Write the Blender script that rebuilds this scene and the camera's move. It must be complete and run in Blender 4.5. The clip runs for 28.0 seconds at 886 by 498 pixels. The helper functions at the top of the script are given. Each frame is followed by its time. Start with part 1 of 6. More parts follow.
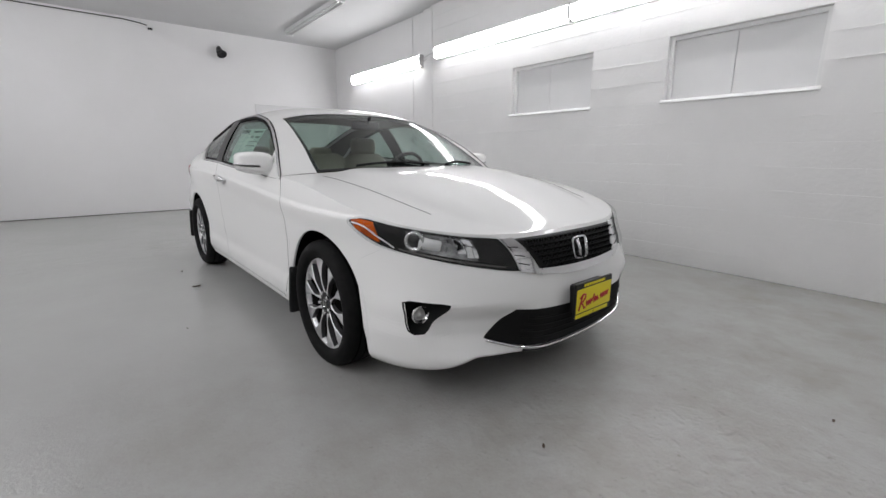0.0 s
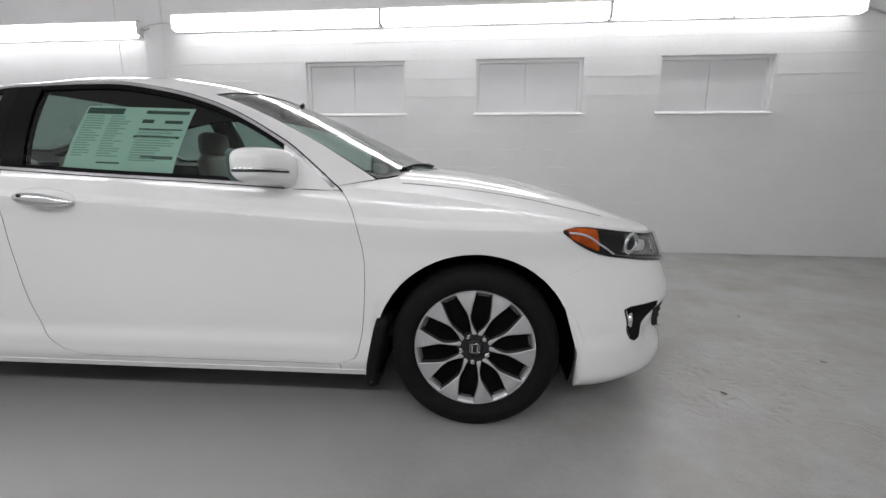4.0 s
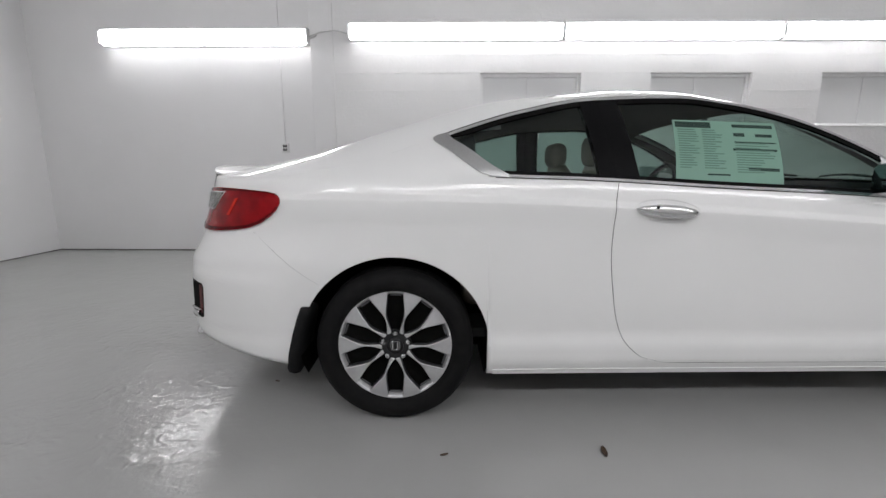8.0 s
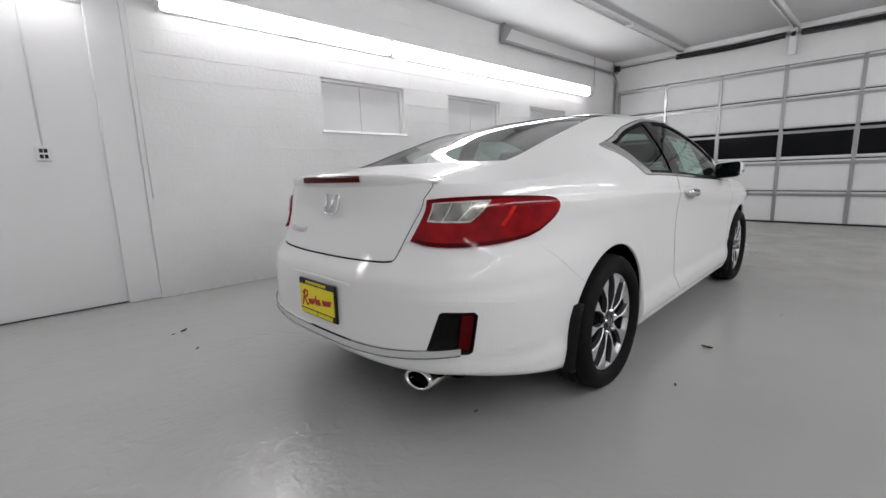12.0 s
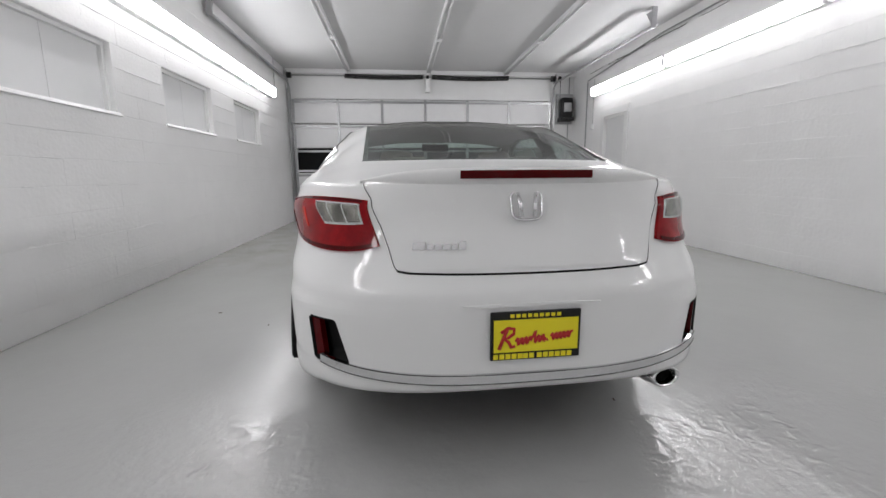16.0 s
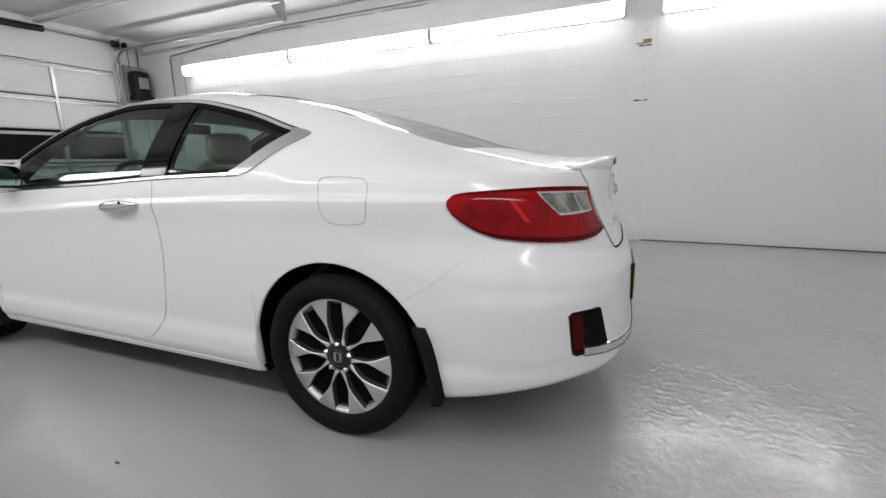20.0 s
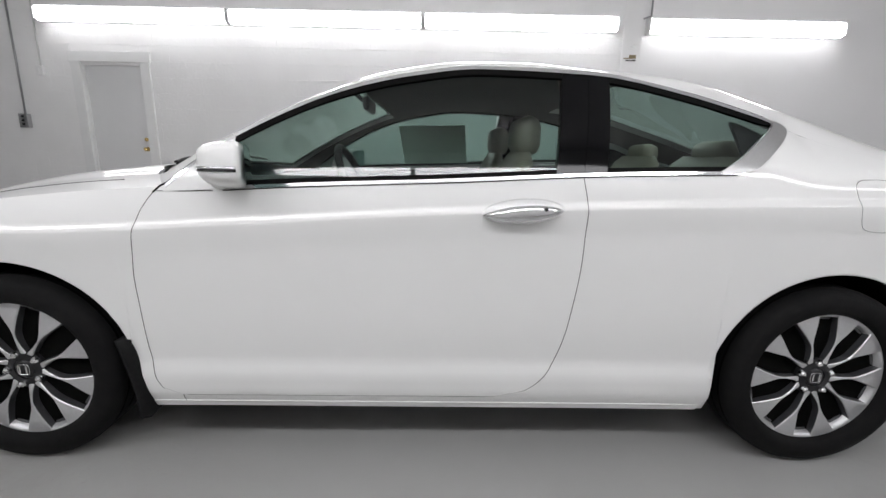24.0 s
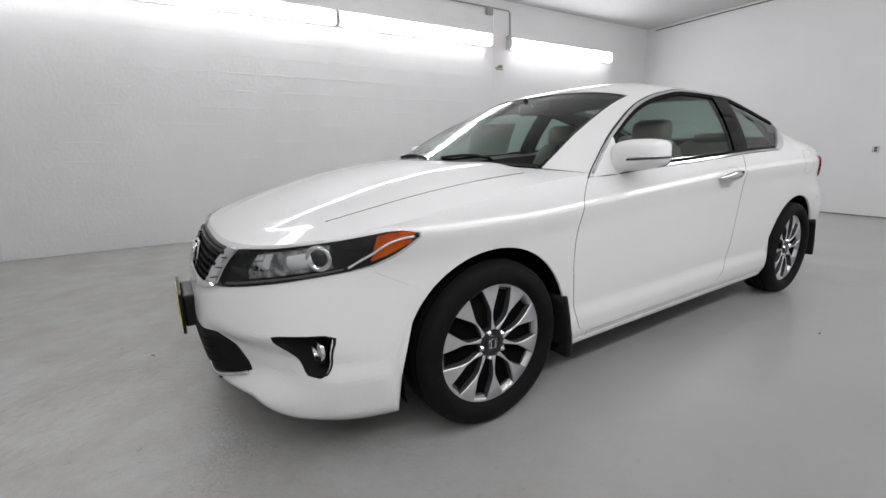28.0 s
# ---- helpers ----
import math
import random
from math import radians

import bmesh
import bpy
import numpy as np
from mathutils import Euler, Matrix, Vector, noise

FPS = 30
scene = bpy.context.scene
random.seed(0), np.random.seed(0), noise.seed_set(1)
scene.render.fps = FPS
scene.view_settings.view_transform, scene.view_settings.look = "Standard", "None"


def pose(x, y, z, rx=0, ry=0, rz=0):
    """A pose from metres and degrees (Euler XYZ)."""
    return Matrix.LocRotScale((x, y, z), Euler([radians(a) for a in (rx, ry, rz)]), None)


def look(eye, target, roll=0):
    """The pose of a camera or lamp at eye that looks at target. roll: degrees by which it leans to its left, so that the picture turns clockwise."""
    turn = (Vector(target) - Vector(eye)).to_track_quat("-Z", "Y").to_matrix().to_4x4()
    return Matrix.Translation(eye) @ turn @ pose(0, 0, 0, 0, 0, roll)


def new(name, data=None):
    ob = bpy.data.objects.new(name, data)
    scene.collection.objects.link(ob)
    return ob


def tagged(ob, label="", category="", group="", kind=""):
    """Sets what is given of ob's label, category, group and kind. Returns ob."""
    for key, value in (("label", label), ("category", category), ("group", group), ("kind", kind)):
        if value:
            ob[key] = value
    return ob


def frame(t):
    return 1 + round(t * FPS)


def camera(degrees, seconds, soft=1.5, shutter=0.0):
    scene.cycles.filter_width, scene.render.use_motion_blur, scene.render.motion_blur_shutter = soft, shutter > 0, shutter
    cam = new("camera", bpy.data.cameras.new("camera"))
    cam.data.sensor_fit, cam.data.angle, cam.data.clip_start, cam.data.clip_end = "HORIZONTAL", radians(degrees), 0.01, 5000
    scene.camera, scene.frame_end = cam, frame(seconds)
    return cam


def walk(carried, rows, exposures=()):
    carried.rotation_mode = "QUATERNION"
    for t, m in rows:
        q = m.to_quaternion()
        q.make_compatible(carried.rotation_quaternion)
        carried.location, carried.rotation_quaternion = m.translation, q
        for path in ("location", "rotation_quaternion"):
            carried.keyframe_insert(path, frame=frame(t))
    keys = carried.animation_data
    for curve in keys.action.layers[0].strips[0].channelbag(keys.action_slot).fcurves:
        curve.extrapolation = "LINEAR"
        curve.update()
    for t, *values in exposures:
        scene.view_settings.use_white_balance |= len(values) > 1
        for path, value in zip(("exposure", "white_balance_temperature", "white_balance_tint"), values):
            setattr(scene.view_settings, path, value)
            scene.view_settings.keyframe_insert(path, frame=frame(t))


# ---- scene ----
# ---- the camera and its walk: once round the car ----
cam = camera(92.1, 28.0)
PATH = [
    (0, (3.319, -1.601, 1.058), (1.791, -0.386, 0.624), 0.2),
    (0.5, (3.13, -1.648, 1.064), (1.736, -0.288, 0.61), -1.7),
    (1, (2.943, -1.765, 1.053), (1.686, -0.278, 0.595), -0.3),
    (1.5, (2.723, -1.901, 1.043), (1.547, -0.356, 0.563), -0.8),
    (2, (2.487, -1.978, 1.03), (1.491, -0.31, 0.558), 0.0),
    (2.5, (2.23, -2.046, 1.02), (1.441, -0.269, 0.555), 1.3),
    (4.5, (1.08, -2.382, 1.021), (0.983, -0.421, 0.64), -0.5),
    (5, (0.779, -2.398, 1.016), (0.706, -0.431, 0.66), -0.5),
    (5.5, (0.47, -2.416, 1.037), (0.427, -0.446, 0.696), -0.0),
    (6, (0.13, -2.503, 1.033), (0.135, -0.535, 0.678), -1.8),
    (6.5, (-0.168, -2.516, 1.024), (-0.269, -0.548, 0.677), -1.2),
    (7, (-0.469, -2.502, 1.036), (-0.624, -0.548, 0.635), 0.4),
    (7.5, (-0.798, -2.528, 1.033), (-0.837, -0.564, 0.656), -0.3),
    (8, (-1.096, -2.525, 1.03), (-1.126, -0.559, 0.665), 0.1),
    (8.5, (-1.406, -2.494, 1.03), (-1.387, -0.531, 0.647), -0.3),
    (9, (-1.73, -2.495, 1.033), (-1.591, -0.54, 0.632), 0.2),
    (9.5, (-2.015, -2.473, 1.036), (-1.71, -0.531, 0.667), -1.9),
    (10, (-2.281, -2.383, 1.038), (-1.76, -0.496, 0.627), -1.0),
    (10.5, (-2.545, -2.29, 1.042), (-1.744, -0.494, 0.683), 0.5),
    (11, (-2.798, -2.175, 1.036), (-1.722, -0.527, 0.678), -1.8),
    (11.5, (-3.011, -1.976, 1.029), (-1.815, -0.418, 0.65), -2.6),
    (12, (-3.217, -1.762, 1.037), (-1.867, -0.327, 0.692), -1.8),
    (12.5, (-3.389, -1.528, 1.031), (-1.952, -0.183, 0.672), -1.6),
    (14.5, (-3.641, -0.415, 1.056), (-1.76, 0.167, 0.706), -0.4),
    (15, (-3.639, -0.181, 1.053), (-1.692, 0.137, 0.723), 0.4),
    (15.5, (-3.691, 0.105, 1.039), (-1.723, 0.103, 0.682), -0.1),
    (16, (-3.667, 0.376, 1.029), (-1.707, 0.176, 0.685), -0.4),
    (16.5, (-3.591, 0.652, 1.044), (-1.658, 0.319, 0.655), 1.1),
    (17, (-3.527, 0.962, 1.033), (-1.651, 0.384, 0.65), 0.2),
    (17.5, (-3.4, 1.194, 1.033), (-1.631, 0.339, 0.659), 0.1),
    (18, (-3.201, 1.41, 1.047), (-1.529, 0.379, 0.67), -0.4),
    (18.5, (-3.017, 1.659, 1.037), (-1.592, 0.303, 0.673), -1.5),
    (19, (-2.822, 1.829, 1.033), (-1.531, 0.352, 0.645), -1.0),
    (19.5, (-2.582, 1.951, 1.054), (-1.482, 0.332, 0.642), -1.9),
    (20, (-2.343, 2.059, 1.053), (-1.561, 0.266, 0.636), -1.1),
    (20.5, (-2.082, 2.135, 1.051), (-1.468, 0.28, 0.625), -1.4),
    (22.5, (-0.948, 2.214, 1.061), (-0.845, 0.249, 0.706), -1.5),
    (23, (-0.671, 2.219, 1.058), (-0.654, 0.252, 0.695), 0.1),
    (23.5, (-0.372, 2.236, 1.048), (-0.369, 0.278, 0.639), -0.1),
    (24, (-0.09, 2.206, 1.046), (-0.074, 0.254, 0.612), 1.3),
    (24.5, (0.183, 2.194, 1.046), (0.159, 0.245, 0.597), 2.6),
    (25, (0.479, 2.233, 1.049), (0.354, 0.287, 0.604), 1.3),
    (25.5, (0.755, 2.216, 1.04), (0.618, 0.268, 0.603), 1.5),
    (26, (1.023, 2.215, 1.048), (0.829, 0.278, 0.59), 2.5),
    (26.5, (1.351, 2.258, 1.049), (1.007, 0.334, 0.625), 0.3),
    (27, (1.626, 2.237, 1.039), (1.165, 0.337, 0.616), 0.4),
    (27.5, (1.899, 2.175, 1.052), (1.206, 0.353, 0.603), -0.0),
    (28, (2.212, 2.118, 1.039), (1.212, 0.447, 0.583), -0.9),
]
walk(cam, [(t, look(eye, target, roll)) for t, eye, target, roll in PATH],
     [(0.0, 0.0), (3.0, -0.05), (5.0, -0.10), (8.0, -0.10), (12.0, 0.0), (15.0, 0.05), (20.0, 0.03), (28.0, 0.03)])

# ---- world and exposure ----
world = bpy.data.worlds.new("world")
scene.world = world
world.use_nodes = True
world.node_tree.nodes["Background"].inputs[0].default_value = (0.02, 0.02, 0.022, 1)
world.node_tree.nodes["Background"].inputs[1].default_value = 0.3
scene.view_settings.exposure = 0.0
TUBE_STRENGTH = 19.3


# ---- materials ----
def material(name, color, rough=0.5, metal=0.0, grain=None, stain=None, bump=None, coat=0.0, emit=None, spec=0.5, whole=False):
    """grain and stain: (scale, how far the colour goes, second colour); bump: (scale, metres)."""
    m = bpy.data.materials.new(name)
    m.use_nodes = True
    nt = m.node_tree
    b = nt.nodes["Principled BSDF"]
    b.inputs["Base Color"].default_value = (*color, 1)
    b.inputs["Roughness"].default_value = rough
    b.inputs["Metallic"].default_value = metal
    b.inputs["Coat Weight"].default_value = coat
    b.inputs["Coat Roughness"].default_value = 0.03
    b.inputs["Specular IOR Level"].default_value = spec
    if emit:
        b.inputs["Emission Color"].default_value = (*emit[0], 1)
        b.inputs["Emission Strength"].default_value = emit[1]
    place = nt.nodes.new("ShaderNodeNewGeometry").outputs["Position"] if whole else nt.nodes.new("ShaderNodeTexCoord").outputs["Object"]
    last = None
    for scale, far, second, low, high in [(*g, lo, hi) for g, lo, hi in ((grain, 0.35, 0.65), (stain, 0.5, 0.72)) if g]:
        tex = nt.nodes.new("ShaderNodeTexNoise")
        tex.inputs["Scale"].default_value = scale
        tex.inputs["Detail"].default_value = 6
        tex.inputs["Roughness"].default_value = 0.6
        nt.links.new(place, tex.inputs["Vector"])
        ramp = nt.nodes.new("ShaderNodeMapRange")
        ramp.inputs["From Min"].default_value, ramp.inputs["From Max"].default_value = low, high
        ramp.inputs["To Max"].default_value = far
        nt.links.new(tex.outputs["Fac"], ramp.inputs["Value"])
        mix = nt.nodes.new("ShaderNodeMix")
        mix.data_type = "RGBA"
        mix.inputs[6].default_value, mix.inputs[7].default_value = (*color, 1), (*second, 1)
        nt.links.new(ramp.outputs["Result"], mix.inputs[0])
        if last:
            nt.links.new(last, mix.inputs[6])
        last = mix.outputs[2]
    if last:
        nt.links.new(last, b.inputs["Base Color"])
    if bump:
        tex = nt.nodes.new("ShaderNodeTexNoise")
        tex.inputs["Scale"].default_value = bump[0]
        tex.inputs["Detail"].default_value = 5
        nt.links.new(place, tex.inputs["Vector"])
        node = nt.nodes.new("ShaderNodeBump")
        node.inputs["Strength"].default_value = 1.0
        node.inputs["Distance"].default_value = bump[1]
        nt.links.new(tex.outputs["Fac"], node.inputs["Height"])
        nt.links.new(node.outputs["Normal"], b.inputs["Normal"])
    return m


def floor_material():
    """Grey floor paint: dull where worn, glossy and brush-marked in patches, with brown dirt near the gate."""
    m = material("floor_paint", (0.43, 0.43, 0.42), 0.3, grain=(2.2, 0.3, (0.39, 0.39, 0.38)), stain=None)
    nt = m.node_tree
    b = nt.nodes["Principled BSDF"]
    wide = nt.nodes["Map Range"]
    wide.inputs["From Min"].default_value, wide.inputs["From Max"].default_value = 0.1, 0.9
    wide.inputs["To Max"].default_value = 0.75
    place = nt.nodes["Texture Coordinate"].outputs["Object"]

    def noise_tex(scale, detail=4.0, lo=0.4, hi=0.6, a=0.0, z=1.0, grit=0.5):
        tex = nt.nodes.new("ShaderNodeTexNoise")
        tex.inputs["Scale"].default_value, tex.inputs["Detail"].default_value = scale, detail
        tex.inputs["Roughness"].default_value = grit
        nt.links.new(place, tex.inputs["Vector"])
        r = nt.nodes.new("ShaderNodeMapRange")
        for key, v in (("From Min", lo), ("From Max", hi), ("To Min", a), ("To Max", z)):
            r.inputs[key].default_value = v
        nt.links.new(tex.outputs["Fac"], r.inputs["Value"])
        return r.outputs["Result"]

    def math_node(op, x, y):
        n = nt.nodes.new("ShaderNodeMath")
        n.operation = op
        for slot, v in ((0, x), (1, y)):
            if isinstance(v, float):
                n.inputs[slot].default_value = v
            else:
                nt.links.new(v, n.inputs[slot])
        return n.outputs[0]

    split = nt.nodes.new("ShaderNodeSeparateXYZ")
    nt.links.new(place, split.inputs[0])
    near_gate = nt.nodes.new("ShaderNodeMapRange")
    near_gate.inputs["From Min"].default_value, near_gate.inputs["From Max"].default_value = 0.4, 2.6
    nt.links.new(split.outputs["X"], near_gate.inputs["Value"])
    nt.links.new(math_node("ADD", noise_tex(0.9, 4, 0.1, 0.9, 0.17, 0.27), math_node("MULTIPLY", near_gate.outputs["Result"], noise_tex(2.5, 6, 0.2, 0.8, 0.01, 0.04))), b.inputs["Roughness"])
    dirt = math_node("MULTIPLY", near_gate.outputs["Result"], noise_tex(2.4, 12, 0.40, 0.70, 0.05, 0.60, 0.72))
    specks = math_node("MULTIPLY", near_gate.outputs["Result"], noise_tex(24, 12, 0.60, 0.70, 0.0, 0.45, 0.7))
    old = b.inputs["Base Color"].links[0].from_socket
    for fac, col in ((dirt, (0.25, 0.225, 0.19, 1)), (specks, (0.13, 0.115, 0.095, 1))):
        mix = nt.nodes.new("ShaderNodeMix")
        mix.data_type = "RGBA"
        mix.inputs[7].default_value = col
        nt.links.new(fac, mix.inputs[0])
        nt.links.new(old, mix.inputs[6])
        old = mix.outputs[2]
    nt.links.new(old, b.inputs["Base Color"])
    bump = nt.nodes.new("ShaderNodeBump")
    bump.inputs["Distance"].default_value = 0.004
    tail_end = nt.nodes.new("ShaderNodeMapRange")
    tail_end.inputs["From Min"].default_value, tail_end.inputs["From Max"].default_value = -1.2, -2.2
    tail_end.inputs["To Min"].default_value, tail_end.inputs["To Max"].default_value = 0.25, 1.0
    nt.links.new(split.outputs["X"], tail_end.inputs["Value"])
    patch = math_node("MULTIPLY", noise_tex(1.3, 4, 0.30, 0.70, 0.0, 1.15), tail_end.outputs["Result"])
    patch = math_node("MULTIPLY", patch, patch)
    crinkle = math_node("MULTIPLY", patch, noise_tex(27, 9, 0.2, 0.8, -0.42, 0.42, 0.6))
    height = math_node("ADD", math_node("ADD", noise_tex(1.6, 1, 0.0, 1.0, 0.0, 1.1), math_node("MULTIPLY", noise_tex(22, 5, 0.0, 1.0), 0.11)), crinkle)
    grit = math_node("MULTIPLY", near_gate.outputs["Result"], noise_tex(60, 8, 0.3, 0.8, 0.0, 0.42, 0.65))
    height = math_node("ADD", height, grit)
    mottle = math_node("MULTIPLY", tail_end.outputs["Result"], noise_tex(7, 7, 0.0, 1.0, 0.0, 0.9, 0.55))
    height = math_node("ADD", height, mottle)
    # wrinkled, lifting paint in a few places
    wander = nt.nodes.new("ShaderNodeTexNoise")
    wander.inputs["Scale"].default_value, wander.inputs["Detail"].default_value = 3.0, 3.0
    nt.links.new(place, wander.inputs["Vector"])
    drift = nt.nodes.new("ShaderNodeVectorMath")
    drift.operation = "MULTIPLY_ADD"
    nt.links.new(wander.outputs["Color"], drift.inputs[0])
    drift.inputs[1].default_value = (0.7, 0.7, 0.0)
    nt.links.new(place, drift.inputs[2])
    lifted = None
    for x, y, r in ((-2.45, -0.85, 0.55), (-2.85, 0.10, 0.60), (-2.25, 0.95, 0.40), (2.62, -0.42, 0.42), (2.88, -0.05, 0.50)):
        gap = nt.nodes.new("ShaderNodeVectorMath")
        gap.operation = "DISTANCE"
        nt.links.new(drift.outputs[0], gap.inputs[0])
        gap.inputs[1].default_value = (x + 0.35, y + 0.35, 0)
        near = nt.nodes.new("ShaderNodeMapRange")
        near.inputs["From Min"].default_value, near.inputs["From Max"].default_value = r, r * 0.65
        near.inputs["To Max"].default_value = 1.5 if x > 0 else 1.0
        nt.links.new(gap.outputs["Value"], near.inputs["Value"])
        lifted = near.outputs["Result"] if lifted is None else math_node("MAXIMUM", lifted, near.outputs["Result"])
    folds = nt.nodes.new("ShaderNodeTexNoise")
    folds.noise_type = "RIDGED_MULTIFRACTAL"
    for key, v in (("Scale", 15.0), ("Detail", 6.0), ("Roughness", 0.55), ("Lacunarity", 2.3), ("Distortion", 0.8)):
        folds.inputs[key].default_value = v
    nt.links.new(place, folds.inputs["Vector"])
    height = math_node("ADD", height, math_node("MULTIPLY", lifted, math_node("MULTIPLY", folds.outputs["Fac"], 0.85)))
    dull = b.inputs["Roughness"].links[0].from_socket
    nt.links.new(math_node("SUBTRACT", dull, math_node("MULTIPLY", lifted, 0.11)), b.inputs["Roughness"])
    nt.links.new(height, bump.inputs["Height"])
    nt.links.new(bump.outputs["Normal"], b.inputs["Normal"])
    return m


def glass_material(name, color=(0.75, 0.87, 0.82), rough=0.0):
    m = bpy.data.materials.new(name)
    m.use_nodes = True
    nt = m.node_tree
    nt.nodes.remove(nt.nodes["Principled BSDF"])
    clear, gloss = nt.nodes.new("ShaderNodeBsdfTransparent"), nt.nodes.new("ShaderNodeBsdfGlossy")
    clear.inputs["Color"].default_value = (*color, 1)
    gloss.inputs["Roughness"].default_value = rough
    # thin sheet: gloss grows towards grazing angles alike on both faces
    facing, power, scale, mix = (nt.nodes.new(k) for k in ("ShaderNodeLayerWeight", "ShaderNodeMath", "ShaderNodeMapRange", "ShaderNodeMixShader"))
    power.operation = "POWER"
    power.inputs[1].default_value = 5.0
    facing.inputs["Blend"].default_value = 0.5
    scale.inputs["To Min"].default_value = 0.04
    nt.links.new(facing.outputs["Facing"], power.inputs[0])
    nt.links.new(power.outputs[0], scale.inputs["Value"])
    nt.links.new(scale.outputs["Result"], mix.inputs[0])
    nt.links.new(clear.outputs[0], mix.inputs[1])
    nt.links.new(gloss.outputs[0], mix.inputs[2])
    nt.links.new(mix.outputs[0], nt.nodes["Material Output"].inputs["Surface"])
    return m


M_WALL = material("white_wall_paint", (0.85, 0.845, 0.84), 0.42, grain=(3.0, 0.3, (0.78, 0.775, 0.77)), stain=(0.7, 0.25, (0.76, 0.755, 0.75)), bump=(26, 0.0025))
M_PLASTER = material("white_plaster_paint", (0.85, 0.845, 0.845), 0.5, grain=(1.5, 0.3, (0.79, 0.785, 0.78)), stain=(0.5, 0.25, (0.76, 0.755, 0.75)), bump=(40, 0.0006))
M_CEILING = material("white_ceiling_paint", (0.68, 0.68, 0.68), 0.75, grain=(2, 0.3, (0.66, 0.66, 0.66)), stain=(0.9, 0.3, (0.60, 0.60, 0.60)), bump=(60, 0.0006))
M_TRIM = material("white_gloss_paint", (0.80, 0.80, 0.795), 0.32, grain=(6, 0.3, (0.74, 0.74, 0.73)), bump=(50, 0.0005))
M_FLOOR = floor_material()
M_GATE = material("white_gate_panel", (0.78, 0.78, 0.78), 0.45, grain=(5, 0.3, (0.70, 0.70, 0.70)), bump=(80, 0.0004))
M_GALV = material("galvanised_steel", (0.42, 0.42, 0.425), 0.34, 0.85, grain=(25, 0.5, (0.32, 0.32, 0.33)))
M_CONDUIT = material("painted_conduit", (0.62, 0.62, 0.61), 0.4, 0.0, grain=(14, 0.4, (0.5, 0.5, 0.49)))
M_BLACK = material("black_plastic", (0.010, 0.010, 0.011), 0.42, spec=0.3, grain=(60, 0.4, (0.02, 0.02, 0.02)))
M_DARKGLASS = material("dark_night_pane", (0.005, 0.005, 0.006), 0.12, spec=0.15)
M_SPRING = material("oiled_spring_steel", (0.03, 0.03, 0.032), 0.45, 0.6, grain=(40, 0.5, (0.06, 0.055, 0.05)))
M_BRASS = material("brass", (0.72, 0.52, 0.22), 0.25, 1.0)
M_TUBE = material("fluorescent_diffuser", (0.9, 0.9, 0.9), 0.4, emit=((0.985, 0.982, 1.01), TUBE_STRENGTH))
M_LAMPBODY = material("white_enamel", (0.8, 0.8, 0.8), 0.35)
M_PANEL = material("white_hardboard", (0.74, 0.74, 0.74), 0.35, grain=(2.5, 0.4, (0.68, 0.68, 0.685)), bump=(15, 0.0006))
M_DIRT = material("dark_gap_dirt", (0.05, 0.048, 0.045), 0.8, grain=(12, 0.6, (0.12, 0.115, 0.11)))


# ---- mesh helpers ----
def part(name, bm, mat, parent=None, label="", smooth=False):
    """Links a bmesh as one mesh object under a thing or a part."""
    me = bpy.data.meshes.new(name)
    bmesh.ops.recalc_face_normals(bm, faces=bm.faces)
    if smooth:
        for f in bm.faces:
            f.smooth = True
    bm.to_mesh(me)
    bm.free()
    for one in mat if isinstance(mat, (list, tuple)) else [mat]:
        me.materials.append(one)
    ob = new(name, me)
    ob.parent = parent
    if label:
        ob["label"] = label
    return ob


def shared(name, me, parent, m):
    """An object of its own on an existing mesh."""
    ob = new(name, me)
    ob.parent = parent
    ob.matrix_basis = m
    return ob


def empty(name, at, label, category, group="", kind=""):
    ob = new(name)
    ob.location = at
    return tagged(ob, label, category, group, kind)


def box(bm, x0, x1, y0, y1, z0, z1, bevel=0.0):
    vs = bmesh.ops.create_cube(bm, size=1.0)["verts"]
    for v in vs:
        v.co = Vector(((x0 + x1) / 2 + v.co.x * (x1 - x0), (y0 + y1) / 2 + v.co.y * (y1 - y0), (z0 + z1) / 2 + v.co.z * (z1 - z0)))
    if bevel:
        es = list({e for v in vs for e in v.link_edges})
        bmesh.ops.bevel(bm, geom=es, offset=bevel, segments=2, affect="EDGES", profile=0.5)
    return bm


def boxes(*dims, bevel=0.0):
    bm = bmesh.new()
    for d in dims:
        box(bm, *d, bevel=bevel)
    return bm


def tube(points, r, seg=10, closed=False):
    """A round bar along a line of points."""
    bm = bmesh.new()
    pts = [Vector(p) for p in points]
    n, rings = len(pts), []
    for i, p in enumerate(pts):
        a = pts[(i - 1) % n] if closed else pts[max(i - 1, 0)]
        b = pts[(i + 1) % n] if closed else pts[min(i + 1, n - 1)]
        way = (b - a).normalized()
        side = way.cross(Vector((0, 0, 1)) if abs(way.z) < 0.9 else Vector((1, 0, 0))).normalized()
        up = side.cross(way)
        rr = r[i] if isinstance(r, (list, tuple)) else r
        rings.append([bm.verts.new(p + (side * math.cos(k) + up * math.sin(k)) * rr) for k in [math.tau * j / seg for j in range(seg)]])
    for i in range(n if closed else n - 1):
        for j in range(seg):
            bm.faces.new((rings[i][j], rings[i][(j + 1) % seg], rings[(i + 1) % n][(j + 1) % seg], rings[(i + 1) % n][j]))
    if not closed:
        bm.faces.new(rings[0][::-1]), bm.faces.new(rings[-1])
    return bm


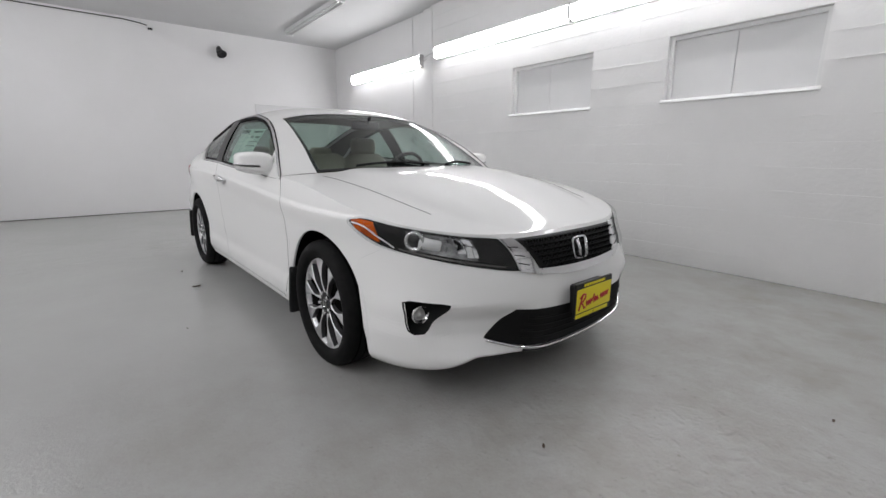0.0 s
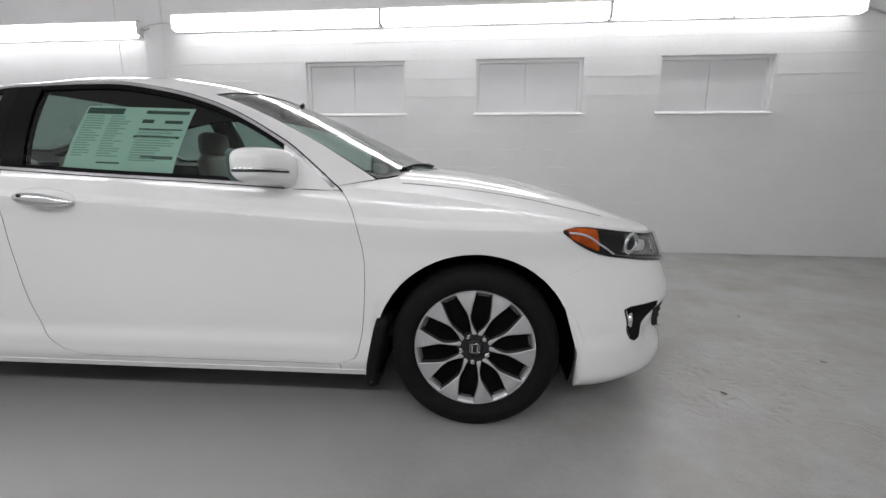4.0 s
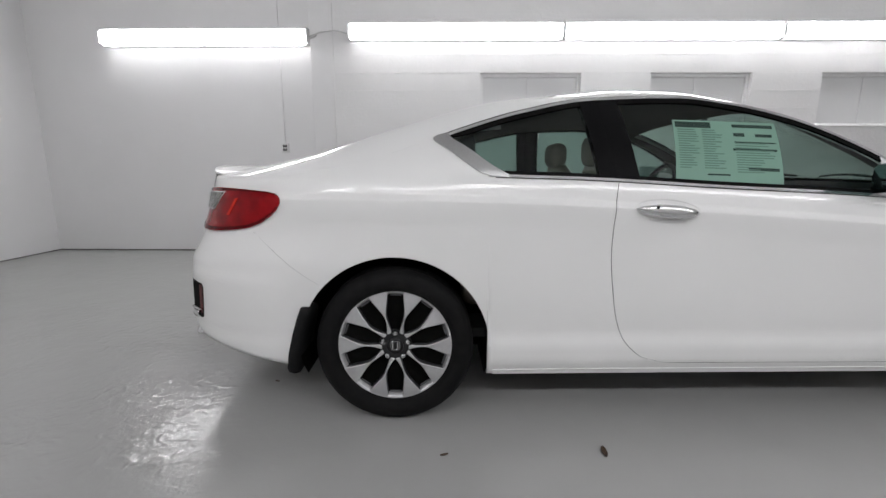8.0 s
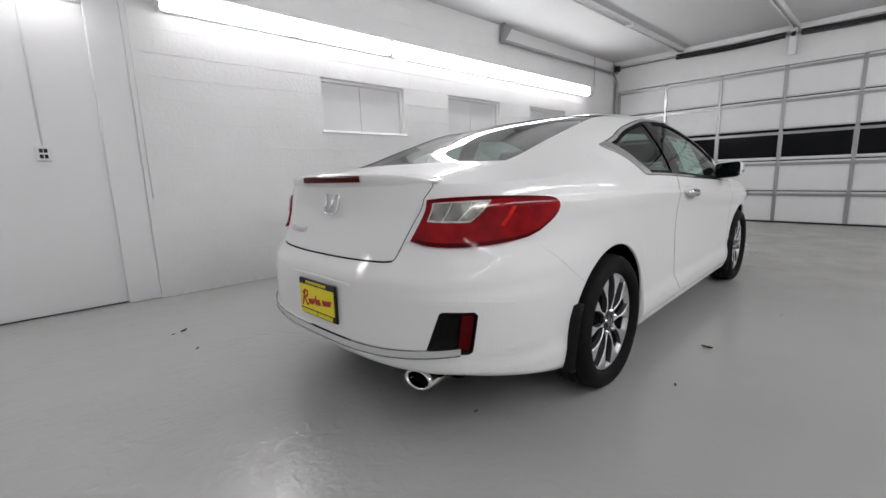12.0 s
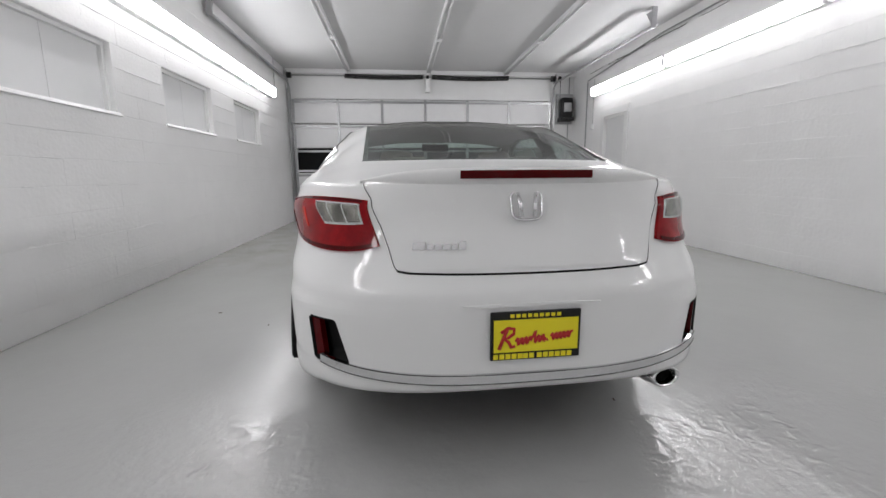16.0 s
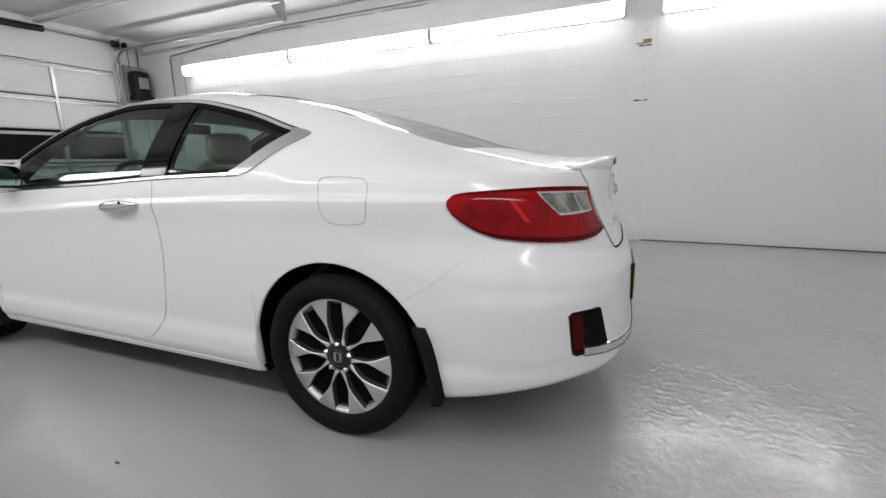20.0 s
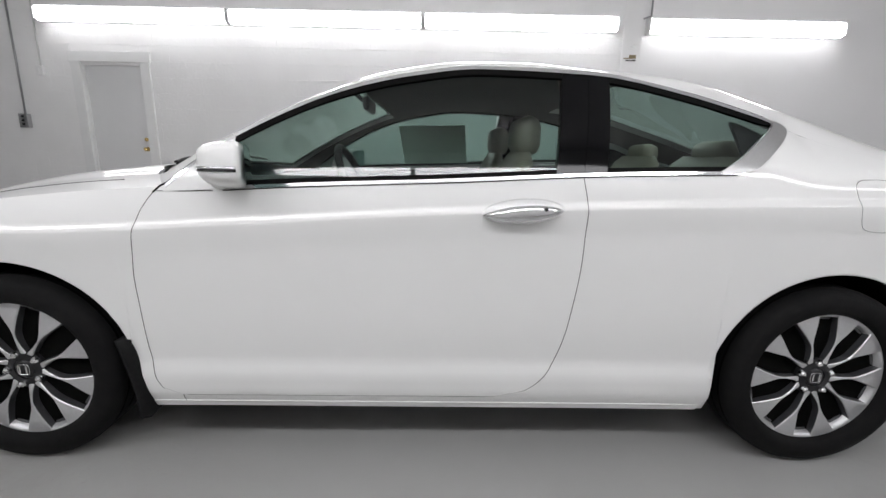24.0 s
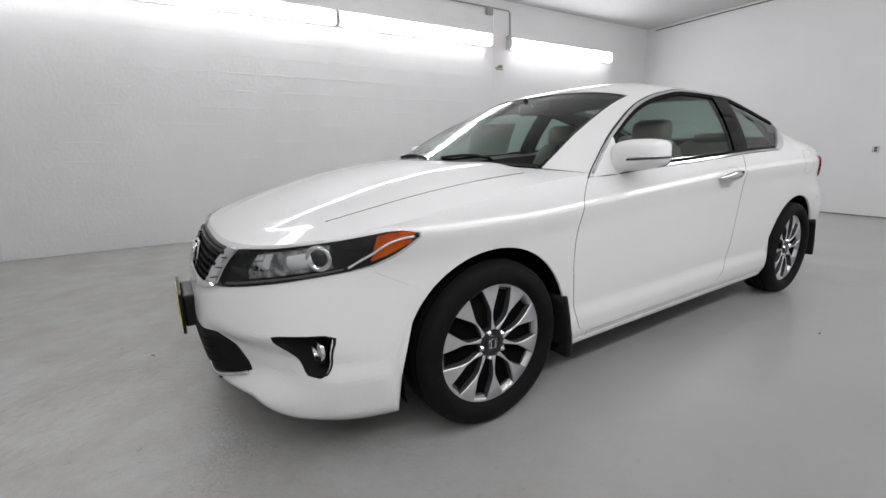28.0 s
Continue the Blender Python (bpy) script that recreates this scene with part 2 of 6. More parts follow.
def lathe(profile, seg=32, axis="z"):
    """Turns (radius, height) pairs round an axis through the origin."""
    bm = bmesh.new()
    rings = []
    for r, h in profile:
        ring = []
        for j in range(seg):
            a = math.tau * j / seg
            c, s = r * math.cos(a), r * math.sin(a)
            ring.append(bm.verts.new({"z": (c, s, h), "y": (c, h, s), "x": (h, c, s)}[axis]))
        rings.append(ring)
    for a, b in zip(rings, rings[1:]):
        for j in range(seg):
            bm.faces.new((a[j], a[(j + 1) % seg], b[(j + 1) % seg], b[j]))
    bm.faces.new(rings[0]), bm.faces.new(rings[-1])
    return bm


def moved(bm, m):
    bm.transform(m)
    return bm


# ---- the room: x towards the gate, y towards the wall with the windows ----
LEFT, RIGHT, BACK, GATE, TOP = 2.765, -3.74, -6.15, 6.40, 3.30
WINDOWS = [(-0.742, 0.432), (1.237, 2.405), (3.212, 4.362)]
SILL, HEAD = 1.555, 2.142


def structure(ob, label, category):
    return tagged(ob, label, category, kind="structure")


structure(part("floor", boxes((BACK - 0.3, GATE + 0.3, RIGHT - 0.3, LEFT + 0.4, -0.2, 0.0)), M_FLOOR),
          "grey painted concrete floor, glossy and scuffed, with brown dirt patches", "floor")
structure(part("ceiling", boxes((BACK - 0.3, GATE + 0.3, RIGHT - 0.3, LEFT + 0.4, TOP, TOP + 0.15)), M_CEILING),
          "flat white painted ceiling with long seams", "ceiling")

# window wall: block part with three blocked-up openings, thinner plastered part towards the back
wl = structure(part("wall_left", boxes(
    (-2.5, GATE + 0.3, LEFT + 0.006, LEFT + 0.32, 0, SILL), (-2.5, GATE + 0.3, LEFT + 0.006, LEFT + 0.32, HEAD, TOP),
    (-2.5, WINDOWS[0][0], LEFT + 0.006, LEFT + 0.32, SILL, HEAD), (WINDOWS[0][1], WINDOWS[1][0], LEFT + 0.006, LEFT + 0.32, SILL, HEAD),
    (WINDOWS[1][1], WINDOWS[2][0], LEFT + 0.006, LEFT + 0.32, SILL, HEAD), (WINDOWS[2][1], GATE + 0.3, LEFT + 0.006, LEFT + 0.32, SILL, HEAD)), M_WALL),
    "white painted concrete block wall with three boarded window openings", "wall")
structure(part("wall_left_back", boxes((BACK - 0.3, -2.5, LEFT + 0.09, LEFT + 0.35, 0, TOP)), M_PLASTER), "smooth white painted wall section", "wall")
wr = structure(part("wall_right", boxes((-2.3, GATE + 0.3, RIGHT - 0.3, RIGHT - 0.006, 2.09, TOP), (-2.3, 3.97, RIGHT - 0.3, RIGHT - 0.006, 0, 2.09),
                                   (4.79, GATE + 0.3, RIGHT - 0.3, RIGHT - 0.006, 0, 2.09)), M_WALL),
          "white painted concrete block wall with a doorway", "wall")
structure(part("wall_right_back", boxes((BACK - 0.3, -2.3, RIGHT - 0.3, RIGHT, 0, TOP)), M_PLASTER), "smooth white painted wall section", "wall")
structure(part("wall_back", boxes((BACK - 0.2, BACK, RIGHT - 0.3, LEFT + 0.4, 0, TOP)), M_PLASTER), "smooth white painted back wall", "wall")
GY0, GY1, GTOP = -3.16, 2.63, 2.69
structure(part("wall_gate", boxes((GATE, GATE + 0.2, GY1, LEFT + 0.3, 0, TOP), (GATE, GATE + 0.2, RIGHT - 0.2, GY0, 0, TOP), (GATE, GATE + 0.2, GY0, GY1, GTOP, TOP)), M_TRIM),
          "white painted wall and header round the garage door", "wall")


# ---- lamps on the walls ----
def wall_lamp(at, face, label):
    """An eight-foot wrap-round lamp in two halves; face is +1 or -1: the way in y that it shines."""
    lamp = empty("fluorescent_lamp", at, label, "wall lamp", "fluorescent lamps along the walls")
    L = 2.42
    part("lamp_body", boxes((-L / 2, L / 2, *sorted((face * 0.006, -face * 0.10)), -0.078, 0.108), bevel=0.006), M_LAMPBODY, lamp)
    for k in (-1, 1):
        bm = bmesh.new()
        rows = []
        x0, x1 = sorted((k * 0.006, k * (L / 2 - 0.012)))
        for x, shrink in ((x0, 0.80), (x0 + 0.012, 1.0), (x1 - 0.03, 1.0), (x1, 0.78)):
            row = []
            for a in np.linspace(-82, 34, 17):
                c, s = math.cos(math.radians(a)), math.sin(math.radians(a))
                row.append(Vector((x, face * (0.075 * c ** 0.6 - 0.03) * shrink, (0.112 if s > 0 else 0.084) * abs(s) ** 0.7 * (1 if s > 0 else -1) * shrink)))
            rows.append(row)
        grid_mesh(rows, bm)
        bm.verts.ensure_lookup_table()
        bm.faces.new(bm.verts[:17]), bm.faces.new(bm.verts[-17:])
        part("diffuser", bm, M_TUBE, lamp, "glowing white ribbed diffuser", smooth=True)
    # added blocker: stops the diffuser from lighting the wall above
    part("hood", boxes((-L / 2, L / 2, *sorted((face * 0.034, -face * 0.09)), 0.078, 0.110), bevel=0.010), M_LAMPBODY, lamp, "added white hood that keeps light off the upper wall")
    for k in (-1, 1):
        part("end_cap", boxes((k * L / 2 - 0.014, k * L / 2 + 0.006, *sorted((-face * 0.09, face * 0.045)), -0.062, 0.075), bevel=0.008), M_LAMPBODY, lamp)
    return lamp


def grid_mesh(rows, bm=None, flip=False):
    bm = bm or bmesh.new()
    vs = [[bm.verts.new(p) for p in row] for row in rows]
    for a, b in zip(vs, vs[1:]):
        for j in range(len(a) - 1):
            q = (a[j], a[j + 1], b[j + 1], b[j])
            bm.faces.new(q[::-1] if flip else q)
    return bm


def solid_patch_flat(rows):
    """A thin sheet with an underside 1 mm lower."""
    bm = grid_mesh(rows)
    low = grid_mesh([[p - Vector((0, 0, 0.0015)) for p in row] for row in rows], bm, True)
    return low


for i in range(3):
    wall_lamp((-1.035 + 2.440 * i, LEFT - 0.10, 2.560), -1, "lit white fluorescent lamp on the block wall above the windows")
    wall_lamp((-0.955 + 2.462 * i, RIGHT + 0.10, 2.668), 1, "lit white fluorescent lamp on the block wall")
wall_lamp((-3.955, LEFT - 0.012, 2.53), -1, "lit white fluorescent lamp on the smooth rear wall section")
wall_lamp((-3.76, RIGHT + 0.10, 2.655), 1, "lit white fluorescent lamp on the smooth rear wall section")


# ---- garage door at the end ----
gate = empty("garage_door", (GATE - 0.03, 0, 0), "white sectional garage door with a row of dark windows, closed", "garage door")
COLS = 6
cw = (GY1 - GY0) / COLS
SECT = [0.02, 0.56, 1.09, 1.62, 2.15, 2.68]
for r in range(5):
    z0, z1 = SECT[r], SECT[r + 1]
    for c in range(COLS):
        y0 = GY0 + cw * c
        if r == 2:
            pane = part("window_pane", boxes((0.006, 0.016, y0 + 0.03, y0 + cw - 0.03, z0 + 0.06, z1 - 0.075)), M_DARKGLASS, gate, "black night-time pane")
            part("pane_frame", boxes((-0.008, 0.02, y0 + 0.012, y0 + cw - 0.012, z0 + 0.012, z0 + 0.06), (-0.008, 0.02, y0 + 0.012, y0 + cw - 0.012, z1 - 0.075, z1 - 0.055), (-0.004, 0.02, y0 + 0.012, y0 + 0.032, z0 + 0.06, z1 - 0.075), (-0.004, 0.02, y0 + cw - 0.032, y0 + cw - 0.012, z0 + 0.06, z1 - 0.075), bevel=0.003), M_GATE, pane)
            # black strip draws the shade in the gap over the pane
            part("shadow_gap", boxes((0.004, 0.018, y0 + 0.03, y0 + cw - 0.03, z1 - 0.052, z1 - 0.030)), M_DARKGLASS, gate)
        else:
            part("panel", boxes((0.0, 0.03, y0 + 0.01, y0 + cw - 0.01, z0 + 0.008, z1 - 0.008), bevel=0.006), M_GATE, gate)
    for c in range(COLS + 1):
        y = GY0 + cw * c
        part("stile", boxes((-0.022, 0.012, y - 0.028, y + 0.028, z0 + 0.006, z1 - 0.006), bevel=0.004), M_GALV, gate)
    part("strut", boxes((-0.045, -0.020, GY0 + 0.02, GY1 - 0.02, z1 - 0.055, z1 - 0.040), (-0.026, -0.020, GY0 + 0.02, GY1 - 0.02, z1 - 0.085, z1 - 0.040), bevel=0.002), M_GALV, gate, "galvanised stiffening strut")
    if r:
        part("lower_strut", boxes((-0.030, -0.020, GY0 + 0.02, GY1 - 0.02, z0 + 0.010, z0 + 0.032), bevel=0.002), M_CONDUIT, gate)
        for c in range(1, COLS):
            y = GY0 + cw * c
            part("hinge", boxes((-0.034, -0.018, y - 0.022, y + 0.022, z0 - 0.05, z0 + 0.05), bevel=0.004), M_GALV, gate)
part("bottom_seal", boxes((-0.01, 0.03, GY0 + 0.01, GY1 - 0.01, 0.0, 0.022)), M_BLACK, gate)
for y in (GY0, GY1):
    s = 1 if y > 0 else -1
    for k in range(5):
        part("roller", moved(lathe([(0.0, -0.02), (0.022, -0.02), (0.022, 0.02), (0.0, 0.02)], 12, "y"), Matrix.Translation((-0.03, y + s * 0.03, SECT[k] + 0.04))), M_GALV, gate)

for s, y in ((1, GY1 + 0.055), (-1, GY0 - 0.055)):
    track = empty("door_track", (GATE - 0.05, y, 0), "galvanised steel garage door track with hanger", "door track", "tracks of the garage door")
    line = [Vector((0, 0, 0.02)), Vector((0, 0, 2.75))] + [Vector((-0.30 + 0.30 * math.cos(a), 0, 2.75 + 0.30 * math.sin(a))) for a in np.linspace(0.15, math.pi / 2, 8)] + [Vector((-3.95, 0, 3.05))]
    part("rail", tube(line, 0.022, 6), M_GALV, track, smooth=True)
    part("wall_angle", boxes((0.0, 0.045, *sorted((s * 0.02, s * 0.06)), 0.0, 2.9), bevel=0.003), M_GALV, track)
    for z in (0.5, 1.2, 1.9, 2.6):
        part("track_clip", boxes((-0.02, 0.045, *sorted((-s * 0.01, s * 0.05)), z - 0.04, z + 0.04), bevel=0.004), M_GALV, track)
    part("horizontal_angle", boxes((-3.98, -0.30, *sorted((s * 0.018, s * 0.05)), 3.055, 3.085), bevel=0.002), M_GALV, track)
    hang = bmesh.new()
    box(hang, -3.97, -3.94, -0.035, 0.035, 3.02, TOP)
    part("hanger", hang, M_GALV, track)
    tri = bmesh.new()
    vs = [tri.verts.new((x, s * 0.02 + dy, z)) for dy in (-0.004, 0.004) for x, z in ((-3.96, 3.02), (-3.96, TOP - 0.02), (-3.72, TOP - 0.02), (-3.90, 3.04))]
    for q in ((0, 1, 2, 3), (7, 6, 5, 4), (0, 1, 5, 4), (1, 2, 6, 5), (2, 3, 7, 6), (3, 0, 4, 7)):
        tri.faces.new([vs[i] for i in q])
    part("hanger_plate", tri, M_GALV, track)
    part("drum", moved(lathe([(0.02, -0.04), (0.065, -0.04), (0.055, 0.0), (0.065, 0.04), (0.02, 0.04)], 24, "y"), Matrix.Translation((-0.09, -s * 0.03, 3.15))), M_SPRING, track)
    part("end_bearing", boxes((-0.15, 0.05, *sorted((s * 0.02, s * 0.028)), 3.06, 3.25), bevel=0.003), M_GALV, track)

shaft = empty("torsion_spring_shaft", (GATE - 0.14, -0.32, 3.15), "black torsion springs on a steel shaft above the door", "door spring")
part("shaft", tube([Vector((0, GY0 + 0.32 - 0.03, 0)), Vector((0, GY1 + 0.32 + 0.03, 0))], 0.013, 10), M_GALV, shaft, smooth=True)
for y0, y1 in ((-1.83, -0.10), (0.10, 1.80)):
    turns = 90
    pts = [Vector((0.043 * math.cos(a), y0 + (y1 - y0) * a / (math.tau * turns), 0.043 * math.sin(a) - 0.022 * math.sin(math.pi * a / (math.tau * turns)))) for a in np.linspace(0, math.tau * turns, turns * 10)]
    part("spring", tube(pts, 0.0085, 5), M_SPRING, shaft, "black oiled torsion spring", smooth=True)
part("centre_plate", boxes((0.0, 0.11, -0.05, 0.05, -0.32, 0.09), bevel=0.004), M_TRIM, shaft)
part("centre_bearing", moved(lathe([(0.013, -0.03), (0.035, -0.03), (0.035, 0.03), (0.013, 0.03)], 16, "y"), Matrix.Identity(4)), M_BLACK, shaft)

opener = empty("garage_door_opener", (GATE - 0.16, -3.50, 2.22), "black wall-mounted garage door opener beside the door", "door opener")
part("housing", boxes((-0.10, 0.12, -0.15, 0.13, 0.06, 0.52), bevel=0.05), M_BLACK, opener, smooth=True)
part("base", boxes((-0.12, 0.14, -0.17, 0.15, 0.0, 0.085), bevel=0.02), M_BLACK, opener)
part("light_cover", boxes((-0.125, -0.10, -0.10, 0.08, 0.20, 0.40), bevel=0.01), M_GALV, opener)
part("sprocket", moved(lathe([(0.0, -0.02), (0.06, -0.02), (0.06, 0.02), (0.0, 0.02)], 24, "y"), Matrix.Translation((0.02, 0.16, 0.93))), M_SPRING, opener)
part("chain", tube([Vector((-0.035, 0.16, 0.93)), Vector((-0.035, 0.16, 0.40))], 0.007, 6), M_SPRING, opener)
part("mount", boxes((0.10, 0.155, -0.20, 0.18, -0.05, 0.62), bevel=0.004), M_GALV, opener)

# ---- boarded windows ----
for i, (x0, x1) in enumerate(WINDOWS):
    win = empty(f"window_{i + 1}", ((x0 + x1) / 2, LEFT, SILL), "blocked window opening closed with two white hardboard panels", "window", kind="structure")
    w = (x1 - x0) / 2
    h = HEAD - SILL
    part("board", boxes((-w + 0.02, -0.035 - 0.002, 0.085, 0.10, 0.02, h - 0.02), bevel=0.002), M_PANEL, win)
    part("board", boxes((-0.035 + 0.002, w - 0.02, 0.085, 0.10, 0.02, h - 0.02), bevel=0.002), M_PANEL, win)
    part("sash_frame", boxes((-w, -w + 0.035, 0.05, 0.11, 0.0, h), (w - 0.035, w, 0.05, 0.11, 0.0, h), (-w + 0.035, w - 0.035, 0.05, 0.11, h - 0.035, h), bevel=0.003), M_TRIM, win)
    part("backing", boxes((-w, w, 0.115, 0.30, 0.0, h)), M_TRIM, win)
    profile = [(0.11, 0.020), (0.0, 0.020), (-0.004, 0.019), (-0.026, -0.006), (-0.027, -0.010), (-0.024, -0.014), (0.11, -0.014)]
    bm = grid_mesh([[Vector((x, y, z)) for y, z in profile + profile[:1]] for x in (-w - 0.02, w + 0.015)])
    bmesh.ops.remove_doubles(bm, verts=bm.verts, dist=1e-6)
    bm.verts.ensure_lookup_table()
    bm.faces.new(bm.verts[:7]), bm.faces.new(bm.verts[7:])
    part("window_sill", bm, M_TRIM, win, "painted sill with a sloping nose")

# ---- side door ----
dr = empty("door_1", (4.38, RIGHT, 0.02), "closed flush white door with brass knob and deadbolt", "door", kind="structure")
part("leaf", boxes((-0.385, 0.385, -0.09, -0.05, 0.035, 2.075), bevel=0.004), M_PANEL, dr)
part("door_frame", boxes((-0.52, -0.395, -0.05, 0.022, 0.0, 2.11), bevel=0.004), M_TRIM, dr)
part("door_frame", boxes((0.395, 0.52, -0.05, 0.022, 0.0, 2.11), bevel=0.004), M_TRIM, dr)
part("head_frame", boxes((-0.54, 0.54, -0.05, 0.028, 2.105, 2.235), bevel=0.004), M_TRIM, dr)
part("jamb_lining", boxes((-0.41, -0.385, -0.25, -0.02, 0.0, 2.10), (0.385, 0.41, -0.25, -0.02, 0.0, 2.10), (-0.41, 0.41, -0.25, -0.02, 2.085, 2.13)), M_TRIM, dr)
part("threshold", boxes((-0.395, 0.395, -0.25, -0.045, 0.0, 0.03), bevel=0.004), M_DIRT, dr)
part("door_back", boxes((-0.41, 0.41, -0.27, -0.25, 0.0, 2.13)), M_TRIM, dr)
for z, r, d in ((1.00, 0.030, 0.065), (1.13, 0.026, 0.025)):
    part("knob" if d > 0.05 else "deadbolt", moved(lathe([(0.0, 0.0), (r, 0.0), (r, 0.008), (0.012, 0.014), (0.012, d * 0.45), (r * 0.8, d * 0.62), (r * 0.85, d * 0.85), (r * 0.5, d), (0.0, d)], 20, "y"), Matrix.Translation((-0.325, -0.05, z))), M_BRASS, dr, smooth=True)

# ---- ceiling strips, conduits and small fittings ----
for y in (1.40, -0.345, -2.09):
    for x0 in (3.92, 1.44):
        lamp = empty("ceiling_strip_lamp", (x0 + 1.22, y, TOP), "unlit white fluorescent strip lamp on the ceiling", "ceiling lamp", "strip lamps on the ceiling")
        part("channel", boxes((-1.21, 1.21, -0.045, 0.045, -0.045, -0.001), bevel=0.004), M_LAMPBODY, lamp)
        for k in (-0.035, 0.035):
            part("tube", tube([Vector((-1.19, k, -0.062)), Vector((1.19, k, -0.062))], 0.015, 10), M_LAMPBODY, lamp, smooth=True)
        for k in (-1, 1):
            part("socket", boxes((k * 1.20 - 0.012, k * 1.20 + 0.012, -0.06, 0.06, -0.085, -0.044), bevel=0.003), M_LAMPBODY, lamp)
lamp = empty("ceiling_strip_lamp", (-4.25, 1.52, TOP), "unlit white fluorescent strip lamp on the ceiling", "ceiling lamp", "strip lamps on the ceiling")
part("channel", boxes((-1.0, 1.21, -0.07, 0.07, -0.06, -0.001), bevel=0.006), M_LAMPBODY, lamp)
for k in (-0.035, 0.035):
    part("tube", tube([Vector((-0.98, k, -0.072)), Vector((1.19, k, -0.072))], 0.016, 10), M_LAMPBODY, lamp, smooth=True)
part("socket", boxes((-1.01, -0.985, -0.07, 0.07, -0.095, -0.058), bevel=0.003), M_LAMPBODY, lamp)
structure(part("ceiling_trim", boxes((GATE - 0.10, GATE, RIGHT, LEFT, TOP - 0.09, TOP), bevel=0.006), M_TRIM), "white trim board along the ceiling above the door", "trim")


def pipe_run(name, pts, r, label, mat=None, category="conduit"):
    return tagged(part(name, tube(pts, r, 8), mat or M_CONDUIT, None, smooth=True), label, category)


LB = LEFT + 0.09
pipe_run("conduit", [(-3.12, LB - 0.006, TOP), (-3.12, LB - 0.006, 1.33)], 0.006, "thin white painted conduit down to a wall outlet", M_PLASTER)
pipe_run("conduit", [(-2.62, LB - 0.03, TOP), (-2.62, LB - 0.03, 2.62), (-2.66, LB - 0.06, 2.56), (-2.73, LB - 0.07, 2.53)], 0.008, "thin grey cable from the ceiling to a lamp")
pipe_run("conduit", [(-2.27, LEFT - 0.05, 2.56), (-2.42, LEFT - 0.03, 2.60), (-2.60, LEFT - 0.02, 2.585), (-2.74, LEFT - 0.01, 2.54)], 0.007, "grey cable that joins two lamps")
# no pipe: a thin bead added to draw the block wall's corner edge
pipe_run("conduit", [(-2.46, LEFT - 0.005, TOP), (-2.46, LEFT - 0.005, 0.9)], 0.005, "thin white bead along the corner edge of the block wall", M_WALL)
pipe_run("conduit", [(5.12, LEFT - 0.06, 2.55), (5.30, LEFT - 0.03, 2.50), (5.42, LEFT - 0.012, 2.56), (5.45, LEFT - 0.012, 2.75), (5.45, LEFT - 0.012, TOP)], 0.009, "grey conduit from the last lamp up the wall")
pipe_run("conduit", [(5.6, RIGHT + 0.02, 2.98), (3.0, RIGHT + 0.02, 3.16), (-2.1, RIGHT + 0.02, 3.16), (-2.56, RIGHT + 0.02, 3.16), (-2.60, RIGHT + 0.02, 3.12), (-2.60, RIGHT + 0.03, 2.80), (-2.50, RIGHT + 0.05, 2.76)], 0.011, "grey steel conduit along the top of the block wall", M_GALV)
pipe_run("conduit", [(5.30, RIGHT + 0.012, 2.95), (5.30, RIGHT + 0.012, 2.06)], 0.010, "white conduit down to a switch box")
pipe_run("conduit", [(5.62, RIGHT + 0.012, 2.95), (5.62, RIGHT + 0.012, 1.45)], 0.012, "grey conduit down to a control box", M_GALV)
pipe_run("conduit", [(GATE - 0.02, -3.62, TOP), (GATE - 0.02, -3.62, 0.25)], 0.012, "grey conduit beside the garage door", M_GALV)
pipe_run("ceiling_cable", [(BACK + 0.02, RIGHT + 0.2, TOP - 0.06), (BACK + 0.02, -2.3, TOP - 0.045), (BACK + 0.02, -0.95, TOP - 0.05), (BACK + 0.02, -0.72, TOP - 0.075), (BACK + 0.03, -0.60, TOP - 0.10)], 0.008, "dark cable along the top of the back wall", M_BLACK, "cable")


def wall_box(name, x0, x1, y0, y1, z0, z1, label, mat, category):
    ob = empty(name, ((x0 + x1) / 2, (y0 + y1) / 2, z0), label, category)
    cx, cy = (x0 + x1) / 2, (y0 + y1) / 2
    part("plate", boxes((x0 - cx, x1 - cx, y0 - cy, y1 - cy, 0, z1 - z0), bevel=0.004), mat, ob)
    return ob, x0 - cx, x1 - cx, y0 - cy, y1 - cy


ob, *_ = wall_box("wall_outlet", -3.165, -3.075, LB - 0.028, LB, 1.235, 1.345, "open wall outlet with a dark twin socket", M_TRIM, "outlet")
for z in (0.018, 0.062):
    for k in (-0.014, 0.014):
        part("socket_face", boxes((k - 0.011, k + 0.011, -0.018, -0.012, z, z + 0.030), bevel=0.003), M_BLACK, ob)
ob, *_ = wall_box("wall_outlet", BACK, BACK + 0.02, -0.045, 0.03, 0.90, 0.985, "small grey wall outlet on the back wall", M_CONDUIT, "outlet")
for z in (0.014, 0.048):
    part("socket_face", boxes((0.008, 0.013, -0.014, 0.014, z, z + 0.024), bevel=0.003), M_BLACK, ob)
ob, *_ = wall_box("switch_box", 5.255, 5.345, RIGHT, RIGHT + 0.05, 1.94, 2.06, "small white switch box on the wall", M_TRIM, "switch box")
part("switch", boxes((-0.008, 0.008, 0.024, 0.036, 0.045, 0.075), bevel=0.003), M_LAMPBODY, ob)
ob, *_ = wall_box("control_box", 5.56, 5.68, RIGHT, RIGHT + 0.06, 1.27, 1.45, "grey door control box on the wall", M_GALV, "control box")
for z in (0.03, 0.08, 0.13):
    part("button", boxes((-0.018, 0.018, 0.029, 0.036, z, z + 0.028), bevel=0.004), M_BLACK, ob)
ob, *_ = wall_box("junction_box", -2.24, -2.12, RIGHT, RIGHT + 0.05, 3.05, 3.16, "grey junction box on the conduit", M_GALV, "junction box")
